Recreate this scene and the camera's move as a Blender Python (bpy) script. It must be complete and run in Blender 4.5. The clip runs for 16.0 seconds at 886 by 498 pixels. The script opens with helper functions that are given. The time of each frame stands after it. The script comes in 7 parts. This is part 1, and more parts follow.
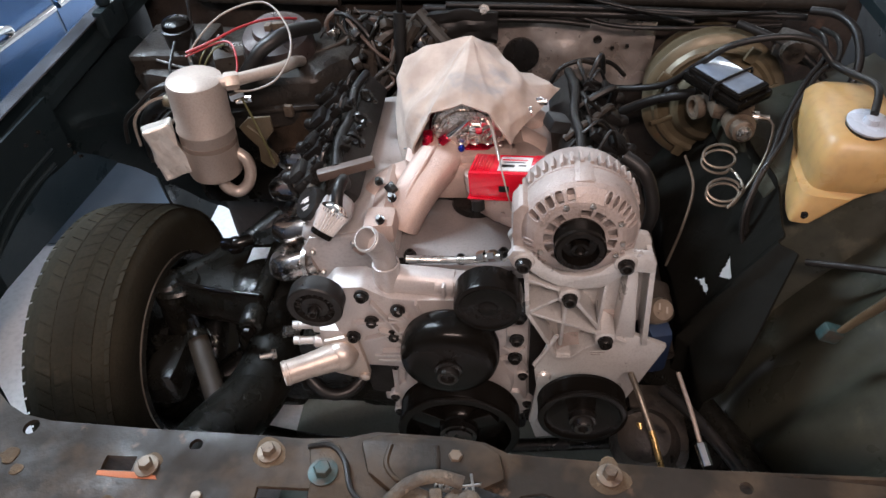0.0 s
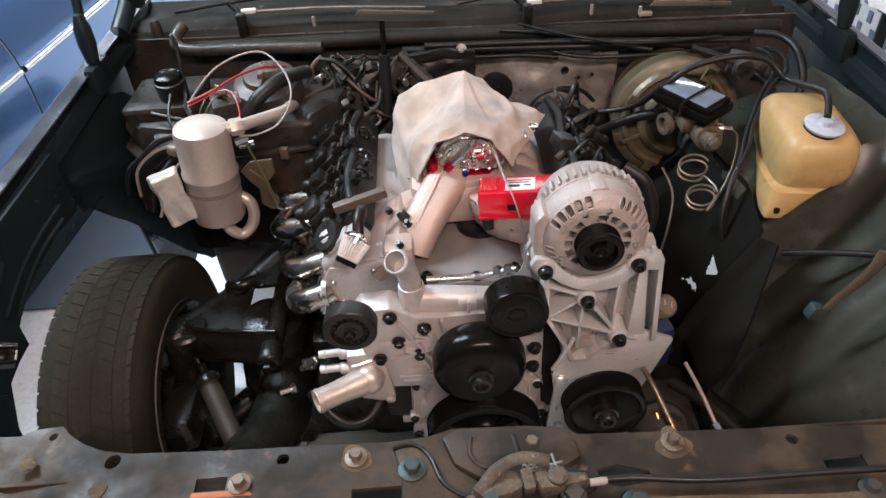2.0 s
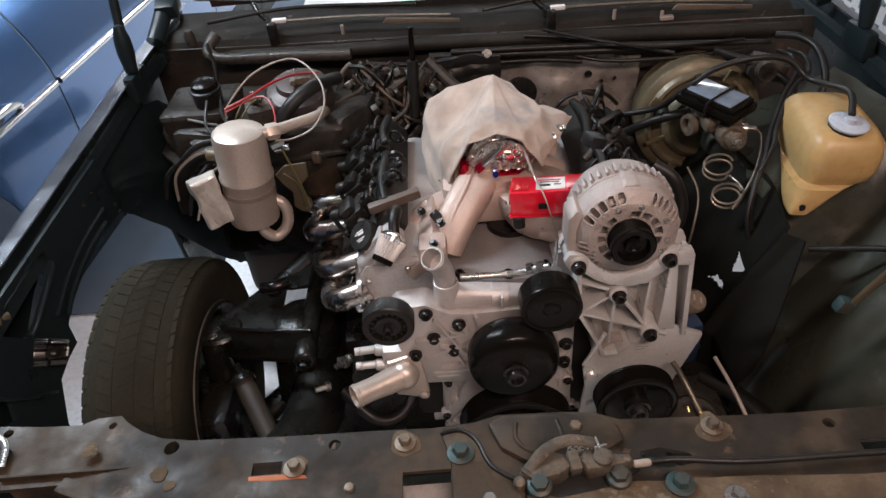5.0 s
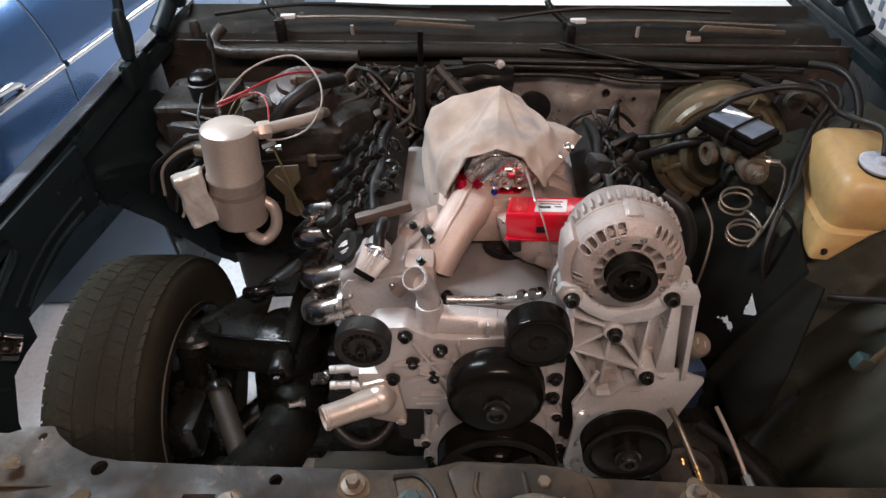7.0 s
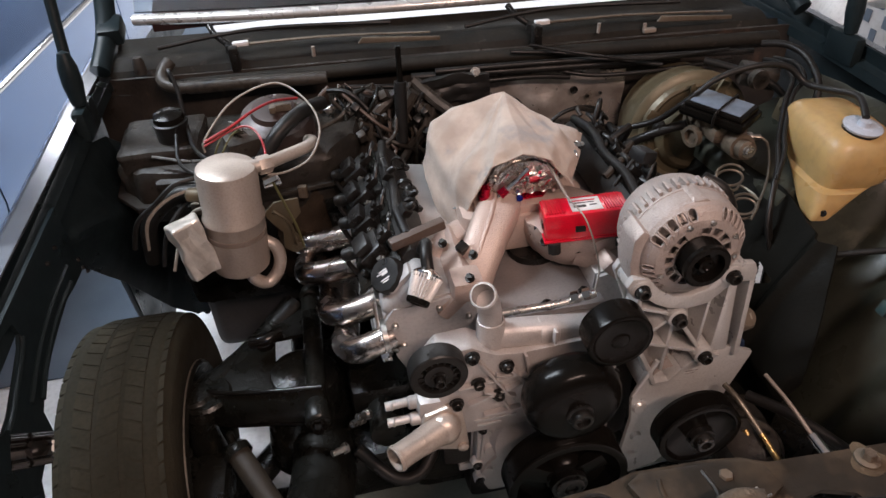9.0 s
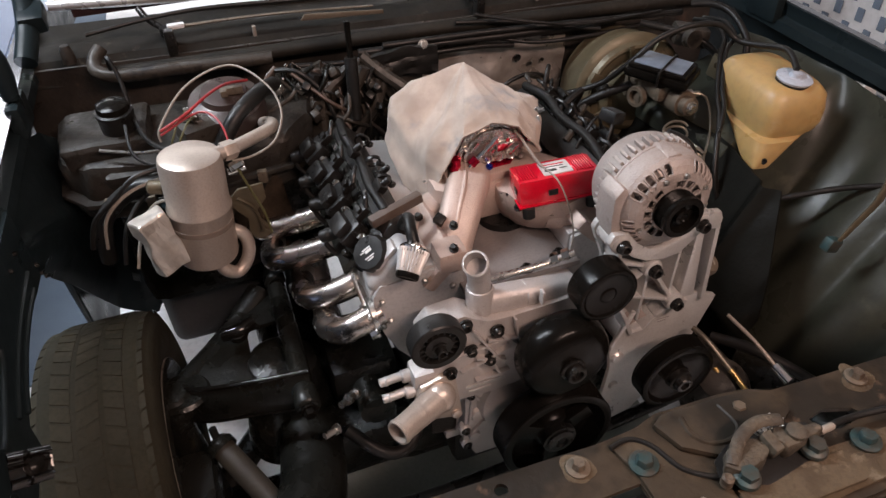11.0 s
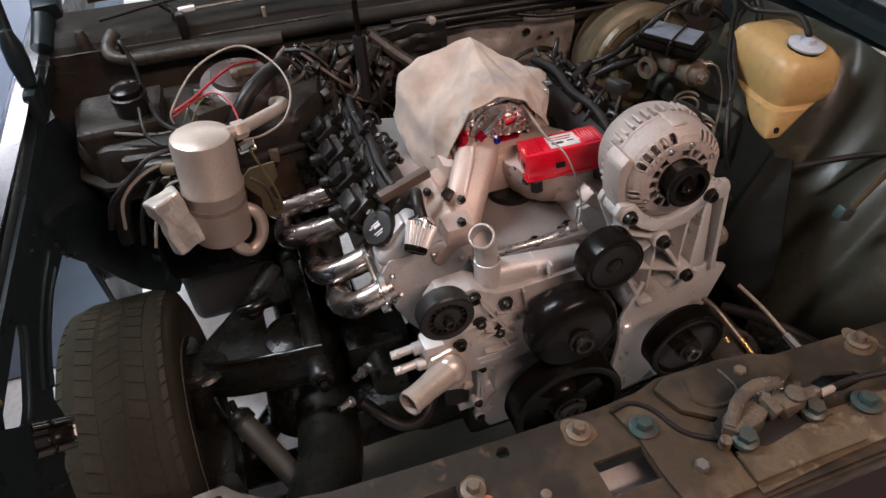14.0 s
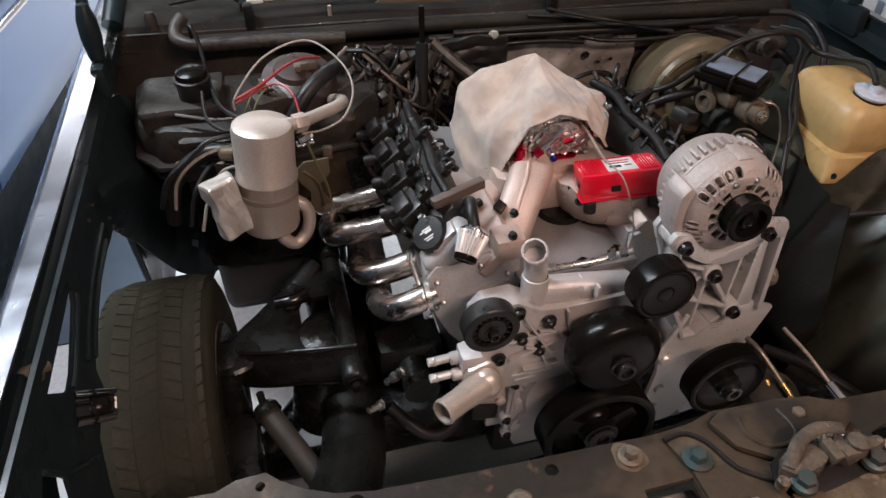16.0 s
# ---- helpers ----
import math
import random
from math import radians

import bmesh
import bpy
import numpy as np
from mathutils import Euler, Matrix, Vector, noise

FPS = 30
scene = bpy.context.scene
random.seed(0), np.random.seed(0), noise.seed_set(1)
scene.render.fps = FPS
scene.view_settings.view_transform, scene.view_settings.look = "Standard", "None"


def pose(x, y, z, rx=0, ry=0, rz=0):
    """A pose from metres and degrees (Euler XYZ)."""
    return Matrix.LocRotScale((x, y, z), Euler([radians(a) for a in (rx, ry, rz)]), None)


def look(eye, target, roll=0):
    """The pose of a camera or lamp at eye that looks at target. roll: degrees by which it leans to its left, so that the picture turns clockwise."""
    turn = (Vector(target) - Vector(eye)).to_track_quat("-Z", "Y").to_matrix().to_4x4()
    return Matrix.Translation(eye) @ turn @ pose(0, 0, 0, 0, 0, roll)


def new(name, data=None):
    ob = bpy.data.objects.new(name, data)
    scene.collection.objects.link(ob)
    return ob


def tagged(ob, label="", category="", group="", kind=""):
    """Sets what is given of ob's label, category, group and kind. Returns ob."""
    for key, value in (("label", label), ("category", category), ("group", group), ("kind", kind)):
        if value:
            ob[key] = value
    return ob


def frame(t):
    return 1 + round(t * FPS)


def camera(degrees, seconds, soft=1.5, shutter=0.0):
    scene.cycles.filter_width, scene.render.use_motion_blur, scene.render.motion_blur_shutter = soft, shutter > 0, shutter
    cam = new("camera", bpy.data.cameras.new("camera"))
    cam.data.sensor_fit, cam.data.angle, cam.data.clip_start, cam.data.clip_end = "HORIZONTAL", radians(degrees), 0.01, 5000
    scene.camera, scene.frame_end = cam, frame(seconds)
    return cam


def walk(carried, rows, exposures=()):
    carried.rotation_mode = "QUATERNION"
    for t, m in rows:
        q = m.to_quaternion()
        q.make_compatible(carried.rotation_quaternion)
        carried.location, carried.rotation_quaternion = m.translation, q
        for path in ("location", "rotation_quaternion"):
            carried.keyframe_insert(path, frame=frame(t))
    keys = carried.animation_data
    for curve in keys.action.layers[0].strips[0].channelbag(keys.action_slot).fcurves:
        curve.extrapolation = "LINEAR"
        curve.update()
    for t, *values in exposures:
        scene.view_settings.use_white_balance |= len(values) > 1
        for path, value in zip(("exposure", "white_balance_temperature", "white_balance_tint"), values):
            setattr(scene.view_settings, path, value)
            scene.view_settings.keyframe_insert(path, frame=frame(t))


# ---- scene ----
cam = camera(66.0, 16.0)
PATH = [
    (0, (0.083, -0.338, 1.469), (-0.103, 1.112, 0.103), -4.3),
    (0.5, (0.006, -0.382, 1.484), (-0.145, 1.09, 0.139), -4.9),
    (1, (-0.079, -0.414, 1.492), (-0.124, 1.102, 0.188), -4.6),
    (1.5, (-0.088, -0.418, 1.493), (-0.078, 1.112, 0.205), -3.0),
    (2, (-0.046, -0.416, 1.492), (-0.042, 1.121, 0.212), -4.2),
    (2.5, (-0.02, -0.424, 1.497), (-0.058, 1.127, 0.234), -5.3),
    (3, (-0.041, -0.44, 1.5), (-0.122, 1.113, 0.242), -5.2),
    (3.5, (-0.07, -0.446, 1.497), (-0.139, 1.099, 0.228), -4.6),
    (4, (-0.085, -0.452, 1.499), (-0.125, 1.1, 0.239), -4.5),
    (6.3, (-0.083, -0.429, 1.492), (-0.113, 1.129, 0.238), -5.8),
    (6.5, (-0.071, -0.416, 1.484), (-0.093, 1.14, 0.229), -5.1),
    (7, (-0.034, -0.381, 1.458), (-0.118, 1.195, 0.229), -2.4),
    (7.5, (-0.103, -0.364, 1.456), (-0.189, 1.235, 0.258), -2.3),
    (8, (-0.249, -0.363, 1.457), (-0.116, 1.241, 0.27), -1.3),
    (8.5, (-0.267, -0.347, 1.456), (0.004, 1.222, 0.245), -0.6),
    (9, (-0.29, -0.326, 1.449), (-0.02, 1.242, 0.238), -2.9),
    (9.2, (-0.321, -0.319, 1.453), (0.024, 1.226, 0.231), -3.2),
    (11.3, (-0.398, -0.307, 1.454), (0.105, 1.149, 0.178), -1.9),
    (11.5, (-0.398, -0.308, 1.454), (0.098, 1.149, 0.176), -2.1),
    (12, (-0.398, -0.31, 1.451), (0.083, 1.139, 0.159), -2.6),
    (12.5, (-0.397, -0.312, 1.452), (0.072, 1.125, 0.143), -2.8),
    (13, (-0.393, -0.317, 1.451), (0.074, 1.127, 0.148), -2.8),
    (13.5, (-0.391, -0.321, 1.454), (0.048, 1.119, 0.137), -4.0),
    (14, (-0.383, -0.331, 1.453), (0.045, 1.115, 0.139), -4.5),
    (14.5, (-0.386, -0.337, 1.455), (0.041, 1.114, 0.147), -4.0),
    (15, (-0.391, -0.336, 1.454), (0.027, 1.122, 0.151), -3.6),
    (15.5, (-0.394, -0.337, 1.456), (0.009, 1.136, 0.164), -3.4),
    (16, (-0.434, -0.319, 1.442), (-0.04, 1.17, 0.167), 0.2),
]
EXPOSURES = [(0.0, 0.50, 6150, 9), (1.5, 0.66, 6250, 9), (2.5, 0.38, 6400, 9), (3.5, 0.10, 6500, 10), (7.0, 0.16, 6500, 10), (9.0, 0.08, 6600, 12), (11.5, 0.08, 6800, 14), (15.0, 0.08, 6800, 14), (16.0, 0.13, 6650, 12)]
walk(cam, [(t, look(eye, target, roll)) for t, eye, target, roll in PATH], EXPOSURES)

# world, lamps and exposure
world = bpy.data.worlds.new("garage_air")
scene.world = world
world.use_nodes = True
world.node_tree.nodes["Background"].inputs[0].default_value = (0.55, 0.6, 0.7, 1)
world.node_tree.nodes["Background"].inputs[1].default_value = 0.022


def lamp(name, eye, target, size, size_y, power, color):
    data = bpy.data.lights.new(name, "AREA")
    data.shape, data.size, data.size_y, data.energy, data.color = "RECTANGLE", size, size_y, power, color
    ob = new(name, data)
    ob.matrix_world = look(eye, target)
    return ob


# unseen ceiling tube lamps, assumed over the nose and over the gap between the cars
lamp("tube_lamp_front", (0.3, -1.05, 2.4), (0.05, 0.5, 0.7), 1.2, 0.14, 36, (1.0, 0.73, 0.63))
lamp("tube_lamp_gap", (-1.35, 1.2, 2.66), (-1.15, 1.1, 0.0), 0.22, 2.4, 140, (0.80, 0.90, 1.0))
# unseen light added at the back for sheen on wing trim and blue paint
lamp("added_rear_light", (-0.3, 4.8, 2.68), (-0.3, 4.7, 0.0), 5.6, 0.5, 130, (0.92, 0.95, 1.0))
scene.view_settings.exposure = 0.0


# ---- materials ----
def material(name, base, rough=0.5, metal=0.0, second=None, scale=8.0, fine=120.0, bump=0.0, amount=0.5,
             spots=None, spot_scale=14.0, spot_level=0.6, rough_var=0.1, coat=0.0, sheen=0.0, spec=0.5):
    """A surface with broad stains, fine grain, and spots of dirt or rust."""
    m = bpy.data.materials.new(name)
    m.use_nodes = True
    nt = m.node_tree
    n, l = nt.nodes, nt.links
    b = n["Principled BSDF"]
    b.inputs["Metallic"].default_value = metal
    b.inputs["Coat Weight"].default_value = coat
    b.inputs["Coat Roughness"].default_value = 0.08
    b.inputs["Specular IOR Level"].default_value = spec
    b.inputs["Sheen Weight"].default_value = sheen
    co = n.new("ShaderNodeTexCoord")

    def noisy(s, detail=4.0, rough_n=0.55):
        t = n.new("ShaderNodeTexNoise")
        t.inputs["Scale"].default_value, t.inputs["Detail"].default_value = s, detail
        t.inputs["Roughness"].default_value = rough_n
        l.new(co.outputs["Object"], t.inputs["Vector"])
        return t.outputs["Fac"]

    def ramp(fac, lo, hi):
        r = n.new("ShaderNodeMapRange")
        r.inputs["From Min"].default_value, r.inputs["From Max"].default_value = lo, hi
        l.new(fac, r.inputs["Value"])
        return r.outputs["Result"]

    def mix(fac, a, c):
        x = n.new("ShaderNodeMix")
        x.data_type = "RGBA"
        if fac is not None:
            l.new(fac, x.inputs["Factor"])
        for sock, v in ((x.inputs[6], a), (x.inputs[7], c)):
            if isinstance(v, tuple):
                sock.default_value = (*v, 1)
            else:
                l.new(v, sock)
        return x.outputs[2]

    second = second or tuple(c * 0.72 for c in base)
    broad, grain = noisy(scale), noisy(fine, 3.0)
    color = mix(ramp(broad, 0.5 - 0.35 * (1.05 - amount), 0.5 + 0.35 * (1.05 - amount)), base, second)
    grained = mix(None, color, tuple(c * 0.6 for c in base))
    l.new(ramp(grain, 0.45, 1.1), grained.node.inputs["Factor"])
    out = grained
    if spots:
        out = mix(ramp(noisy(spot_scale, 6.0, 0.65), spot_level, spot_level + 0.08), out, spots)
    l.new(out, b.inputs["Base Color"])
    rr = n.new("ShaderNodeMapRange")
    rr.inputs["To Min"].default_value, rr.inputs["To Max"].default_value = max(0.02, rough - rough_var), min(1, rough + rough_var)
    rr.inputs["From Min"].default_value, rr.inputs["From Max"].default_value = 0.3, 0.7
    l.new(noisy(scale * 2.3), rr.inputs["Value"])
    l.new(rr.outputs["Result"], b.inputs["Roughness"])
    if bump:
        bp = n.new("ShaderNodeBump")
        bp.inputs["Strength"].default_value, bp.inputs["Distance"].default_value = bump, 0.002
        l.new(grain, bp.inputs["Height"])
        l.new(bp.outputs["Normal"], b.inputs["Normal"])
    return m


CAST = material("cast_aluminium", (0.54, 0.505, 0.485), 0.45, 0.45, (0.45, 0.42, 0.40), 13, 420, 0.5, spots=(0.36, 0.33, 0.31), spot_scale=26, spot_level=0.62, rough_var=0.14)
# warm light on the upper engine is put into this raw alloy's base
INTAKE = material("warm_lit_raw_alloy", (0.53, 0.415, 0.36), 0.48, 0.35, (0.43, 0.32, 0.27), 11, 420, 0.5, spots=(0.33, 0.245, 0.205), spot_scale=24, spot_level=0.61, rough_var=0.12)
SATIN = material("satin_aluminium", (0.58, 0.57, 0.55), 0.38, 0.4, (0.48, 0.47, 0.455), 9, 300, 0.25, spots=(0.40, 0.39, 0.375), spot_scale=22, spot_level=0.63, rough_var=0.14)
PLATE = material("painted_silver_plate", (0.46, 0.44, 0.43), 0.42, 0.3, (0.44, 0.42, 0.41), 6, 200, 0.05)
DARKVALLEY = material("grey_valley_cover", (0.26, 0.24, 0.23), 0.42, 0.4, (0.20, 0.18, 0.175), 9, 240, 0.1)
STATOR = material("varnished_stator", (0.34, 0.30, 0.28), 0.4, 0.4, (0.20, 0.17, 0.15), 60, 260, 0.3)
ALTMAT = material("alternator_casting", (0.42, 0.365, 0.335), 0.5, 0.3, (0.33, 0.28, 0.255), 24, 380, 0.7, spots=(0.24, 0.205, 0.185), spot_scale=38, spot_level=0.6, rough_var=0.12)
GLOSSBLACK = material("gloss_black_enamel", (0.0045, 0.004, 0.0034), 0.20, 0.0, (0.0065, 0.0055, 0.0045), 14, 200, 0.02, rough_var=0.05, spec=0.10)
ARMBLACK = material("wet_black_paint", (0.005, 0.0045, 0.004), 0.15, 0.0, (0.008, 0.007, 0.006), 10, 90, 0.12, rough_var=0.07, spec=0.5)
RUBBER = material("black_rubber", (0.0075, 0.007, 0.0065), 0.42, 0.0, (0.013, 0.012, 0.011), 12, 260, 0.15, rough_var=0.15, spec=0.3)
BOLT = material("black_oxide_bolt", (0.018, 0.017, 0.016), 0.32, 0.6, (0.03, 0.028, 0.026), 40, 300, 0.05)
STEEL = material("bare_steel", (0.55, 0.53, 0.5), 0.3, 0.95, (0.42, 0.4, 0.37), 30, 300, 0.05)
CHROME = material("chrome", (0.78, 0.76, 0.74), 0.08, 1.0, (0.7, 0.68, 0.66), 20, 100, 0.0, rough_var=0.04)
HEADER = material("polished_steel_pipe", (0.60, 0.54, 0.50), 0.25, 1.0, (0.46, 0.39, 0.345), 9, 120, 0.0, rough_var=0.1)
RED = material("red_powder_coat", (0.62, 0.006, 0.025), 0.22, 0.0, (0.56, 0.005, 0.020), 9, 300, 0.04, coat=0.5, rough_var=0.05)
ANODRED = material("red_anodised", (0.6, 0.01, 0.05), 0.25, 0.8, (0.4, 0.005, 0.03), 40, 300)
BLUEANOD = material("blue_anodised", (0.02, 0.05, 0.5), 0.25, 0.8, (0.01, 0.03, 0.3), 40, 300)
CLOTH = material("terry_cloth", (0.50, 0.41, 0.345), 0.95, 0.0, (0.36, 0.285, 0.235), 16, 900, 0.6, 0.7, spots=(0.29, 0.265, 0.25), spot_scale=9, spot_level=0.58, sheen=0.15, rough_var=0.03)
GRIME = material("oily_brown_grime", (0.026, 0.0225, 0.019), 0.44, 0.0, (0.048, 0.040, 0.032), 14, 120, 0.7, spots=(0.010, 0.0085, 0.0075), spot_scale=22, spot_level=0.56, rough_var=0.25, spec=0.3)
FIREWALL = material("dusty_firewall_paint", (0.021, 0.0185, 0.0165), 0.45, 0.0, (0.046, 0.038, 0.032), 9, 110, 0.6, spots=(0.075, 0.050, 0.040), spot_scale=13, spot_level=0.61, rough_var=0.24, spec=0.3)
BAREPATCH = material("burnished_brown_sheet_metal", (0.56, 0.51, 0.47), 0.32, 0.65, (0.34, 0.295, 0.26), 10, 60, 0.6, 0.8, spots=(0.12, 0.095, 0.078), spot_scale=13, spot_level=0.63, rough_var=0.14)
RUSTPAINT = material("rusty_dark_panel", (0.018, 0.0145, 0.0108), 0.55, 0.0, (0.044, 0.032, 0.021), 9, 90, 0.4, 0.9, spots=(0.088, 0.056, 0.036), spot_scale=19, spot_level=0.63, rough_var=0.22, spec=0.2)
DUSTPAINT = material("dust_covered_panel", (0.042, 0.0315, 0.021), 0.62, 0.0, (0.084, 0.063, 0.042), 12, 140, 0.6, 0.85, spots=(0.13, 0.072, 0.046), spot_scale=22, spot_level=0.62, rough_var=0.18, spec=0.16)
DUST = material("tan_road_dust", (0.095, 0.072, 0.047), 0.85, 0.0, (0.055, 0.040, 0.026), 16, 200, 0.8, 0.8, spots=(0.14, 0.112, 0.078), spot_scale=34, spot_level=0.59, rough_var=0.1, spec=0.15)
RUST = material("orange_rust", (0.42, 0.14, 0.06), 0.8, 0.0, (0.25, 0.09, 0.04), 20, 120, 0.5)
DIRTZINC = material("dirty_plated_steel", (0.17, 0.135, 0.10), 0.5, 0.4, (0.12, 0.095, 0.07), 24, 160, 0.3, spots=(0.07, 0.05, 0.036), spot_scale=40, spot_level=0.56)
TEALBOLT = material("teal_washer_bolt", (0.026, 0.060, 0.062), 0.5, 0.3, (0.050, 0.044, 0.035), 60, 200, 0.3, 0.7)
BODYBLACK = material("black_body_paint", (0.009, 0.0145, 0.0165), 0.36, 0.0, (0.013, 0.019, 0.021), 5, 90, 0.1, spots=(0.021, 0.024, 0.024), spot_scale=12, spot_level=0.66, rough_var=0.14, spec=0.12)
LINER = material("black_plastic_liner", (0.026, 0.0275, 0.0205), 0.34, 0.0, (0.042, 0.043, 0.032), 4, 60, 0.3, spots=(0.060, 0.058, 0.042), spot_scale=8, spot_level=0.61, rough_var=0.14, spec=0.28)
TYRE = material("worn_tyre_rubber", (0.0235, 0.0213, 0.0143), 0.85, 0.0, (0.035, 0.0315, 0.021), 6, 140, 0.5, spots=(0.046, 0.040, 0.026), spot_scale=5, spot_level=0.61, spec=0.15)
WHITEFLOOR = material("pale_epoxy_floor", (0.88, 0.88, 0.88), 0.4, 0.0, (0.82, 0.82, 0.83), 3, 60, 0.05, rough_var=0.1)
MAT = material("slate_floor_mat", (0.115, 0.150, 0.195), 0.85, 0.0, (0.095, 0.125, 0.165), 5, 300, 0.5)
BLUECAR = material("metallic_blue_paint", (0.066, 0.160, 0.355), 0.22, 0.75, (0.057, 0.146, 0.33), 3, 900, 0.02, coat=1.0, rough_var=0.03)
ACC = material("bead_blasted_aluminium_can", (0.49, 0.42, 0.365), 0.42, 0.55, (0.42, 0.36, 0.31), 6, 300, 0.15)
ACCBAND = material("brown_tape_band", (0.16, 0.125, 0.10), 0.6)
FOIL = material("crumpled_foil_tape", (0.62, 0.575, 0.52), 0.4, 0.7, (0.5, 0.46, 0.41), 30, 60, 0.8)
BOOSTER = material("gold_dichromate_steel", (0.150, 0.122, 0.072), 0.42, 0.25, (0.085, 0.070, 0.044), 9, 90, 0.4, spots=(0.19, 0.105, 0.058), spot_scale=9, spot_level=0.60, rough_var=0.16)
TAN = material("yellowed_plastic_bottle", (0.46, 0.305, 0.13), 0.36, 0.0, (0.38, 0.245, 0.095), 7, 60, 0.15, spots=(0.21, 0.145, 0.07), spot_scale=9, spot_level=0.65, rough_var=0.12)
TAN.node_tree.nodes["Principled BSDF"].inputs["Subsurface Weight"].default_value = 0.2
TAN.node_tree.nodes["Principled BSDF"].inputs["Subsurface Radius"].default_value = (0.03, 0.015, 0.006)
BLACKPLASTIC = material("black_plastic", (0.0075, 0.0072, 0.007), 0.36, 0.0, (0.014, 0.013, 0.012), 14, 200, 0.15, rough_var=0.15, spec=0.35)
COILBROWN = material("brown_phenolic", (0.095, 0.065, 0.05), 0.5, 0.0, (0.07, 0.05, 0.04), 20, 200, 0.1)
WIREGREY = material("grey_wire", (0.30, 0.265, 0.225), 0.5)
WIREDARK = material("dull_tan_wire", (0.07, 0.055, 0.04), 0.6)
WIRERED = material("red_wire", (0.34, 0.02, 0.025), 0.45)
WIREGREEN = material("olive_wire", (0.10, 0.095, 0.035), 0.5)
BRASS = material("brass_fitting", (0.55, 0.38, 0.16), 0.3, 0.9, (0.4, 0.26, 0.1), 30, 200)
OLIVE = material("olive_bracket", (0.115, 0.092, 0.056), 0.5, 0.25, (0.075, 0.060, 0.038), 16, 90, 0.3)
WALLPAINT = material("garage_wall", (0.52, 0.52, 0.52), 0.8, 0.0, (0.47, 0.47, 0.47), 2, 40, 0.1)
CEILPAINT = material("ceiling_paint", (0.58, 0.575, 0.56), 0.85, 0.0, (0.52, 0.515, 0.50), 2, 40, 0.1)
WHITEPAINT = material("white_plastic", (0.75, 0.74, 0.73), 0.45, 0.0, (0.68, 0.67, 0.66), 6, 90)
FRAMEBLACK = material("oily_black_frame", (0.0075, 0.0078, 0.0068), 0.28, 0.0, (0.011, 0.0105, 0.0085), 9, 120, 0.5, spots=(0.020, 0.018, 0.013), spot_scale=14, spot_level=0.64, rough_var=0.16, spec=0.28)
RIM = material("rim_lip_steel", (0.5, 0.46, 0.4), 0.35, 0.8, (0.3, 0.27, 0.23), 20, 120)
BLUEBLOCK = material("blue_engine_paint", (0.012, 0.024, 0.055), 0.4, 0.0, (0.01, 0.016, 0.035), 10, 120)
GLASS = bpy.data.materials.new("windscreen_glass")
GLASS.use_nodes = True
_g = GLASS.node_tree.nodes["Principled BSDF"]
_g.inputs["Base Color"].default_value, _g.inputs["Roughness"].default_value = (0.75, 0.8, 0.8, 1), 0.03
_g.inputs["Transmission Weight"].default_value = 1.0


# ---- shapes ----
def box(sx, sy, sz, at=(0, 0, 0), bevel=0.0, rot=None, seg=2):
    bm = bmesh.new()
    bmesh.ops.create_cube(bm, size=1.0, matrix=Matrix.Diagonal((sx, sy, sz, 1)))
    if bevel:
        bmesh.ops.bevel(bm, geom=bm.edges[:], offset=bevel, segments=seg, affect="EDGES", profile=0.6)
    m = Matrix.Translation(at) @ (Euler([radians(a) for a in rot]).to_matrix().to_4x4() if rot else Matrix())
    bmesh.ops.transform(bm, matrix=m, verts=bm.verts)
    return bm


def to_axis(at, axis):
    """Places +z along axis at a point."""
    q = Vector((0, 0, 1)).rotation_difference(Vector(axis).normalized())
    return Matrix.Translation(at) @ q.to_matrix().to_4x4()


def lathe(profile, at=(0, 0, 0), axis=(0, 0, 1), seg=40, smooth=True, wave=None):
    """Turns (radius, height) pairs about an axis. wave(angle): a factor on the radius."""
    bm = bmesh.new()
    rings = []
    for r, h in profile:
        if r < 1e-6:
            rings.append([bm.verts.new((0, 0, h))])
        else:
            ring = []
            for k in range(seg):
                a = 2 * math.pi * k / seg
                f = wave(a) if wave else 1.0
                ring.append(bm.verts.new((r * f * math.cos(a), r * f * math.sin(a), h)))
            rings.append(ring)
    for p, q in zip(rings, rings[1:]):
        for k in range(seg):
            j = (k + 1) % seg
            if len(p) == 1 and len(q) == 1:
                continue
            if len(p) == 1:
                bm.faces.new((p[0], q[j], q[k]))
            elif len(q) == 1:
                bm.faces.new((p[k], p[j], q[0]))
            else:
                bm.faces.new((p[k], p[j], q[j], q[k]))
    bmesh.ops.recalc_face_normals(bm, faces=bm.faces)
    bmesh.ops.transform(bm, matrix=to_axis(at, axis), verts=bm.verts)
    return bm


def smooth_path(pts, n=8, closed=False):
    """A rounded path through points."""
    pts = [Vector(p) for p in pts]
    if len(pts) < 3:
        return pts
    out = []
    m = len(pts)
    for i in range(m if closed else m - 1):
        p0, p1 = pts[(i - 1) % m if closed else max(i - 1, 0)], pts[i]
        p2, p3 = pts[(i + 1) % m], pts[(i + 2) % m if closed else min(i + 2, m - 1)]
        for k in range(n):
            t = k / n
            out.append(0.5 * ((2 * p1) + (p2 - p0) * t + (2 * p0 - 5 * p1 + 4 * p2 - p3) * t * t + (3 * p1 - p0 - 3 * p2 + p3) * t ** 3))
    if not closed:
        out.append(pts[-1])
    return out


def squared(c, power):
    return math.copysign(abs(c) ** (2 / power), c)


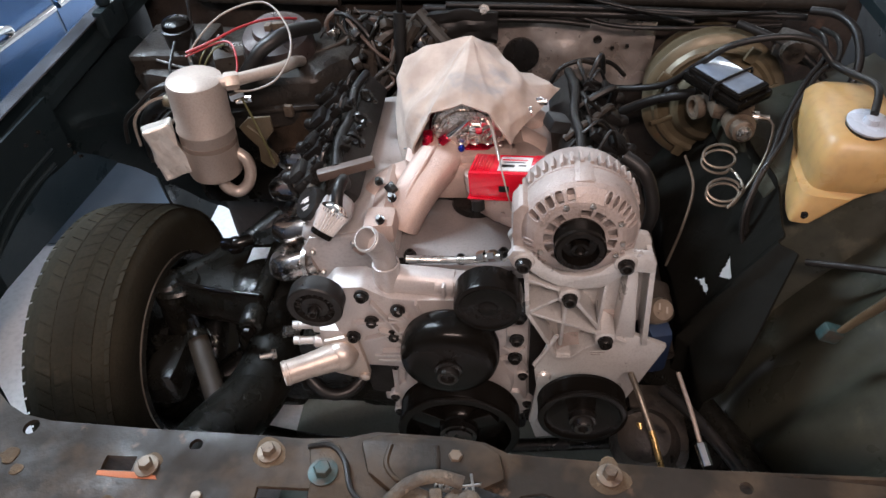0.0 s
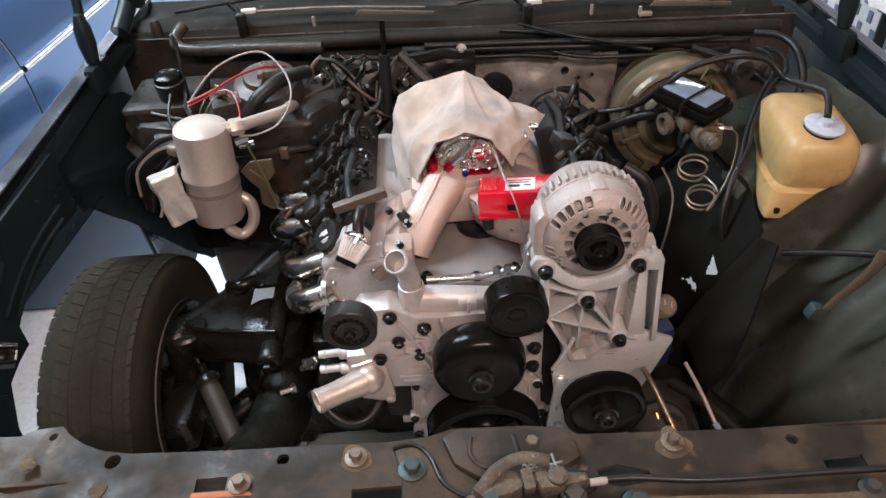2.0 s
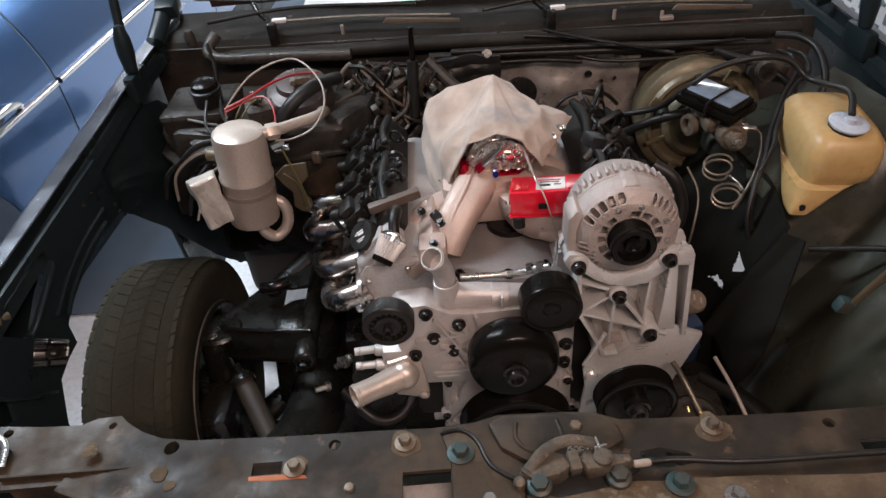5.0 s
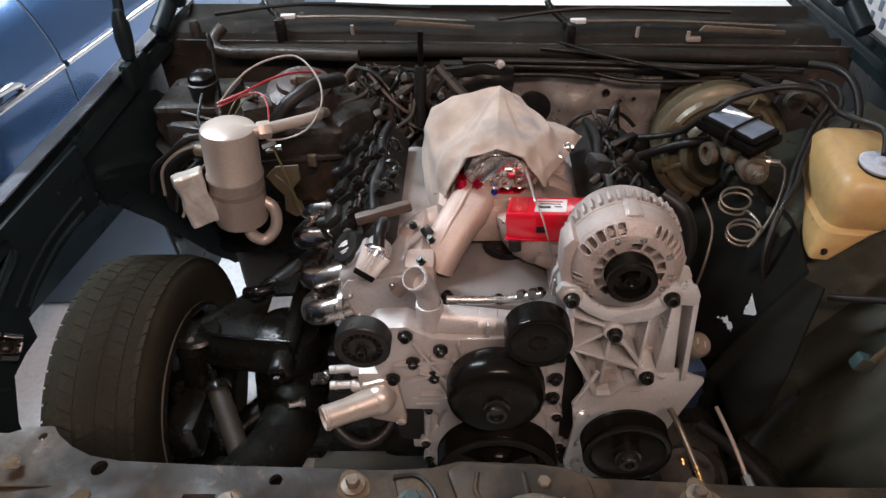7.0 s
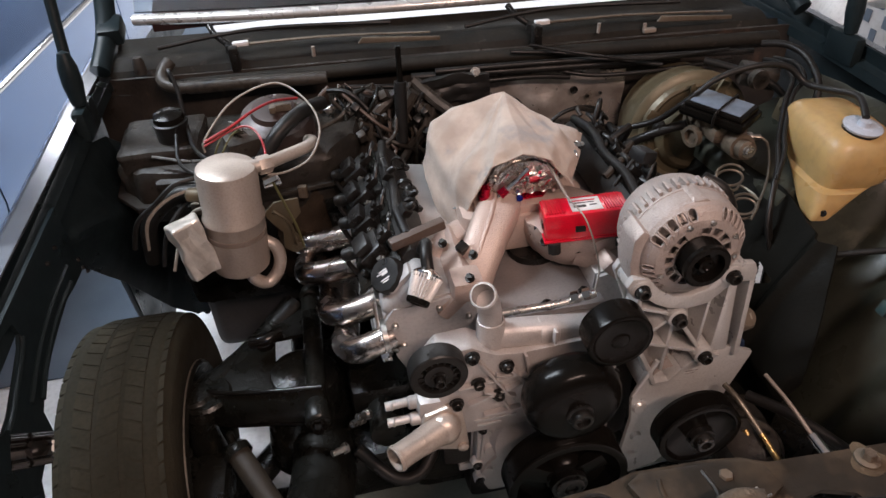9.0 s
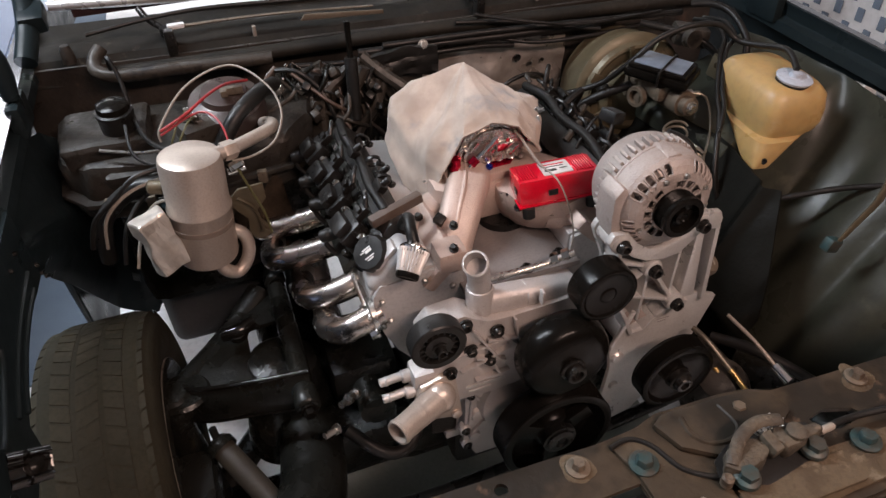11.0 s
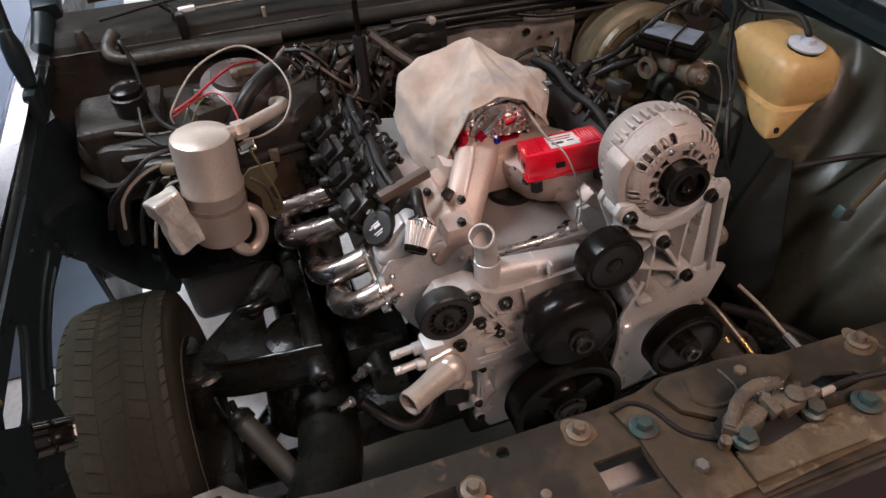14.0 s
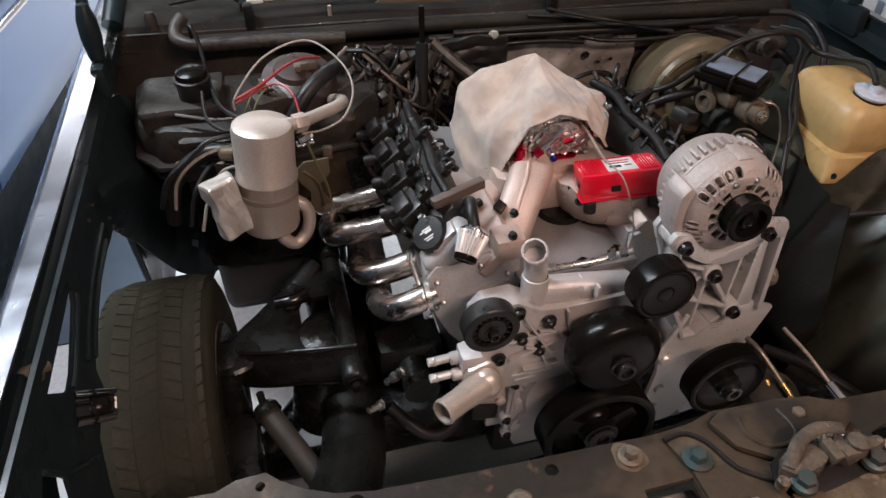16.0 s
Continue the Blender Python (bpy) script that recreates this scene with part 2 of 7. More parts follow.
def tube(pts, r, seg=12, n=8, hollow=0.0, caps=True, flat=1.0, power=2.0):
    """A pipe or cable along a rounded path; r: a radius, or one for each end or a function of 0..1. power: above 2, a squarer section."""
    path = smooth_path(pts, n)
    bm = bmesh.new()
    rings = []
    up = Vector((0.3, 0.2, 1)).normalized()
    count = len(path)
    for i, p in enumerate(path):
        t = (path[min(i + 1, count - 1)] - path[max(i - 1, 0)]).normalized()
        side = t.cross(up)
        if side.length < 1e-4:
            side = t.cross(Vector((1, 0, 0)))
        side.normalize()
        up = side.cross(t).normalized()
        s = i / (count - 1)
        rad = r(s) if callable(r) else (r[0] + (r[1] - r[0]) * s if isinstance(r, tuple) else r)
        rings.append([bm.verts.new(p + rad * (squared(math.cos(2 * math.pi * k / seg), power) * side + flat * squared(math.sin(2 * math.pi * k / seg), power) * up)) for k in range(seg)])
    for a, b in zip(rings, rings[1:]):
        for k in range(seg):
            j = (k + 1) % seg
            bm.faces.new((a[k], a[j], b[j], b[k]))
    if hollow:
        for ring, d in ((rings[0], path[1] - path[0]), (rings[-1], path[-2] - path[-1])):
            c = sum((v.co for v in ring), Vector()) / seg
            inner = [bm.verts.new(c + (v.co - c) * hollow) for v in ring]
            deep = [bm.verts.new(v.co + d.normalized() * (ring[0].co - c).length * 2) for v in inner]
            for k in range(seg):
                j = (k + 1) % seg
                bm.faces.new((ring[k], ring[j], inner[j], inner[k]))
                bm.faces.new((inner[k], inner[j], deep[j], deep[k]))
            bm.faces.new(deep)
    elif caps:
        bm.faces.new(rings[0])
        bm.faces.new(rings[-1])
    bmesh.ops.recalc_face_normals(bm, faces=bm.faces)
    return bm


def prism(poly, y0, y1, bevel=0.003, holes=()):
    """An outline of (x, z) pairs as a plate from y0 to y1."""
    bm = bmesh.new()
    front = [bm.verts.new((x, y0, z)) for x, z in poly]
    back = [bm.verts.new((x, y1, z)) for x, z in poly]
    f1, f2 = bm.faces.new(front), bm.faces.new(back[::-1])
    m = len(poly)
    for k in range(m):
        j = (k + 1) % m
        bm.faces.new((front[k], back[k], back[j], front[j]))
    bmesh.ops.recalc_face_normals(bm, faces=bm.faces)
    if bevel:
        bmesh.ops.bevel(bm, geom=[e for e in bm.edges if e.is_manifold], offset=bevel, segments=2, affect="EDGES", profile=0.6)
    return bm


def plan_prism(poly, z0, z1, bevel=0.003):
    """An outline of (x, y) pairs as a slab from z0 to z1."""
    bm = prism(poly, 0, 1, 0)
    for v in bm.verts:
        x, y, z = v.co
        v.co = (x, z, z0 if y < 0.5 else z1)
    bmesh.ops.recalc_face_normals(bm, faces=bm.faces)
    if bevel:
        bmesh.ops.bevel(bm, geom=bm.edges[:], offset=bevel, segments=2, affect="EDGES", profile=0.6)
    return bm


def sheet(fn, nu, nv, thick=0.0):
    """A sheet of fn(u, v), with a thickness."""
    bm = bmesh.new()
    grid = [[bm.verts.new(fn(i / nu, j / nv)) for j in range(nv + 1)] for i in range(nu + 1)]
    for i in range(nu):
        for j in range(nv):
            bm.faces.new((grid[i][j], grid[i + 1][j], grid[i + 1][j + 1], grid[i][j + 1]))
    bmesh.ops.recalc_face_normals(bm, faces=bm.faces)
    if thick:
        bmesh.ops.solidify(bm, geom=bm.faces[:], thickness=thick)
    return bm


def joined(*bms):
    """Several shapes as one mesh."""
    out = bmesh.new()
    for b in bms:
        me = bpy.data.meshes.new("tmp")
        b.to_mesh(me)
        out.from_mesh(me)
        bpy.data.meshes.remove(me)
        b.free()
    return out


def moved(bm, m):
    bmesh.ops.transform(bm, matrix=m, verts=bm.verts)
    return bm


def mesh_of(name, bm, mat, smooth=True):
    me = bpy.data.meshes.new(name)
    bm.to_mesh(me)
    bm.free()
    me.materials.append(mat)
    if smooth:
        me.shade_smooth()
        me.set_sharp_from_angle(angle=radians(38))
    return me


def thing(name, at, label, category, group="", kind=""):
    """An empty at the base of a thing that has parts."""
    ob = new(name)
    ob.empty_display_size = 0.05
    ob.matrix_basis = Matrix.Translation(at)
    return tagged(ob, label, category, group, kind)


def solid(name, bm, mat, label, category, group="", kind="", smooth=True):
    """A thing that is one mesh."""
    return tagged(new(name, mesh_of(name, bm, mat, smooth)), label, category, group, kind)


def part(name, bm, mat, parent, label="", smooth=True):
    """One mesh, given in world coordinates, under a thing or under a part."""
    ob = new(name, mesh_of(name, bm, mat, smooth))
    ob.parent = parent
    ob.matrix_parent_inverse = WORLD_OF.get(parent.name, parent.matrix_basis).inverted()
    WORLD_OF[ob.name] = Matrix()
    if label:
        ob["label"] = label
    return ob


WORLD_OF = {}


def hex_bolt(at, axis, r=0.009, h=0.008, socket=True, washer=1.45):
    """A flanged bolt head, with a hollow where it has a socket."""
    prof = [(0, -0.002), (r * washer, -0.002), (r * washer, 0.0015), (r * 1.05, 0.0022), (r, h * 0.9), (r * 0.9, h)]
    if socket:
        prof += [(r * 0.62, h), (r * 0.58, h * 0.35), (0, h * 0.35)]
        return lathe(prof, at, axis, 18)
    return joined(lathe(prof[:3] + [(0, 0.0018)], at, axis, 18), lathe([(r * 1.06, 0), (r * 1.06, h * 0.85), (r * 0.9, h), (0, h)], at, axis, 6))
BLOWER = material("brown_lacquered_tin", (0.062, 0.042, 0.037), 0.36, 0.15, (0.036, 0.026, 0.023), 9, 120, 0.4, spots=(0.10, 0.075, 0.068), spot_scale=12, spot_level=0.63, rough_var=0.14)
CASEDIRT = material("caked_case_dirt", (0.017, 0.0155, 0.0135), 0.5, 0.0, (0.032, 0.027, 0.022), 16, 120, 0.8, 0.7, spots=(0.065, 0.048, 0.037), spot_scale=21, spot_level=0.63, rough_var=0.25, spec=0.25)
FLOCK = material("brown_dusty_insulation", (0.050, 0.036, 0.025), 0.9, 0.0, (0.024, 0.018, 0.013), 18, 260, 1.0, 0.7, spots=(0.012, 0.010, 0.008), spot_scale=24, spot_level=0.6, rough_var=0.08, spec=0.1)
VCOVER = material("near_black_casting", (0.024, 0.022, 0.020), 0.45, 0.1, (0.015, 0.0135, 0.012), 10, 200, 0.4, spots=(0.06, 0.054, 0.048), spot_scale=16, spot_level=0.66, spec=0.3)
LABEL = material("brushed_silver_label", (0.72, 0.70, 0.68), 0.35, 0.4, (0.62, 0.6, 0.58), 40, 300)
POLISHED = material("polished_bowl", (0.66, 0.61, 0.57), 0.27, 0.9, (0.52, 0.47, 0.43), 40, 120, 0.4, rough_var=0.1)
LATCHDIRT = material("crusted_latch_dirt", (0.085, 0.068, 0.047), 0.7, 0.1, (0.040, 0.031, 0.022), 55, 220, 0.9, 0.7, spots=(0.14, 0.112, 0.080), spot_scale=60, spot_level=0.60)
COWLMAT = material("dark_dusty_cowl", (0.014, 0.0133, 0.012), 0.66, 0.0, (0.027, 0.0235, 0.019), 9, 110, 0.4, spots=(0.075, 0.066, 0.055), spot_scale=24, spot_level=0.64, rough_var=0.15, spec=0.1)
SHOCKDIRT = material("muddy_shock_paint", (0.040, 0.033, 0.023), 0.6, 0.0, (0.022, 0.018, 0.013), 14, 120, 0.5)
LINESTEEL = material("dull_line_steel", (0.20, 0.175, 0.14), 0.4, 0.7, (0.12, 0.10, 0.08), 20, 120, 0.1)
TRIMSTRIP = material("polished_wing_trim", (0.36, 0.37, 0.40), 0.2, 0.9, (0.26, 0.27, 0.30), 6, 80, 0.03, rough_var=0.08)
TRIMLIGHT = material("bright_screen_trim", (0.66, 0.63, 0.60), 0.28, 0.55, (0.55, 0.52, 0.49), 8, 120, 0.05)
DASH = material("maroon_dash_vinyl", (0.040, 0.014, 0.013), 0.6, 0.0, (0.030, 0.011, 0.010), 8, 200, 0.2)
TYREMUD = material("muddy_tyre_rubber", (0.021, 0.019, 0.0128), 0.85, 0.0, (0.031, 0.0275, 0.018), 7, 140, 0.5, spots=(0.040, 0.034, 0.022), spot_scale=7, spot_level=0.61, spec=0.15)


# ---- the garage ----
def slab(name, sx, sy, sz, at, mat, label, category):
    return solid(name, box(sx, sy, sz, at, 0), mat, label, category, kind="structure", smooth=False)


slab("floor", 8.4, 9.4, 0.1, (0.2, 1.8, -0.05), WHITEFLOOR, "pale smooth painted garage floor", "floor")
slab("ceiling", 8.4, 9.4, 0.1, (0.2, 1.8, 2.75), CEILPAINT, "plain off-white garage ceiling", "ceiling")
slab("wall_north", 8.4, 0.12, 2.7, (0.2, 6.46, 1.35), WALLPAINT, "plain grey garage wall", "wall")
slab("wall_south", 8.4, 0.12, 2.7, (0.2, -2.86, 1.35), WALLPAINT, "plain grey garage wall", "wall")
slab("wall_west", 0.12, 9.2, 2.7, (-3.94, 1.8, 1.35), WALLPAINT, "plain grey garage wall", "wall")
slab("wall_east", 0.12, 9.2, 2.7, (4.34, 1.8, 1.35), WALLPAINT, "plain grey garage wall", "wall")
solid("floor_mat", box(2.6, 3.2, 0.006, (-2.22, 2.82, 0.004), 0.002), MAT, "dark slate blue carpet mat lying on the garage floor", "floor mat")

# grey-green sheet added to darken the pale floor under the engine
solid("floor_darkening_sheet", box(0.86, 1.3, 0.006, (0.0, 0.30, 0.004), 0.002), material("grey_green_sheet", (0.23, 0.25, 0.22), 0.7, 0.0, (0.19, 0.205, 0.18), 4, 120, 0.3), "grey-green sheet added to darken the floor under the engine", "floor mat")

# ---- the parked blue car ----
blue_car = thing("parked_car", (-1.9, 1.2, 0), "metallic blue sedan with chrome side strips parked alongside", "car")


def car_side_x(z):
    """How far the side bulges at a height."""
    return -1.2 - 0.10 * max(0, 0.5 - z) * 2 - 0.75 * max(0, z - 0.74) ** 1.5


def body_panel(y0, y1):
    def f(u, v):
        y = y0 + (y1 - y0) * u
        d = abs(y - 0.66)
        low = max(0.42, 0.40 + math.sqrt(0.405 ** 2 - d * d) if d < 0.405 else 0.42)
        z = low + v * (1.04 - low)
        return (car_side_x(z) + 0.10 * (y - 1.0), y, z)
    return sheet(f, max(4, int((y1 - y0) * 40)), 16, 0.004)


def under_panel(u, v):
    z, y = 0.18 + v * 0.24, -1.0 + u * 5.2
    return (car_side_x(z) - 0.02 + 0.1 * (y - 1.0), y, z)


part("door", body_panel(1.395, 2.6), BLUECAR, blue_car, "blue front door")
part("door", body_panel(0.20, 1.385), BLUECAR, blue_car, "blue rear door")
part("rear_quarter", body_panel(-1.0, 0.19), BLUECAR, blue_car)
part("wheel_house", box(0.02, 1.0, 0.7, (-1.46, 0.66, 0.55), 0.004), FRAMEBLACK, blue_car, "dark wheel house")
part("front_wing", body_panel(2.61, 4.2), BLUECAR, blue_car)
# black on the sill puts in the shade under the blue body
part("rocker_panel", sheet(under_panel, 6, 5, 0.02), BODYBLACK, blue_car, "lower sill, coloured black for its shade")
part("far_side", box(0.04, 5.0, 0.8, (-2.95, 1.6, 0.62), 0.01), BLUECAR, blue_car)
part("roof", box(1.45, 2.2, 0.06, (-2.1, 1.6, 1.42), 0.03), BLUECAR, blue_car)
part("side_glass", sheet(lambda u, v: (-1.36 + 0.09 * u * 2 - 0.22 * v, 0.6 + 2.0 * u, 1.04 + 0.36 * v), 2, 3, 0.006), BLACKPLASTIC, blue_car, "dark side window")
for ya, yb in ((1.4, 2.6), (0.5, 1.38), (2.62, 4.0)):
    part("side_strip", tube([(car_side_x(0.735) + 0.1 * (y - 1.0) + 0.006, y, 0.735) for y in (ya, (ya + yb) / 2, yb)], 0.010, 12, 4), CHROME, blue_car, "chrome side moulding")
part("door_handle", joined(tube([(-1.185, 1.215, 0.742), (-1.165, 1.19, 0.766), (-1.160, 1.12, 0.782), (-1.165, 1.03, 0.785), (-1.19, 0.96, 0.765)], 0.0105, 12, 6),
     box(0.012, 0.24, 0.05, (-1.196, 1.08, 0.757), 0.005)), CHROME, blue_car, "chrome pull handle")
part("handle_recess", box(0.006, 0.14, 0.022, (-1.187, 1.08, 0.758), 0.002), BLACKPLASTIC, blue_car, "dark recess behind the handle")
for y in (0.66, 3.3):
    w = part("wheel", lathe([(0.2, -0.1), (0.29, -0.1), (0.31, -0.06), (0.31, 0.06), (0.29, 0.1), (0.2, 0.1)], (-1.42 + 0.1 * (y - 1), y, 0.31), (1, 0, 0), 40), RUBBER, blue_car)
    part("hubcap", lathe([(0, 0.085), (0.12, 0.09), (0.2, 0.1), (0.2, 0.05)], (-1.42 + 0.1 * (y - 1), y, 0.31), (1, 0, 0), 32), CHROME, w)

# ---- the car body round the engine bay ----
# left wing: inner lip, shiny top, outer skin with the wheel opening
WHEEL_Y, WHEEL_Z = 0.58, 0.31


def wing(side, name):
    ob = thing(name, (side * 0.85, 0.5, 0), "glossy black front wing of the car, seen from inside", "car wing")
    lip_x = 0.752 if side < 0 else 0.79

    def top(u, v):
        y = -0.35 + u * 1.75
        x = lip_x + (v * 0.030 if v < 0.72 else 0.0216 + 0.019 * math.sin((v - 0.72) / 0.28 * 1.45))
        x -= (1 - v) * 0.016 * min(1, max(0, (y - 0.1) / 0.7)) * (side < 0)
        z = 0.888 - 0.004 * v - (0.034 * (1 - math.cos((v - 0.72) / 0.28 * 1.5)) if v > 0.72 else 0)
        return (side * x, y, z + 0.03 * min(1, max(0, y)))
    part("top_edge", sheet(top, 20, 18, 0.003), TRIMSTRIP, ob, "polished bright wing edge")

    def skin(u, v):
        y = -0.35 + u * 1.75
        d = abs(y - WHEEL_Y)
        low = WHEEL_Z + 0.10 + math.sqrt(0.40 ** 2 - d * d) if d < 0.395 else 0.2
        low = max(low, 0.2)
        z = low + v * (0.865 - low)
        return (side * (lip_x + 0.036 + 0.02 * math.sin(v * 3)), y, z)
    part("outer_skin", sheet(skin, 60, 8, 0.004), BODYBLACK, ob)
    def lip(u, v):
        y = -0.35 + u * 1.75
        rise = 0.03 * min(1, max(0, y))
        drop = (0.0, 0.012, 0.03, 0.034, 0.038, 0.056)
        out = (0.0, -0.003, -0.004, 0.001, 0.013, 0.016)
        k = min(int(v * 5), 4)
        f = v * 5 - k
        return (side * (lip_x - (out[k] + (out[k + 1] - out[k]) * f)), y, 0.886 + rise - (drop[k] + (drop[k + 1] - drop[k]) * f))
    part("lip", sheet(lip, 20, 10, 0.003), BODYBLACK, ob, "black bolt flange")
    return ob


wing(-1, "front_wing")
wing(1, "front_wing")


# inner wings
TOP = [(-0.745, 0.60, 0.845), (-0.75, 0.65, 0.842), (-0.75, 0.71, 0.84), (-0.75, 0.76, 0.84), (-0.75, 0.81, 0.84), (-0.75, 0.87, 0.84), (-0.75, 0.965, 0.84), (-0.74, 1.03, 0.82), (-0.70, 1.05, 0.78), (-0.66, 1.04, 0.74), (-0.58, 0.98, 0.70)]
LOW = [(-0.758, 0.58, 0.772), (-0.760, 0.65, 0.768), (-0.760, 0.71, 0.732), (-0.760, 0.76, 0.690), (-0.760, 0.81, 0.636), (-0.760, 0.87, 0.575), (-0.755, 0.965, 0.455), (-0.742, 1.04, 0.350), (-0.706, 1.09, 0.275), (-0.668, 1.105, 0.262), (-0.612, 1.06, 0.36)]


def inner_left(u, v):
    """From the flange down to the ragged edge of the wheel house."""
    k = u * (len(LOW) - 1)
    i = min(int(k), len(LOW) - 2)
    f = k - i
    top = Vector(TOP[i]).lerp(Vector(TOP[i + 1]), f)
    low = Vector(LOW[i]).lerp(Vector(LOW[i + 1]), f)
    p = top.lerp(low, v)
    ragged = 0.014 * noise.noise(Vector((p.y * 70, p.x * 70, 0))) * (v > 0.95) * (u > 0.78)
    swell = 0.035 * math.sin(v * math.pi) * min(1, max(0, (u - 0.15) * 3))
    crease = 0.012 * max(0, 1 - abs(v - 0.42) * 9) * (u > 0.2)
    return (p.x + swell + crease, p.y, p.z + ragged)


wing_bm = sheet(inner_left, 60, 20)
slot_at = Vector((-0.688, 1.068, 0.395))
bmesh.ops.delete(wing_bm, geom=sorted(wing_bm.faces, key=lambda f: (f.calc_center_median() - slot_at).length)[:2], context="FACES")
bmesh.ops.solidify(wing_bm, geom=wing_bm.faces[:], thickness=0.004)
solid("inner_wing", wing_bm, BODYBLACK, "black inner wing panel with a ragged lower edge", "inner wing", kind="structure")


def inner_right(u, v):
    """A moulded liner with upright folds."""
    y = -0.05 + u * 0.93
    deep = sum(h * math.exp(-((y - c) / w) ** 2) for c, w, h in ((0.09, 0.020, 0.022), (0.20, 0.026, 0.026), (0.335, 0.030, 0.020), (0.46, 0.024, 0.014)))
    fold = deep * (1 - abs(2 * v - 1.15) ** 2) + 0.02 * math.sin(y * 9 + 2) + 0.006 * noise.noise(Vector((y * 14, v * 5, 2)))
    bulge = 0.26 * math.sin(min(1, v * 1.15) * math.pi / 2) ** 1.5
    low = 0.21 + 0.46 * min(1, max(0, (y - 0.55) / 0.07))
    return (0.765 - bulge + fold, y, 0.83 - (0.83 - low) * v)


solid("wheel_liner", sheet(inner_right, 140, 26, 0.004), LINER, "black moulded inner wing liner with upright folds", "wheel liner", kind="structure")


def apron(u, v):
    """An added near-black sheet between the frame rail and the liner, hiding the lit floor."""
    y = 0.33 + 0.65 * u
    lump = 0.016 * noise.noise(Vector((y * 7, v * 2, 5)))
    flange = 0.016 * math.exp(-((y - 0.462 - 0.02 * v) / 0.012) ** 2)
    z = 0.34 + (0.38 - 1.5 * max(0, 0.455 - y)) * v
    return (0.405 + 0.59 * max(0, z - 0.50) + lump - flange, y, z + 0.4 * lump)


# added sheet stands where dark clutter is; its openings let the pale floor show
blocker_bm = sheet(apron, 130, 90)
BLOCKER_GAPS = (((0.532, 0.587), (0.560, 0.617), (0.499, 0.617)), ((0.585, 0.538), (0.557, 0.562), (0.524, 0.568), (0.513, 0.558), (0.554, 0.551)))


def inside(y, z, poly):
    hit = False
    for (y0, z0), (y1, z1) in zip(poly, poly[1:] + poly[:1]):
        if (z0 > z) != (z1 > z) and y < y0 + (z - z0) / (z1 - z0) * (y1 - y0):
            hit = not hit
    return hit


bmesh.ops.delete(blocker_bm, geom=[f for f in blocker_bm.faces if any(inside(f.calc_center_median().y, f.calc_center_median().z, g) for g in BLOCKER_GAPS)], context="FACES")
bmesh.ops.solidify(blocker_bm, geom=blocker_bm.faces[:], thickness=0.004)
solid("dark_blocker_sheet", blocker_bm, material("blocker_black", (0.0055, 0.0057, 0.0045), 0.6, 0.0, (0.008, 0.0075, 0.006), 9, 120, 0.4, spots=(0.014, 0.012, 0.009), spot_scale=16, spot_level=0.64, rough_var=0.2, spec=0.08), "added near-black sheet hiding the lit floor beside the engine, with openings", "apron panel", kind="structure")

# firewall, cowl, windscreen
def cowl_y(x):
    return 1.125 - 0.085 * x


def firewall(u, v):
    x = -0.78 + 1.56 * u
    z = 0.30 + 0.58 * v
    dent = 0.012 * math.sin(x * 9) * math.sin(z * 14) + 0.05 * math.exp(-((x - 0.0) / 0.22) ** 2) * (1 - v)
    return (x, cowl_y(x) - 0.01 + dent, z)


solid("firewall", sheet(firewall, 60, 24, 0.008), FIREWALL, "dusty dark firewall with stained paint", "firewall", kind="structure")
cowl = thing("cowl", (0, 1.1, 0.88), "dark metal cowl below the windscreen", "cowl", kind="structure")


def cowl_top(u, v):
    x = -0.74 + 1.48 * u
    return (x, cowl_y(x) + 0.0 + 0.16 * v, 0.875 + 0.035 * v + 0.012 * math.sin(v * 6))


part("cowl_panel", sheet(cowl_top, 24, 12, 0.004), COWLMAT, cowl)
part("cowl_rail", tube([(x, cowl_y(x) - 0.03, 0.868 - 0.012 * abs(x)) for x in (-0.6, -0.3, 0, 0.3, 0.6, 0.74)], 0.019, 14, 6, flat=0.8), COWLMAT, cowl, "dusty rounded cowl rail")
part("cowl_lip", sheet(lambda u, v: (-0.76 + 1.52 * u, cowl_y(-0.76 + 1.52 * u) - 0.016 + 0.026 * v, 0.842 + 0.045 * v), 24, 4, 0.003), COWLMAT, cowl)
part("glass_trim", tube([(x, cowl_y(x) + 0.150 + 0.10 * x * x, 0.937) for x in (-0.70, -0.45, -0.1, 0.25, 0.55, 0.72)], 0.017, 16, 6, flat=0.75), TRIMLIGHT, cowl, "bright windscreen trim strip")
part("dash_top", sheet(lambda u, v: (-0.66 + 1.32 * u, 1.36 + 0.35 * v, 0.93 + 0.05 * v + 0.02 * math.sin(3 * v)), 8, 6, 0.02), DASH, cowl, "dark maroon dashboard behind the glass")
solid("windscreen", sheet(lambda u, v: (-0.70 + 1.4 * u, cowl_y(-0.7 + 1.4 * u) + 0.175 + 0.05 * (2 * u - 1) ** 2 + 0.55 * v, 0.945 + 0.42 * v), 6, 4, 0.005), GLASS, "raked windscreen glass above the cowl", "windscreen", kind="structure")

# ---- the radiator support across the nose ----
support = thing("radiator_support", (0, 0, 0.86), "rusty brown upper radiator support panel across the nose", "radiator support")
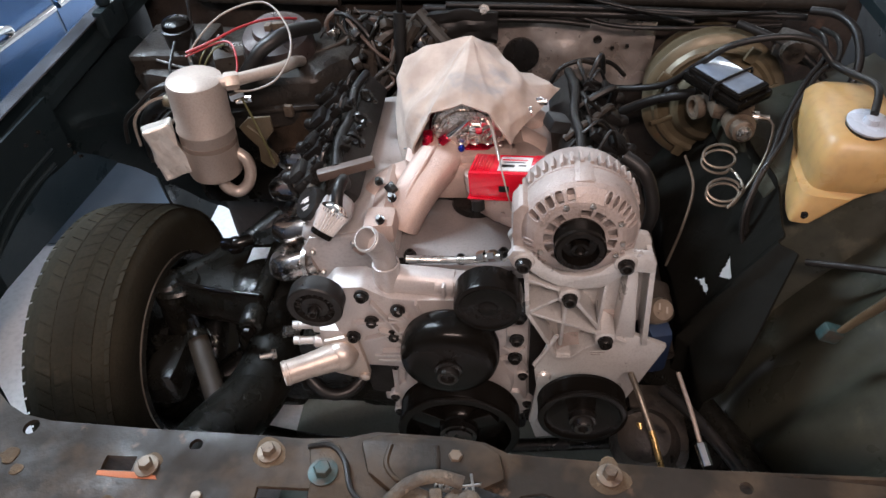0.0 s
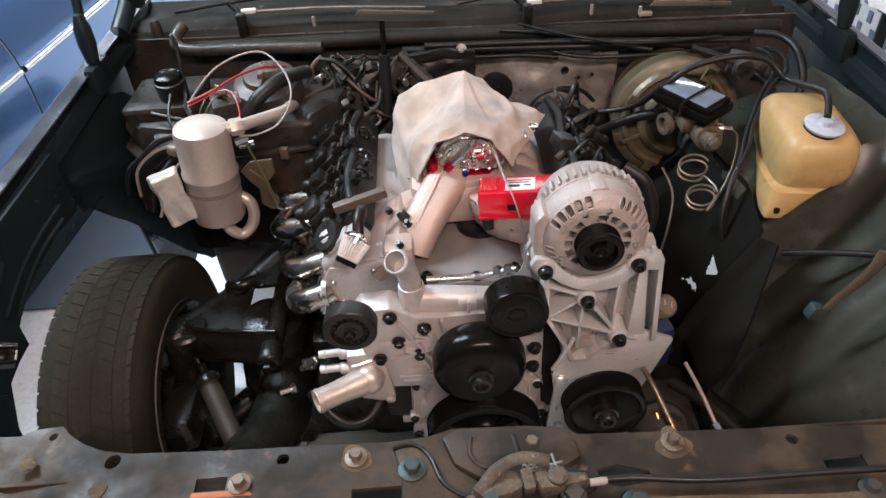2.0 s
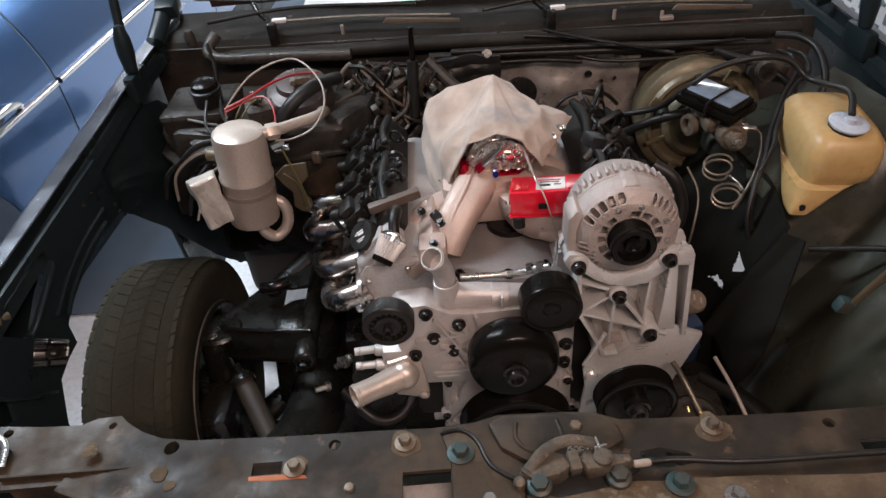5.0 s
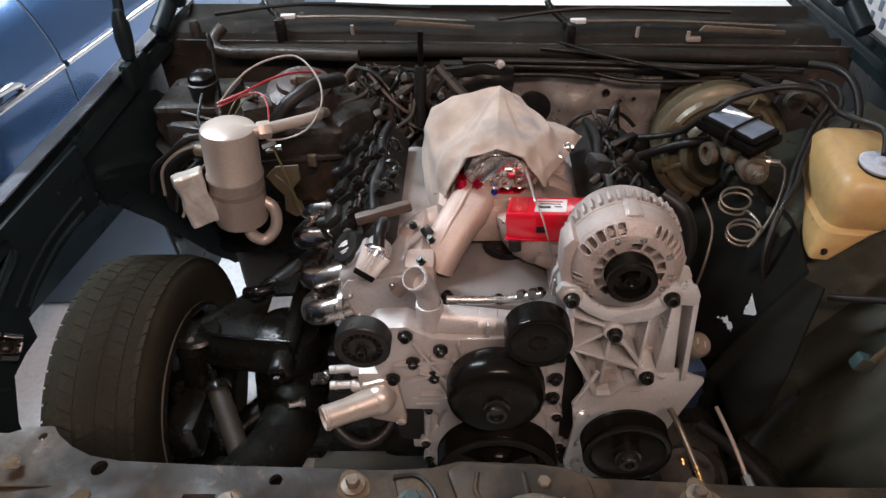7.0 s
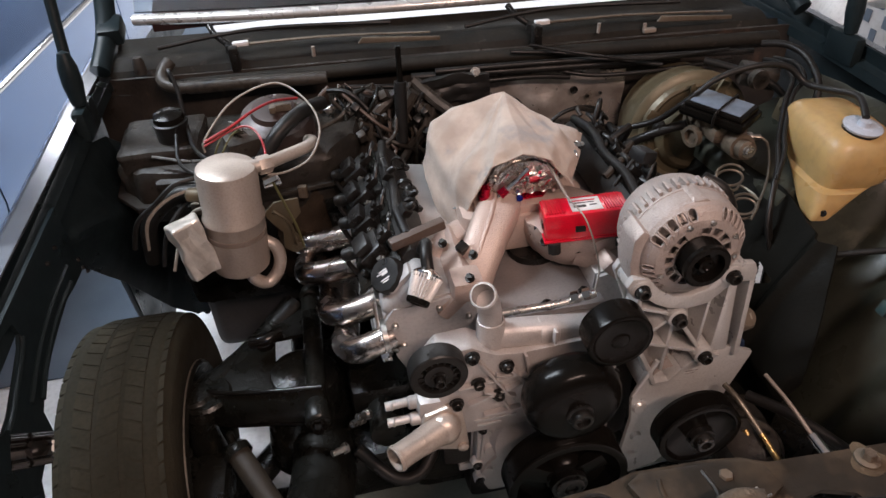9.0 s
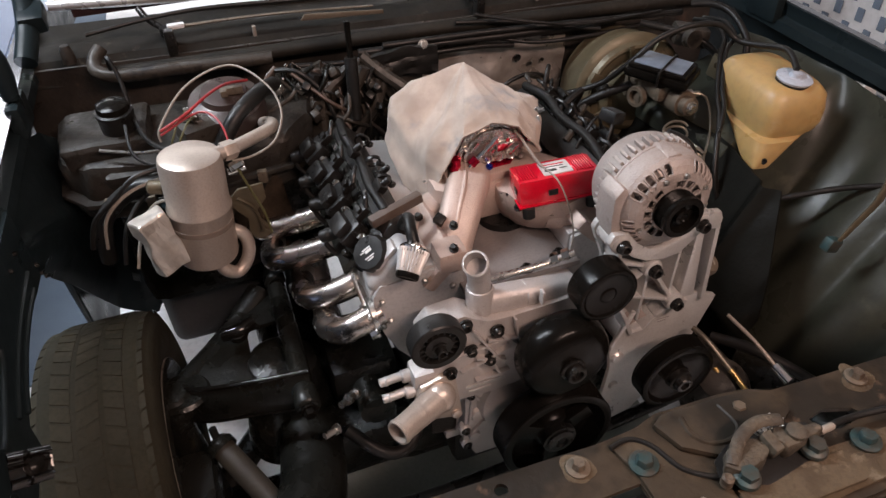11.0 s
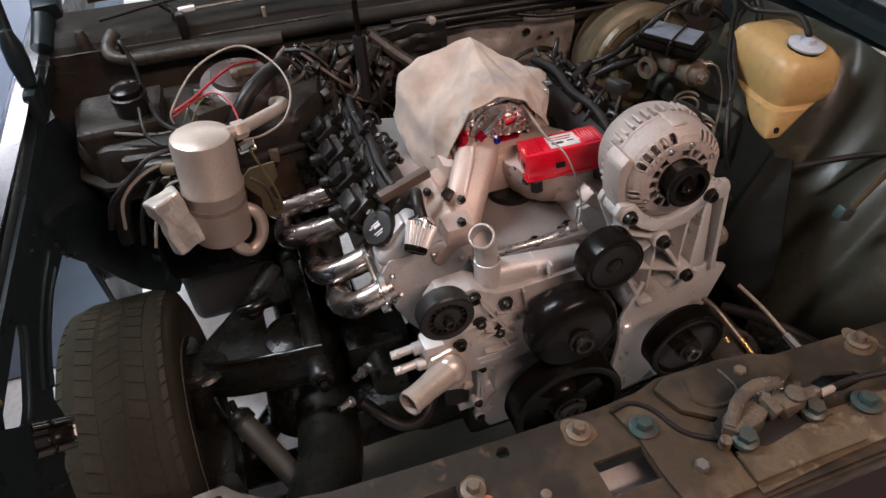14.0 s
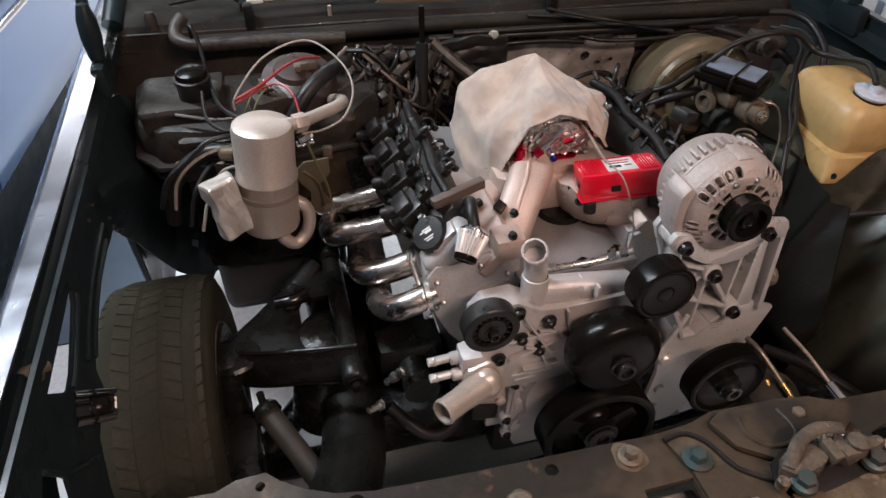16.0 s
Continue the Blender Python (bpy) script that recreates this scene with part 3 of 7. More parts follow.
NOSE = [(-0.74, 0.085), (-0.657, 0.090), (-0.60, 0.084), (-0.555, 0.082), (-0.535, 0.090), (-0.506, 0.090), (-0.492, 0.076), (-0.470, 0.060), (-0.442, 0.046), (-0.405, 0.038), (-0.30, 0.033), (-0.17, 0.030), (-0.125, 0.028), (-0.077, 0.031), (-0.048, 0.039), (0.030, 0.036), (0.064, 0.031), (0.087, 0.020),
        (0.20, 0.014), (0.374, 0.006), (0.56, 0.0), (0.76, 0.0), (0.76, -0.115), (0.3, -0.115), (-0.3, -0.115), (-0.385, -0.095), (-0.42, -0.060), (-0.545, 0.0), (-0.74, -0.002)]


# ---- road wheel and suspension ----
def road_wheel(side):
    ob = thing("road_wheel", (side * 0.705, WHEEL_Y, 0), "worn dirty front tyre on a dark steel wheel", "wheel")
    c, ax = (side * 0.7075, WHEEL_Y, WHEEL_Z), (1, 0, 0)
    part("tyre", lathe([(0.200, -0.086), (0.235, -0.095), (0.265, -0.0965), (0.284, -0.091), (0.299, -0.080), (0.306, -0.062), (0.308, 0.0),
                        (0.306, 0.062), (0.299, 0.080), (0.284, 0.091), (0.265, 0.0965), (0.235, 0.095), (0.200, 0.086)], c, ax, 72), TYREMUD, ob)
    rim = part("rim", lathe([(0.198, -0.096), (0.205, -0.092), (0.203, -0.086), (0.19, -0.08), (0.178, -0.07), (0.178, 0.07), (0.19, 0.08), (0.203, 0.086), (0.205, 0.092), (0.198, 0.096), (0.186, 0.088), (0.172, 0.07),
                             (0.172, -0.06), (0.19, -0.088), (0.198, -0.096)], c, ax, 64), FRAMEBLACK, ob)
    part("rim_lip", lathe([(0.199, -0.093), (0.2055, -0.090), (0.2055, -0.0865), (0.2, -0.0875), (0.197, -0.090), (0.199, -0.093)], (c[0], c[1], c[2]), (side, 0, 0), 64), RIM, rim, "scuffed steel rim lip")
    part("wheel_disc", lathe([(0, -0.02), (0.06, -0.02), (0.1, -0.035), (0.15, -0.02), (0.173, -0.03), (0.173, -0.036), (0.1, -0.045), (0, -0.03)], c, ax, 48), FRAMEBLACK, rim)
    part("brake_disc", lathe([(0, 0.065), (0.06, 0.065), (0.065, 0.05), (0.135, 0.05), (0.135, 0.03), (0, 0.03)], (c[0] - side * 0.0, c[1], c[2]), (-side, 0, 0), 48), FRAMEBLACK, ob, "dark brake disc")
    # tread blocks in five rows
    rng = random.Random(4)
    blocks = bmesh.new()
    for row, (xo, w) in enumerate(((-0.072, 0.023), (-0.039, 0.029), (0.0, 0.033), (0.039, 0.029), (0.072, 0.023))):
        count = 64
        for k in range(count):
            a = 2 * math.pi * (k + 0.5 * (row % 2)) / count
            r = 0.3100 - (0.007 if abs(xo) > 0.06 else 0)
            skew = 0.006 * (1 if row % 2 else -1)
            vs = []
            for h in (0, 0.0022):
                for sx, sa in ((-1, -1), (1, -1), (1, 1), (-1, 1)):
                    aa = a + sa * 0.42 * 2 * math.pi / count + sx * skew / 0.31
                    rr = r + h - 0.004
                    vs.append(blocks.verts.new((xo + sx * w / 2 + c[0], c[1] + rr * math.cos(aa), c[2] + rr * math.sin(aa))))
            blocks.faces.new(vs[4:])
            for q in range(4):
                blocks.faces.new((vs[q], vs[(q + 1) % 4], vs[4 + (q + 1) % 4], vs[4 + q]))
    bmesh.ops.recalc_face_normals(blocks, faces=blocks.faces)
    tread = part("tread", blocks, TYRE, ob, smooth=False)
    tread["kind"] = "stuff"
    return ob


road_wheel(-1)

# ---- the engine ----
F = (0, -1, 0)
engine = thing("engine", (0, 0.6, 0.3), "new silver aluminium V8 engine with black pulleys", "engine")


def e(name, bm, mat, label="", smooth=True, under=None):
    return part(name, bm, mat, under or engine, label, smooth)


# block is coloured near black to put in the shade of the gap there
block = e("block", joined(box(0.36, 0.46, 0.30, (0, 0.66, 0.50), 0.02), box(0.26, 0.44, 0.16, (0, 0.66, 0.30), 0.02)), VCOVER)
# front cover
cover_out = [(-0.122, 0.62), (-0.122, 0.44), (-0.126, 0.36), (-0.10, 0.30), (0.10, 0.30), (0.126, 0.36), (0.122, 0.44), (0.122, 0.62), (0.08, 0.68), (-0.08, 0.68)]
e("front_cover", joined(prism(cover_out, 0.40, 0.44, 0.006), lathe([(0.10, 0), (0.094, 0.018), (0.05, 0.026), (0.0, 0.026)], (0, 0.40, 0.455), F, 40)), CAST)


COVER_BOLTS = [(-0.112, 0.60), (-0.112, 0.49), (-0.122, 0.392), (-0.118, 0.345), (-0.04, 0.312), (0.04, 0.312), (0.118, 0.345), (0.124, 0.385), (0.114, 0.47)]
front_cover = e("cover_flange", prism([(x * 1.03, 0.46 + (z - 0.46) * 1.03) for x, z in cover_out], 0.428, 0.446, 0.003), CAST)
for x, z in COVER_BOLTS:
    part("boss", lathe([(0.011, -0.01), (0.011, 0.004), (0.009, 0.006), (0, 0.006)], (x, 0.402, z), F, 16), CAST, front_cover)
    part("bolt", hex_bolt((x, 0.397, z), F, 0.0062, 0.007), BOLT, front_cover)
for x, z, r in ((-0.085, 0.50, 0.024), (-0.095, 0.43, 0.018), (-0.105, 0.37, 0.012), (0.085, 0.50, 0.024), (0.1, 0.41, 0.018)):
    part("swell", lathe([(r, -0.01), (r, 0.004), (r * 0.8, 0.009), (0, 0.010)], (x, 0.402, z), F, 24), CAST, front_cover)
for a, b in (((-0.105, 0.55), (-0.07, 0.47)), ((-0.112, 0.50), (-0.08, 0.44)), ((-0.11, 0.38), (-0.075, 0.42)), ((-0.108, 0.50), (-0.116, 0.41)), ((0.115, 0.55), (0.07, 0.50)), ((0.12, 0.40), (0.085, 0.43))):
    part("rib", box(math.hypot(b[0] - a[0], b[1] - a[1]), 0.010, 0.0045, ((a[0] + b[0]) / 2, 0.399, (a[1] + b[1]) / 2), 0.0015, (0, -math.degrees(math.atan2(b[1] - a[1], b[0] - a[0])), 0)), CAST, front_cover)
part("arch_rib", tube([(0.006 + 0.118 * math.cos(a), 0.400, 0.452 + 0.118 * math.sin(a)) for a in [0.3 + k * 0.25 for k in range(11)]], 0.005, 8, 3), CAST, front_cover)


def pulley(name, c, r, y0, y1, mat, ribs=0, hub=0.3, nose=0.0, dish=0.0, label="", web_holes=0):
    """A belt pulley that faces the front. ribs: belt grooves. dish: how deep its face is sunk. nose: how far the hub bolt stands out."""
    w = y1 - y0
    prof = [(0, -w)]
    prof += [(r * 0.9, -w), (r, -w + 0.002)]
    if ribs:
        step = (w - 0.012) / ribs
        for k in range(ribs):
            a = -w + 0.006 + k * step
            prof += [(r - 0.001, a), (r - 0.0045, a + step * 0.5)]
        prof += [(r - 0.001, -0.006)]
    prof += [(r, -0.004), (r * 0.985, -0.001), (r * 0.95, 0.0)]
    if dish:
        prof += [(r * 0.86, 0.0), (r * 0.82, -dish * 0.6), (r * 0.76, -dish), (r * hub * 1.35, -dish), (r * hub * 1.2, -dish * 0.5), (r * hub, -dish * 0.35), (0, -dish * 0.35)]
    else:
        prof += [(r * 0.86, 0.0035), (r * 0.6, 0.006), (r * hub * 1.3, 0.006), (r * hub, 0.003), (0, 0.003)]
    p = e(name, lathe(prof, (c[0], y0, c[1]), F, 56), mat, label)
    if nose:
        part("hub_bolt", joined(lathe([(r * 0.24, -0.03), (r * 0.24, nose * 0.75), (r * 0.2, nose), (r * 0.12, nose), (r * 0.1, nose * 0.5), (0, nose * 0.5)], (c[0], y0, c[1]), F, 24),
                                lathe([(r * 0.3, -0.03), (r * 0.3, nose * 0.35), (r * 0.24, nose * 0.4)], (c[0], y0, c[1]), F, 24)), BOLT, p)
    return p


# water pump pulley: a smooth black drum with a rounded shoulder
wpp = e("water_pump_pulley", lathe([(0, -0.055), (0.066, -0.055), (0.072, -0.053), (0.0742, -0.046), (0.0745, -0.03), (0.0735, -0.020), (0.070, -0.011), (0.063, -0.004), (0.054, -0.0005), (0.045, 0.001), (0.028, 0.001), (0.024, 0.002), (0, 0.002)], (0, 0.268, 0.656), F, 64), GLOSSBLACK, "smooth gloss black pulley")
part("hub_bolt", joined(lathe([(0.0205, -0.004), (0.0205, 0.003), (0.0165, 0.005), (0.0165, 0.013), (0.0150, 0.016), (0.0105, 0.016), (0.0095, 0.010), (0, 0.010)], (0, 0.266, 0.656), F, 28)), BOLT, wpp, "dull hub stub")
damper = pulley("crank_pulley", (0.006, 0.452), 0.103, 0.285, 0.335, GLOSSBLACK, 6, 0.3, 0.01, 0.03, "ribbed black crank pulley")
for k in range(3):
    a = 2 * math.pi * k / 3 + 0.5
    part("spoke", prism([(0.03 * math.cos(a - 0.5), 0.455 + 0.03 * math.sin(a - 0.5)), (0.078 * math.cos(a - 0.2), 0.455 + 0.078 * math.sin(a - 0.2)), (0.078 * math.cos(a + 0.2), 0.455 + 0.078 * math.sin(a + 0.2)), (0.03 * math.cos(a + 0.5), 0.455 + 0.03 * math.sin(a + 0.5))],
                        0.292, 0.312, 0.003), GLOSSBLACK, damper)
pulley("idler_pulley", (0.058, 0.768), 0.0475, 0.286, 0.326, GLOSSBLACK, 0, 0.22, 0, 0.0025, "smooth black idler pulley")
pulley("power_steering_pulley", (0.201, 0.559), 0.068, 0.254, 0.290, GLOSSBLACK, 6, 0.24, 0.018, 0.006, "ribbed black power steering pulley")
ten = e("tensioner_pulley", lathe([(0, -0.03), (0.040, -0.03), (0.0415, -0.027), (0.0415, -0.002), (0.0395, 0.0), (0.030, 0.0), (0.0285, -0.010), (0.0215, -0.012), (0.0205, -0.002), (0.012, 0.0), (0, 0.0)], (-0.195, 0.308, 0.737), F, 48), RUBBER, "black tensioner pulley with a spoked web")
for k in range(16):
    a = 2 * math.pi * k / 16
    part("web", box(0.008, 0.003, 0.002, (-0.195 + 0.026 * math.cos(a), 0.313, 0.737 + 0.026 * math.sin(a)), 0, (0, -math.degrees(a), 0)), RUBBER, ten)
part("bolt", hex_bolt((-0.195, 0.308, 0.737), F, 0.008, 0.013), BOLT, ten)

# water pump body and the left bracket plate
PLATE_L = [(-0.205, 0.700), (-0.185, 0.725), (-0.136, 0.728), (-0.10, 0.705), (-0.062, 0.70), (0.05, 0.705), (0.085, 0.66), (0.085, 0.60), (0.05, 0.545), (-0.06, 0.534), (-0.085, 0.531), (-0.148, 0.534), (-0.172, 0.555), (-0.190, 0.63)]
pump = e("water_pump", prism(PLATE_L, 0.362, 0.41, 0.005), CAST, "cast aluminium water pump")


def rib(a, b, y0, h=0.008, w=0.005):
    """A raised rib between two (x, z) points on a face at y0."""
    (xa, za), (xb, zb) = a, b
    length, ang = math.hypot(xb - xa, zb - za), math.degrees(math.atan2(zb - za, xb - xa))
    return box(length, h, w, ((xa + xb) / 2, y0 - h / 2 + 0.002, (za + zb) / 2), 0.0018, (0, -ang, 0))


for a, b in (((-0.125, 0.70), (-0.07, 0.60)), ((-0.085, 0.685), (-0.02, 0.60)), ((-0.145, 0.61), (-0.06, 0.64)), ((-0.12, 0.58), (-0.06, 0.585)), ((-0.055, 0.70), (-0.04, 0.62)), ((-0.01, 0.715), (-0.01, 0.74)), ((-0.16, 0.65), (-0.07, 0.66)), ((-0.10, 0.668), (-0.05, 0.655)), ((-0.12, 0.635), (-0.068, 0.612)), ((-0.084, 0.683), (-0.055, 0.64)), ((-0.096, 0.622), (-0.075, 0.575))):
    part("rib", rib(a, b, 0.362, 0.012, 0.0045), CAST, pump)
part("casting_bar", box(0.07, 0.003, 0.006, (-0.10, 0.361, 0.562), 0.001), SATIN, pump, "raised casting marks")
part("casting_bar", box(0.04, 0.003, 0.005, (-0.110, 0.361, 0.550), 0.001), SATIN, pump, "raised casting marks")
for k, (x, z) in enumerate(((-0.137, 0.713), (-0.084, 0.683), (-0.128, 0.655), (-0.096, 0.622), (-0.163, 0.617))):
    part("bolt", hex_bolt((x, 0.357, z), F, 0.0082, 0.009), BOLT, pump)
part("upper_passage", joined(tube([(-0.10, 0.395, 0.716), (-0.03, 0.392, 0.712), (0.06, 0.39, 0.70)], 0.0205, 20, 8, 0, True, 1.0, 2.8), lathe([(0.0195, -0.016), (0.0222, -0.014), (0.0222, 0.014), (0.0195, 0.016)], (-0.012, 0.391, 0.710), (1, -0.02, -0.1), 28)), CAST, pump)
neck = part("outlet_neck", joined(lathe([(0.0215, -0.024), (0.0215, 0.026), (0.0205, 0.029), (0.0185, 0.030)], (-0.100, 0.392, 0.722), (0, 0, 1), 32),
                                  tube([(-0.100, 0.392, 0.74), (-0.102, 0.391, 0.772), (-0.109, 0.381, 0.800), (-0.118, 0.367, 0.823)], (0.0175, 0.0180), 28, 8, 0.90)), CAST, pump, "cast water outlet neck, open end")
part("bead", lathe([(0.0182, -0.0022), (0.0196, -0.001), (0.0196, 0.001), (0.0182, 0.0022)], (-0.1165, 0.3693, 0.8198), (-0.33, -0.5, 0.8), 32), SATIN, neck)
elbow_at, elbow_end = Vector((-0.186, 0.346, 0.582)), Vector((-0.271, 0.298, 0.590))
inlet = part("inlet_elbow", joined(tube([tuple(elbow_at.lerp(elbow_end, q)) for q in (0.0, 0.35, 0.7, 1.0)], lambda q: 0.0245 - 0.0045 * min(1, q * 1.8), 28, 6, 0.86),
                                   lathe([(0.024, -0.034), (0.0265, -0.010), (0.0265, 0.004), (0.0240, 0.013), (0.0170, 0.021), (0.008, 0.0245), (0.0, 0.025)], tuple(elbow_at), (-0.1, -0.9, 0.35), 36)), ACC, pump, "cast water inlet elbow, open end")
part("end_bead", lathe([(0.0196, -0.003), (0.0212, -0.0015), (0.0212, 0.0015), (0.0196, 0.003)], tuple(elbow_at.lerp(elbow_end, 0.94)), tuple(elbow_end - elbow_at), 32), ACC, inlet)
part("elbow_flange", prism([(-0.226, 0.566), (-0.214, 0.606), (-0.176, 0.618), (-0.156, 0.606), (-0.150, 0.560), (-0.146, 0.520), (-0.158, 0.508), (-0.205, 0.522)], 0.352, 0.364, 0.003), ACC, inlet)
part("elbow_ear", lathe([(0.009, -0.012), (0.009, 0.004), (0.006, 0.006), (0, 0.006)], (-0.156, 0.352, 0.518), F, 18), ACC, inlet)
for z, y in ((0.607, 0.386), (0.584, 0.372)):
    part("heater_tube", joined(tube([(-0.175, y + 0.005, z - 0.002), (-0.22, y + 0.003, z), (-0.272, y, z)], 0.0072, 16, 4, 0.8), lathe([(0.0072, -0.002), (0.0082, 0.0), (0.0072, 0.002)], (-0.262, y, z), (1, 0, 0), 16)), SATIN, pump, "short bare heater hose tube")
part("tube_boss", joined(box(0.055, 0.046, 0.058, (-0.196, 0.383, 0.597), 0.014), lathe([(0.011, -0.01), (0.011, 0.012), (0.0085, 0.015)], (-0.222, 0.386, 0.607), (-1, 0, 0), 18), lathe([(0.011, -0.01), (0.011, 0.012), (0.0085, 0.015)], (-0.222, 0.372, 0.584), (-1, 0, 0), 18)), CAST, pump)

# right accessory bracket: a deep ribbed frame above, a flat pump plate below
BR = [(0.084, 0.812), (0.092, 0.826), (0.114, 0.824), (0.135, 0.796), (0.160, 0.781), (0.188, 0.777), (0.214, 0.784), (0.232, 0.806), (0.242, 0.826), (0.281, 0.818), (0.287, 0.805), (0.297, 0.640),
      (0.272, 0.630), (0.228, 0.622), (0.208, 0.606), (0.185, 0.585), (0.160, 0.590), (0.140, 0.64), (0.113, 0.69), (0.108, 0.75), (0.092, 0.79)]
bracket = e("accessory_bracket", prism(BR, 0.386, 0.398, 0.004), SATIN, "machined aluminium accessory bracket")
ARCH_LOW = [(0.090, 0.800), (0.112, 0.792), (0.133, 0.773), (0.156, 0.760), (0.188, 0.753), (0.218, 0.757), (0.238, 0.775), (0.252, 0.790), (0.286, 0.787)]
ARCH_TOP = [(0.287, 0.806), (0.281, 0.820), (0.242, 0.828), (0.230, 0.808), (0.212, 0.787), (0.188, 0.779), (0.160, 0.783), (0.137, 0.799), (0.116, 0.826), (0.092, 0.828), (0.084, 0.814)]
part("arch_flange", prism(ARCH_LOW + ARCH_TOP, 0.341, 0.353, 0.0025), SATIN, bracket, "curved flange under the alternator")
part("corner_pillar", prism([(0.253, 0.788), (0.267, 0.788), (0.281, 0.636), (0.250, 0.640), (0.252, 0.70)], 0.350, 0.392, 0.004), SATIN, bracket)
part("outer_wall", prism([(0.279, 0.80), (0.287, 0.80), (0.299, 0.628), (0.290, 0.628)], 0.342, 0.394, 0.002), SATIN, bracket)
for a, b, w in (((0.174, 0.738), (0.113, 0.765), 0.006), ((0.174, 0.738), (0.118, 0.697), 0.006), ((0.174, 0.738), (0.234, 0.645), 0.007), ((0.120, 0.694), (0.234, 0.645), 0.006), ((0.172, 0.735), (0.168, 0.620), 0.0055),
                ((0.112, 0.76), (0.116, 0.69), 0.007), ((0.116, 0.692), (0.150, 0.622), 0.007), ((0.150, 0.622), (0.162, 0.588), 0.007), ((0.234, 0.645), (0.268, 0.628), 0.006), ((0.162, 0.588), (0.187, 0.588), 0.006),
                ((0.187, 0.588), (0.208, 0.612), 0.006), ((0.208, 0.612), (0.226, 0.627), 0.006), ((0.110, 0.80), (0.112, 0.76), 0.007), ((0.225, 0.76), (0.222, 0.665), 0.005)):
    part("rib", rib(a, b, 0.388, 0.044, w), SATIN, bracket)
for x, z in ((0.106, 0.807), (0.245, 0.807), (0.174, 0.738), (0.234, 0.645)):
    part("boss", lathe([(0.0165, -0.05), (0.0165, 0), (0.0155, 0.004), (0.0125, 0.006), (0, 0.006)], (x, 0.343, z), F, 28), SATIN, bracket)
    part("bolt", hex_bolt((x, 0.337, z), F, 0.0098, 0.011, True, 1.2), BOLT, bracket)
for x, z in ((0.118, 0.680), (0.104, 0.655), (0.101, 0.60), (0.099, 0.553), (0.128, 0.389)):
    part("bolt", hex_bolt((x, 0.372, z), F, 0.0085, 0.010), BOLT, bracket)
part("pump_plate", prism([(0.152, 0.622), (0.162, 0.592), (0.187, 0.592), (0.208, 0.615), (0.228, 0.630), (0.262, 0.632), (0.272, 0.646), (0.332, 0.618), (0.330, 0.608), (0.290, 0.482), (0.262, 0.43), (0.20, 0.36), (0.14, 0.345), (0.126, 0.40), (0.136, 0.50), (0.130, 0.55)], 0.351, 0.360, 0.002), SATIN, bracket, "flat lower pump plate")
part("plate_edge", tube([(x, 0.350, z) for x, z in ((0.130, 0.565), (0.150, 0.608), (0.162, 0.640))], 0.004, 8, 4), SATIN, bracket)
for x, z, r in ((0.146, 0.532, 0.013), (0.150, 0.455, 0.010), (0.147, 0.405, 0.008)):
    part("swell", lathe([(r, -0.004), (r, 0.002), (r * 0.75, 0.006), (0, 0.006)], (x, 0.351, z), F, 22), SATIN, bracket)
for x, z, w, h in ((0.228, 0.600, 0.022, 0.0012), (0.226, 0.594, 0.016, 0.0012)):
    part("scribed_mark", box(w, 0.0012, h, (x, 0.3508, z), 0), DARKVALLEY, bracket, "faint scribed bars")
e("power_steering_pump", joined(lathe([(0.045, 0), (0.045, 0.10), (0.03, 0.11), (0, 0.11)], (0.199, 0.36, 0.562), (0, 1, 0), 32), box(0.07, 0.09, 0.09, (0.235, 0.42, 0.62), 0.02)), ALTMAT)
e("pump_cap", lathe([(0.0, 0.028), (0.016, 0.028), (0.02, 0.022), (0.02, 0.0), (0.014, -0.03)], (0.312, 0.385, 0.66), (0.25, -0.55, 0.8), 24), DIRTZINC, "grimy moulded reservoir cap")
for bx, bz in ((-0.006, 0.004), (0.006, 0.0)):
    e("cap_mark", moved(box(0.003, 0.010, 0.0012, (bx, bz, 0.0284), 0), to_axis((0.312, 0.385, 0.66), (0.25, -0.55, 0.8))), WIREGREY, "pale moulded bar")

# alternator
AC = (0.179, 0.857)
SHELL = [(0.026, 0.337), (0.034, 0.335), (0.0365, 0.335), (0.0485, 0.335), (0.055, 0.3355), (0.0600, 0.3365), (0.0625, 0.338), (0.0695, 0.3425), (0.0752, 0.349), (0.0785, 0.356), (0.0798, 0.363), (0.0800, 0.369), (0.0800, 0.378), (0.0796, 0.386)]
FACE_TURN = 120


def shell_point(k, row, lift=0.0):
    """A point of the front housing at sector k and a fraction of a row."""
    i = min(int(row), len(SHELL) - 2)
    f = row - i
    r, y = SHELL[i][0] + (SHELL[i + 1][0] - SHELL[i][0]) * f, SHELL[i][1] + (SHELL[i + 1][1] - SHELL[i][1]) * f
    a = 2 * math.pi * k / FACE_TURN
    return (AC[0] + (r + lift * 0.5) * math.cos(a), y - lift, AC[1] + (r + lift * 0.5) * math.sin(a))


OUTER_WINDOWS = [(k, 3) for k in (33, 37, 41, 45, 49)] + [(k, 2) for k in (5, 8, 11, 14, 17, 20, 62, 65, 68, 71, 74, -6, -9, -12)]
INNER_VENTS = [k * 8 + 1 for k in range(15) if k not in (4, 11, 12)]


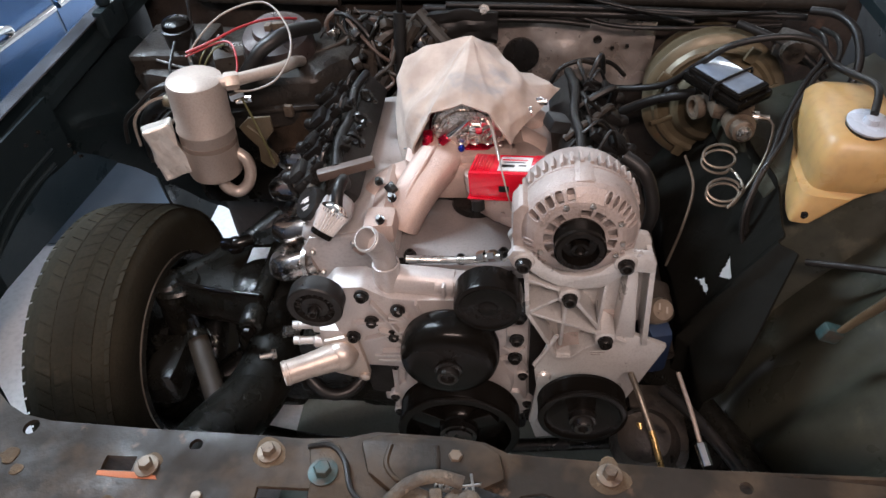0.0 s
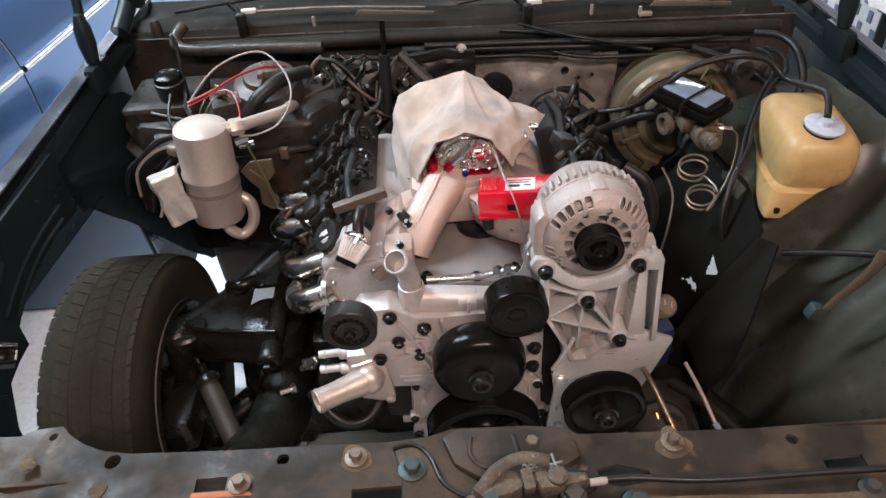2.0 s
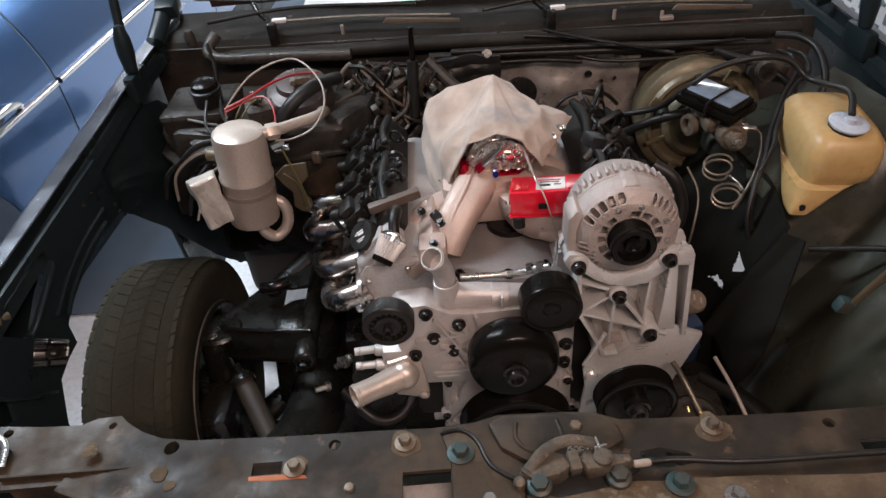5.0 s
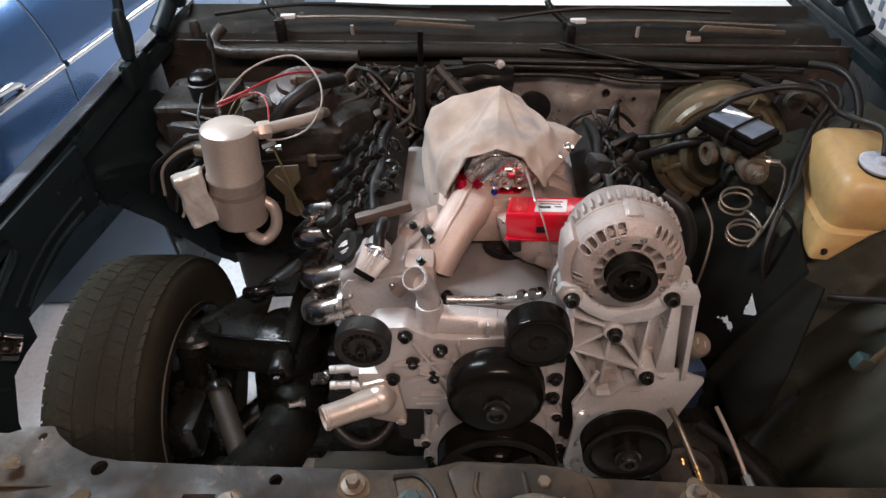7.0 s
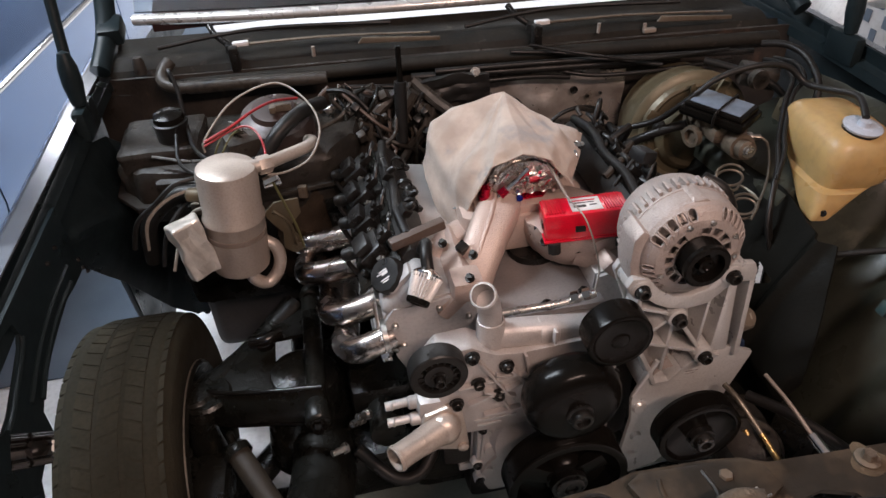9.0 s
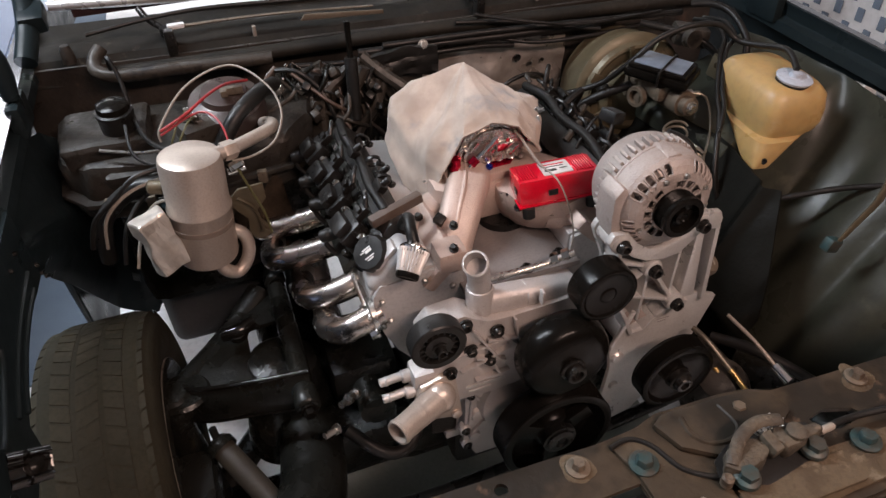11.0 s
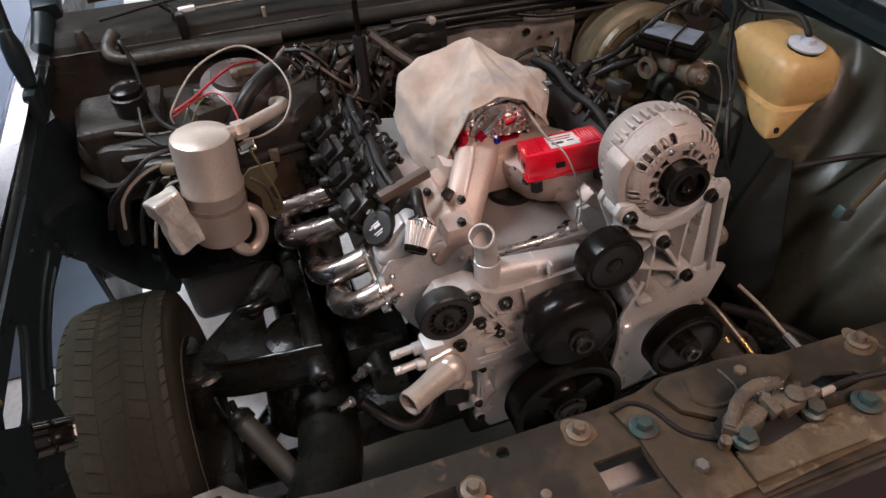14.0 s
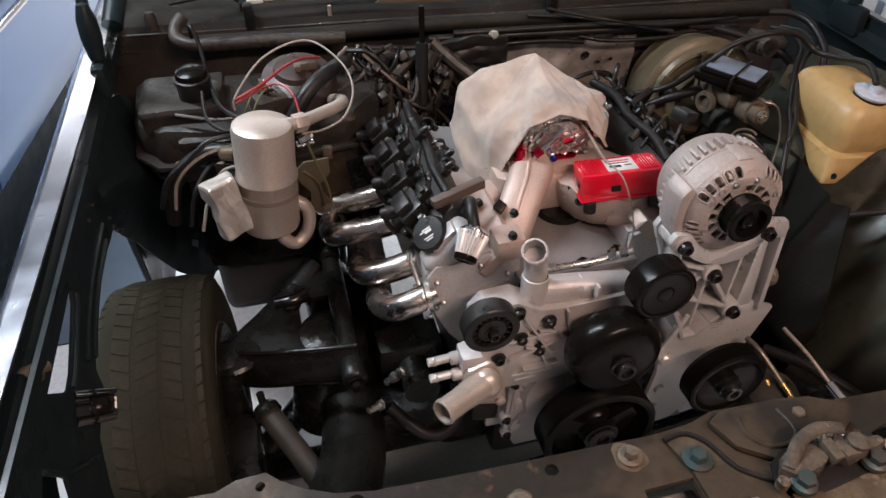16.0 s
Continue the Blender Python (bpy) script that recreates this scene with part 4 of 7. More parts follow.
def alternator_shell():
    """The front housing, with its vents and windows cut through."""
    cut = {(k % FACE_TURN, row) for w, n in OUTER_WINDOWS for k in range(w, w + n) for row in (6, 7)} | {(k % FACE_TURN, 2) for w in INNER_VENTS for k in range(w, w + 6)}
    bm = bmesh.new()
    vs = [[bm.verts.new(shell_point(k, row)) for row in range(len(SHELL))] for k in range(FACE_TURN)]
    for k in range(FACE_TURN):
        for row in range(len(SHELL) - 1):
            if (k, row) not in cut:
                q = vs[(k + 1) % FACE_TURN]
                bm.faces.new((vs[k][row], q[row], q[row + 1], vs[k][row + 1]))
    bmesh.ops.recalc_face_normals(bm, faces=bm.faces)
    bmesh.ops.solidify(bm, geom=bm.faces[:], thickness=0.0045)
    bmesh.ops.recalc_face_normals(bm, faces=bm.faces)
    return bm


alt = e("alternator", lathe([(0, -0.118), (0.05, -0.118), (0.068, -0.112), (0.075, -0.100), (0.0765, -0.050), (0, -0.050)], (AC[0], 0.335, AC[1]), F, 64), ALTMAT, "cast aluminium alternator")
part("front_housing", alternator_shell(), ALTMAT, alt, "vented cast front housing", smooth=False)
part("rotor", lathe([(0, -0.06), (0.072, -0.06), (0.072, -0.03), (0.057, -0.014), (0, -0.014)], (AC[0], 0.335, AC[1]), F, 48, wave=lambda a: 1 + 0.03 * math.cos(12 * a)), STATOR, alt, "grey rotor behind the vents")
for w, n in OUTER_WINDOWS:
    path = [(w + 0.3, 5.8), (w + n / 2, 5.4), (w + n - 0.3, 5.8), (w + n + 0.1, 6.5), (w + n + 0.1, 7.3), (w + n - 0.3, 7.9), (w + n / 2, 8.1), (w + 0.3, 7.9), (w - 0.1, 7.3), (w - 0.1, 6.5), (w + 0.3, 5.8)]
    part("window_rim", tube([shell_point(k, row, 0.0008) for k, row in path], 0.0011, 6, 2), ALTMAT, alt)
part("seam_ring", lathe([(0.0776, -0.003), (0.0806, -0.002), (0.0806, 0.002), (0.0776, 0.003)], (AC[0], 0.388, AC[1]), F, 72), ALTMAT, alt)
for k in range(40):
    a = 2 * math.pi * k / 40
    part("fin", box(0.0105, 0.022, 0.0050, (AC[0] + 0.0790 * math.cos(a), 0.404, AC[1] + 0.0790 * math.sin(a)), 0.0012, (0, -math.degrees(a), 0)), ALTMAT, alt)
for a in (28, 78, 112, 205, 330, 352):
    part("stud", lathe([(0.0038, -0.002), (0.0038, 0.004), (0.002, 0.005), (0, 0.005)], (AC[0] + 0.0565 * math.cos(radians(a)), 0.336, AC[1] + 0.0565 * math.sin(radians(a))), F, 12), STEEL, alt)
for a, w in ((128, 0.006), (136, 0.005), (144, 0.006), (151, 0.004)):
    part("raised_mark", box(0.007, 0.002, w * 0.5, (AC[0] + 0.0575 * math.cos(radians(a)), 0.3355, AC[1] + 0.0575 * math.sin(radians(a))), 0.0006, (0, 30 - a, 0)), ALTMAT, alt)
part("flank", prism([(0.096, 0.795), (0.089, 0.845), (0.090, 0.886), (0.103, 0.902), (0.125, 0.885), (0.125, 0.80)], 0.352, 0.398, 0.006), ALTMAT, alt)
part("flank", prism([(0.236, 0.800), (0.256, 0.826), (0.259, 0.868), (0.247, 0.884), (0.232, 0.87)], 0.350, 0.390, 0.005), ALTMAT, alt)
part("top_ear", joined(prism([(0.156, 0.922), (0.170, 0.938), (0.188, 0.939), (0.228, 0.912), (0.245, 0.893), (0.235, 0.88), (0.16, 0.90)], 0.354, 0.398, 0.006)), ALTMAT, alt)
part("alternator_pulley", lathe([(0, -0.034), (0.031, -0.034), (0.0335, -0.026), (0.031, -0.023), (0.0335, -0.020), (0.031, -0.017), (0.0335, -0.014), (0.031, -0.011), (0.0335, -0.008), (0.0335, -0.002), (0.031, 0.0), (0.024, 0.0), (0.022, -0.012), (0.012, -0.014), (0.011, -0.004), (0.007, -0.003), (0, -0.012)], (AC[0] - 0.002, 0.304, AC[1] + 0.004), F, 48), GLOSSBLACK, alt, "ribbed black pulley")
for x, z, q in ((0.245, 0.807, 0.015), (0.106, 0.807, 0.015)):
    part("mounting_ear", lathe([(q, -0.03), (q, 0.006), (q * 0.7, 0.010), (q * 0.5, 0.008), (0, 0.007)], (x, 0.358, z), F, 24), ALTMAT, alt)

# cylinder heads, with the flat ends that face the front
HEAD_L = [(-0.092, 0.650), (-0.096, 0.735), (-0.150, 0.745), (-0.205, 0.738), (-0.240, 0.738), (-0.254, 0.715), (-0.250, 0.668), (-0.240, 0.628), (-0.218, 0.580), (-0.198, 0.552), (-0.13, 0.58)]
for side, name in ((-1, "left"), (1, "right")):
    hd = e("cylinder_head", prism([(-side * x if side > 0 else x, z) for x, z in HEAD_L][::1 if side < 0 else -1], 0.472, 0.89, 0.006), CAST)
    part("end_plate", prism([(-side * x, z) for x, z in [(-0.172 + (x + 0.172) * 0.97, 0.66 + (z - 0.66) * 0.97) for x, z in HEAD_L]], 0.463, 0.471, 0.002), PLATE, hd, "flat grey end face")
    part("valve_cover_end", moved(joined(box(0.100, 0.055, 0.046, (0, -0.004, -0.003), 0.021, None, 4), box(0.05, 0.030, 0.012, (0.01, -0.006, 0.020), 0.005)), Matrix.Translation((side * 0.212, 0.497, 0.752)) @ Euler((0, side * radians(45), 0)).to_matrix().to_4x4()), PLATE, hd, "cast valve cover end")
    vc = part("valve_cover", moved(box(0.105, 0.355, 0.055, (0, 0, 0), 0.014), Matrix.Translation((side * 0.212, 0.698, 0.752)) @ Euler((0, side * radians(45), 0)).to_matrix().to_4x4()), VCOVER, hd, "near-black valve cover")
for x, z in ((-0.165, 0.727), (-0.237, 0.705), (-0.226, 0.66), (-0.118, 0.70)):
    e("plug", lathe([(0.005, 0), (0.005, 0.006), (0.003, 0.008), (0, 0.008)], (x, 0.464, z), F, 14), STEEL)
e("valley_cover", box(0.21, 0.40, 0.012, (0.0, 0.64, 0.695), 0.003), DARKVALLEY, "flat grey valley cover")
e("valley_bulge", lathe([(0.045, 0), (0.043, 0.012), (0.03, 0.018), (0, 0.018)], (0.03, 0.60, 0.70), (0, 0, 1), 28), BOLT)
for x, y in ((-0.075, 0.462), (0.078, 0.468), (-0.085, 0.44), (0.01, 0.452)):
    e("bolt", hex_bolt((x, y, 0.701), (0, 0, 1), 0.0075, 0.009), BOLT)
e("coolant_tube", tube([(-0.075, 0.425, 0.728), (-0.02, 0.43, 0.722), (0.03, 0.425, 0.728), (0.055, 0.42, 0.738), (0.075, 0.415, 0.745)], 0.006, 10), STEEL, "thin bright crossover tube")
for p, ax in (((0.062, 0.42, 0.742), (0.8, -0.3, 0.4)), ((0.045, 0.424, 0.736), (0.8, -0.3, 0.4))):
    e("tube_nut", lathe([(0.0095, -0.006), (0.0095, 0.006), (0.006, 0.007), (0, 0.007)], p, ax, 6), CHROME)

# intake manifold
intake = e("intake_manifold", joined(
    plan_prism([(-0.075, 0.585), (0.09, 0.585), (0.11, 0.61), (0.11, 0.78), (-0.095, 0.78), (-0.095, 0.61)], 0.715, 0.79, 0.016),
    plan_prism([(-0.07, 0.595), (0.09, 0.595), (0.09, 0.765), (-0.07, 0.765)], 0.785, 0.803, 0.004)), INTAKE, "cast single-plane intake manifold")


def runner(pts, r0, r1, flat=0.85):
    return tube(pts, (r0, r1), 20, 8, 0, True, flat)


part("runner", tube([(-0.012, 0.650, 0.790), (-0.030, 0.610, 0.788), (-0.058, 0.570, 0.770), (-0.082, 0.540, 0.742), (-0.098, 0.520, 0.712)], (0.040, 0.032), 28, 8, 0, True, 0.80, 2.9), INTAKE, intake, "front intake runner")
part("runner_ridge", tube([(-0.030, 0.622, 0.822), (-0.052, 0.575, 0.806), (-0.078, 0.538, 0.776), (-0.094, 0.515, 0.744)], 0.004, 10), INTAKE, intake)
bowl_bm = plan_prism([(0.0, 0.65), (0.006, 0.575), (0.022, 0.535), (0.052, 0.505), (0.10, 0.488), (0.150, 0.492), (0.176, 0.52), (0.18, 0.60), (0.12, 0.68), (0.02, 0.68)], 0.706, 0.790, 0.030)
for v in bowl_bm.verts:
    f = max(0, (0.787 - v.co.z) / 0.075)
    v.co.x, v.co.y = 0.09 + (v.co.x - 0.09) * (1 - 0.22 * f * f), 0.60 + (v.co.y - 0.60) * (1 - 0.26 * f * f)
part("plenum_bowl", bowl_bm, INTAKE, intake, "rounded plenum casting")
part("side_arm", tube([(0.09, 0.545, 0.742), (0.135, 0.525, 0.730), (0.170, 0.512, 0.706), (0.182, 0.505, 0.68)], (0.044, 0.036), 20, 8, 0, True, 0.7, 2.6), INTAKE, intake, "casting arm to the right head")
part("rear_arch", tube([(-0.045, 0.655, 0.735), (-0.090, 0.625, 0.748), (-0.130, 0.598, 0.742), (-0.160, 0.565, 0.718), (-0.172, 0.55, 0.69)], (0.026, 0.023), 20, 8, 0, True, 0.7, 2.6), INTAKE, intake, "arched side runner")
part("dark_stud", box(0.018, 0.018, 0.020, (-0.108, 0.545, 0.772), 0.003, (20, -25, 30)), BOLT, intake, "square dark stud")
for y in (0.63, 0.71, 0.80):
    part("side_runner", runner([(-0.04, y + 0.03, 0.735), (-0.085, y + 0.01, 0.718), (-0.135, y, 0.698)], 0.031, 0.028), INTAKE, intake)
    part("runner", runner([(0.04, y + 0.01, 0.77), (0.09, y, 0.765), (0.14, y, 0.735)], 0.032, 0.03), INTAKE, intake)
for side in (-1, 1):
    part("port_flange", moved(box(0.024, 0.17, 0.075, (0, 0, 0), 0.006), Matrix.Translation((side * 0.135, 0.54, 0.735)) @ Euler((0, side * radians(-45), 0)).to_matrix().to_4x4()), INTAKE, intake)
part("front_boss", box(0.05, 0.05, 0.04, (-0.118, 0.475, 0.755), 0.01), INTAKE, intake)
for x, y, z in ((-0.115, 0.46, 0.778), (-0.10, 0.50, 0.79), (0.02, 0.572, 0.772), (0.028, 0.53, 0.77), (-0.135, 0.575, 0.765)):
    part("bolt", hex_bolt((x, y, z), (-0.3, -0.3, 1), 0.0052, 0.009, False), BOLT, intake)

# exhaust header on the left bank
header = thing("exhaust_header", (-0.3, 0.65, 0.5), "polished chrome exhaust header bolted to the cylinder head", "exhaust header")
part("flange", moved(box(0.008, 0.40, 0.042, (0, 0, 0), 0.002), Matrix.Translation((-0.250, 0.650, 0.672)) @ Euler((0, radians(-38), 0)).to_matrix().to_4x4()), HEADER, header)
for y, out in ((0.472, 0.322), (0.566, 0.342), (0.69, 0.378), (0.79, 0.385)):
    part("primary_pipe", tube([(-0.238, y, 0.676), (-0.282, y - 0.004, 0.662), (-out + 0.012, y + 0.018, 0.640), (-out, y + 0.065, 0.618), (-out + 0.008, y + 0.12, 0.600), (-out + 0.03, max(y + 0.2, 0.92), 0.54), (-0.33, 1.02, 0.46)], 0.0225, 18), HEADER, header, "chrome primary pipe")
    part("port_ring", lathe([(0.030, -0.004), (0.030, 0.004), (0.024, 0.006)], (-0.252, y, 0.673), (-1, 0, -0.1), 24), STEEL, header)
for y in (0.445, 0.51, 0.55, 0.63):
    part("bolt", hex_bolt((-0.253, y, 0.658), (-1, 0, -0.3), 0.007, 0.012, False), CHROME, header)


# ---- under the engine ----
frame_ob = thing("chassis_frame", (0, 0.6, 0.0), "oily black chassis frame with a crossmember under the engine", "chassis frame")
for s in (-1, 1):
    part("frame_rail", tube([(s * 0.52, -0.05, 0.42), (s * 0.46, 0.25, 0.40), (s * 0.40, 0.45, 0.36), (s * 0.39, 0.8, 0.36), (s * 0.42, 1.2, 0.30), (s * 0.5, 2.2, 0.26)], 0.06, 14, 6), FRAMEBLACK, frame_ob, "boxed frame rail")
    tower = (0.07, 0.085) if s < 0 else (0.045, -0.04)
    part("spring_tower", lathe([(tower[0], -0.14), (tower[0] + 0.002, tower[1] - 0.035), (tower[0] - 0.008, tower[1]), (0.035, tower[1] + 0.015), (0, tower[1] + 0.015)], (s * 0.42, 0.60, 0.41), (s * -0.15, 0, 1), 32), FRAMEBLACK, frame_ob)
    part("frame_foot", box(0.05, 0.05, 0.30, (s * 0.39, 1.15, 0.15), 0.01), FRAMEBLACK, frame_ob)
part("crossmember", joined(box(0.80, 0.20, 0.13, (0, 0.58, 0.30), 0.03), box(0.46, 0.12, 0.08, (0, 0.55, 0.245), 0.03)), FRAMEBLACK, frame_ob)
for s in (-1, 1):
    part("engine_mount", joined(box(0.13, 0.16, 0.13, (s * 0.265, 0.63, 0.40), 0.02), box(0.08, 0.3, 0.10, (s * 0.30, 0.78, 0.36), 0.03), lathe([(0.032, 0), (0.032, 0.06), (0, 0.062)], (s * 0.27, 0.50, 0.47), F, 20)), FRAMEBLACK, frame_ob)
solid("oil_pan", joined(box(0.24, 0.5, 0.14, (0, 0.80, 0.27), 0.03), box(0.3, 0.46, 0.02, (0, 0.66, 0.345), 0.004)), PLATE, "silver oil pan under the engine block", "oil pan")
solid("gearbox", joined(lathe([(0.19, 0), (0.18, 0.1), (0.13, 0.25), (0.12, 0.7), (0, 0.7)], (0, 0.90, 0.46), (0, 1, -0.05), 32)), FRAMEBLACK, "dark gearbox bell housing behind the engine", "gearbox")
for x, y, z, ax in ((-0.30, 0.46, 0.51, (-0.6, -0.5, 0.5)), (-0.312, 0.475, 0.482, (-0.6, -0.6, 0.4)), (-0.345, 0.43, 0.47, (-0.8, -0.4, 0.2))):
    solid("mount_bolt", joined(lathe([(0.006, 0), (0.006, 0.03), (0, 0.03)], (x, y, z), ax, 12), lathe([(0.01, 0.0), (0.01, 0.008), (0, 0.008)], (x, y, z), ax, 6)), STEEL, "bare steel bolt on the engine mount", "bolt", "engine mount bolts")


def control_arm(s):
    ob = thing("control_arm", (s * 0.5, 0.58, 0.5), "black stamped upper control arm with a ball joint", "control arm")

    def web(upper, lower):
        """A stamped web between an upper and a lower edge, with the upper edge rolled over."""
        up, lo = smooth_path(upper, 6), smooth_path(lower, 6)

        def f(u, v):
            k = int(round(u * (min(len(up), len(lo)) - 1)))
            p = Vector(up[k]).lerp(Vector(lo[k]), v)
            return (s * (p.x), p.y - 0.010 * math.sin(v * math.pi), p.z)
        return sheet(f, min(len(up), len(lo)) - 1, 6, 0.012)
    FRONT_UP = [(0.605, 0.60, 0.497), (0.56, 0.565, 0.516), (0.51, 0.536, 0.535), (0.44, 0.51, 0.552), (0.371, 0.495, 0.560)]
    FRONT_LOW = [(0.60, 0.585, 0.425), (0.565, 0.555, 0.440), (0.53, 0.535, 0.452), (0.46, 0.505, 0.474), (0.38, 0.475, 0.490)]
    part("front_web", web(FRONT_UP, FRONT_LOW), FRAMEBLACK, ob)
    part("rear_leg", tube([(s * 0.60, 0.60, 0.488), (s * 0.50, 0.715, 0.478), (s * 0.42, 0.80, 0.50)], (0.020, 0.026), 14, 8, 0, True, 0.7), FRAMEBLACK, ob)
    part("rolled_edge", tube([(s * x, y, z) for x, y, z in FRONT_UP], 0.0045, 10), ARMBLACK, ob, "glossy rolled edge")
    part("rolled_edge", tube([(s * x, y, z) for x, y, z in FRONT_LOW], 0.0035, 10), ARMBLACK, ob, "glossy rolled edge")
    part("ball_plate", lathe([(0.0, 0.008), (0.045, 0.006), (0.05, 0.0), (0.045, -0.006), (0, -0.006)], (s * 0.59, 0.585, 0.494), (0, 0.1, 1), 24), FRAMEBLACK, ob)
    for web_out in ([(0.46, 0.51), (0.56, 0.555), (0.60, 0.59), (0.57, 0.635), (0.475, 0.735), (0.462, 0.70)], [(0.385, 0.70), (0.458, 0.70), (0.472, 0.737), (0.42, 0.79), (0.385, 0.79)]):
        wb = plan_prism(web_out, -0.006, 0.004, 0.002)
        for v in wb.verts:
            v.co = (s * v.co.x, v.co.y, v.co.z + 0.497 - 0.05 * (v.co.x - 0.39))
        bmesh.ops.recalc_face_normals(wb, faces=wb.faces)
        part("web_plate", wb, FRAMEBLACK, ob)
    part("pivot_shaft", tube([(s * 0.385, 0.45, 0.525), (s * 0.385, 0.82, 0.52)], 0.019, 14), FRAMEBLACK, ob)
    for y in (0.468, 0.80):
        part("bushing", lathe([(0.020, -0.022), (0.022, -0.018), (0.022, 0.018), (0.020, 0.022), (0.012, 0.026), (0, 0.026)], (s * 0.385, y, 0.526), F, 24), FRAMEBLACK, ob)
        part("pivot_nut", hex_bolt((s * 0.385, y - 0.03, 0.528), F, 0.010, 0.012, False), GLOSSBLACK, ob)
    part("bump_rubber", joined(tube([(s * 0.50, 0.66, 0.535), (s * 0.47, 0.655, 0.542), (s * 0.445, 0.67, 0.54)], 0.013, 12), lathe([(0.02, 0), (0.018, 0.012), (0, 0.015)], (s * 0.475, 0.66, 0.53), (0, -0.3, 1), 20)), ARMBLACK, ob)
    part("ball_joint", lathe([(0.034, -0.03), (0.034, 0.008), (0.026, 0.018), (0, 0.022)], (s * 0.605, 0.580, 0.492), (0, 0, 1), 24), FRAMEBLACK, ob)
    part("knuckle", tube([(s * 0.605, 0.575, 0.47), (s * 0.615, 0.58, 0.40), (s * 0.61, 0.58, 0.30), (s * 0.60, 0.56, 0.18)], (0.026, 0.034), 14), FRAMEBLACK, ob)
    part("lower_arm", tube([(s * 0.36, 0.52, 0.22), (s * 0.50, 0.54, 0.19), (s * 0.60, 0.56, 0.17)], 0.035, 12, 6, 0, True, 0.7), FRAMEBLACK, ob)
    part("lower_arm", tube([(s * 0.38, 0.80, 0.22), (s * 0.50, 0.68, 0.19), (s * 0.60, 0.58, 0.17)], 0.032, 12, 6, 0, True, 0.7), FRAMEBLACK, ob)
    return ob


control_arm(-1)
shock = thing("shock_absorber", (-0.5, 0.43, 0.3), "dusty brown damper with a threaded top stud", "shock absorber")
part("body", tube([(-0.548, 0.515, 0.405), (-0.505, 0.44, 0.38), (-0.455, 0.35, 0.345)], 0.021, 18), SHOCKDIRT, shock)
part("cap", lathe([(0.026, -0.012), (0.026, 0.004), (0.018, 0.014), (0, 0.014)], (-0.549, 0.517, 0.407), (-0.5, 0.8, 0.3), 20), FRAMEBLACK, shock)
part("stud", lathe([(0.007, 0), (0.007, 0.035), (0, 0.036)], (-0.551, 0.52, 0.412), (-0.1, 0.3, 1), 12), FRAMEBLACK, shock)
solid("brake_caliper", joined(box(0.07, 0.12, 0.09, (-0.60, 0.47, 0.36), 0.02), lathe([(0.012, 0), (0.012, 0.07), (0, 0.07)], (-0.625, 0.50, 0.35), (0, 0, 1), 14)), FRAMEBLACK, "dark brake caliper inside the wheel", "brake caliper")
solid("steering_link", tube([(-0.58, 0.44, 0.24), (-0.3, 0.40, 0.22), (0.0, 0.40, 0.22), (0.4, 0.42, 0.24)], 0.014, 12), FRAMEBLACK, "greasy black steering drag link", "steering link")
solid("lower_hose", tube([(-0.33, 0.46, 0.42), (-0.27, 0.42, 0.37), (-0.22, 0.43, 0.36), (-0.18, 0.48, 0.38)], 0.012, 14), RUBBER, "black rubber hose curling below the engine", "hose")

# side panel on the left of the bay: a window, a channelled brace and a shiny clip
brace = thing("wing_brace", (-0.742, 0.33, 0.5), "black steel wing brace with a window and a shiny clip", "wing brace")


def side_panel(outer, holes, x0, x1):
    """A plate in the (y, z) plane with openings through it."""
    bm = bmesh.new()
    edges = []
    for loop in (outer, *holes):
        vs = [bm.verts.new((x1, y, z)) for y, z in loop]
        edges += [bm.edges.new((vs[k], vs[(k + 1) % len(vs)])) for k in range(len(vs))]
    bmesh.ops.triangle_fill(bm, use_beauty=True, use_dissolve=False, edges=edges)
    ext = bmesh.ops.extrude_face_region(bm, geom=bm.faces[:])
    for v in [g for g in ext["geom"] if isinstance(g, bmesh.types.BMVert)]:
        v.co.x = x0
    bmesh.ops.recalc_face_normals(bm, faces=bm.faces)
    return bm


WINDOW = [(0.412, 0.866), (0.417, 0.844), (0.402, 0.832), (0.357, 0.816), (0.314, 0.802), (0.290, 0.800), (0.281, 0.805), (0.240, 0.852), (0.241, 0.866), (0.255, 0.872), (0.272, 0.866), (0.285, 0.872), (0.315, 0.872), (0.366, 0.876)]
LOW_WINDOW = [(0.158, 0.824), (0.165, 0.812), (0.178, 0.795), (0.192, 0.765), (0.182, 0.739), (0.160, 0.75), (0.137, 0.814)]
part("side_plate", side_panel([(0.66, 0.885), (0.66, 0.762), (0.614, 0.766), (0.568, 0.774), (0.511, 0.770), (0.457, 0.764), (0.403, 0.752), (0.375, 0.738), (0.372, 0.70), (0.335, 0.70), (0.297, 0.693), (0.259, 0.631), (0.24, 0.52), (0.22, 0.40), (0.08, 0.40), (-0.04, 0.50), (-0.04, 0.885)], [WINDOW, LOW_WINDOW], -0.733, -0.727), BODYBLACK, brace)
for pts in (((0.61, 0.806), (0.51, 0.806), (0.43, 0.795), (0.36, 0.772)), ((0.60, 0.782), (0.51, 0.784), (0.43, 0.770), (0.385, 0.752))):
    part("channel_edge", tube([(-0.726, y, z) for y, z in pts], 0.0045, 8, 6), BODYBLACK, brace)
part("window_flange", tube([(-0.725, y, z) for y, z in ((0.415, 0.842), (0.402, 0.831), (0.357, 0.815), (0.314, 0.801), (0.292, 0.799))], 0.0035, 8, 4), BODYBLACK, brace)
part("lower_ridge", tube([(-0.725, y, z) for y, z in ((0.274, 0.689), (0.23, 0.732), (0.19, 0.775), (0.158, 0.826))], 0.0035, 8, 5), BODYBLACK, brace)
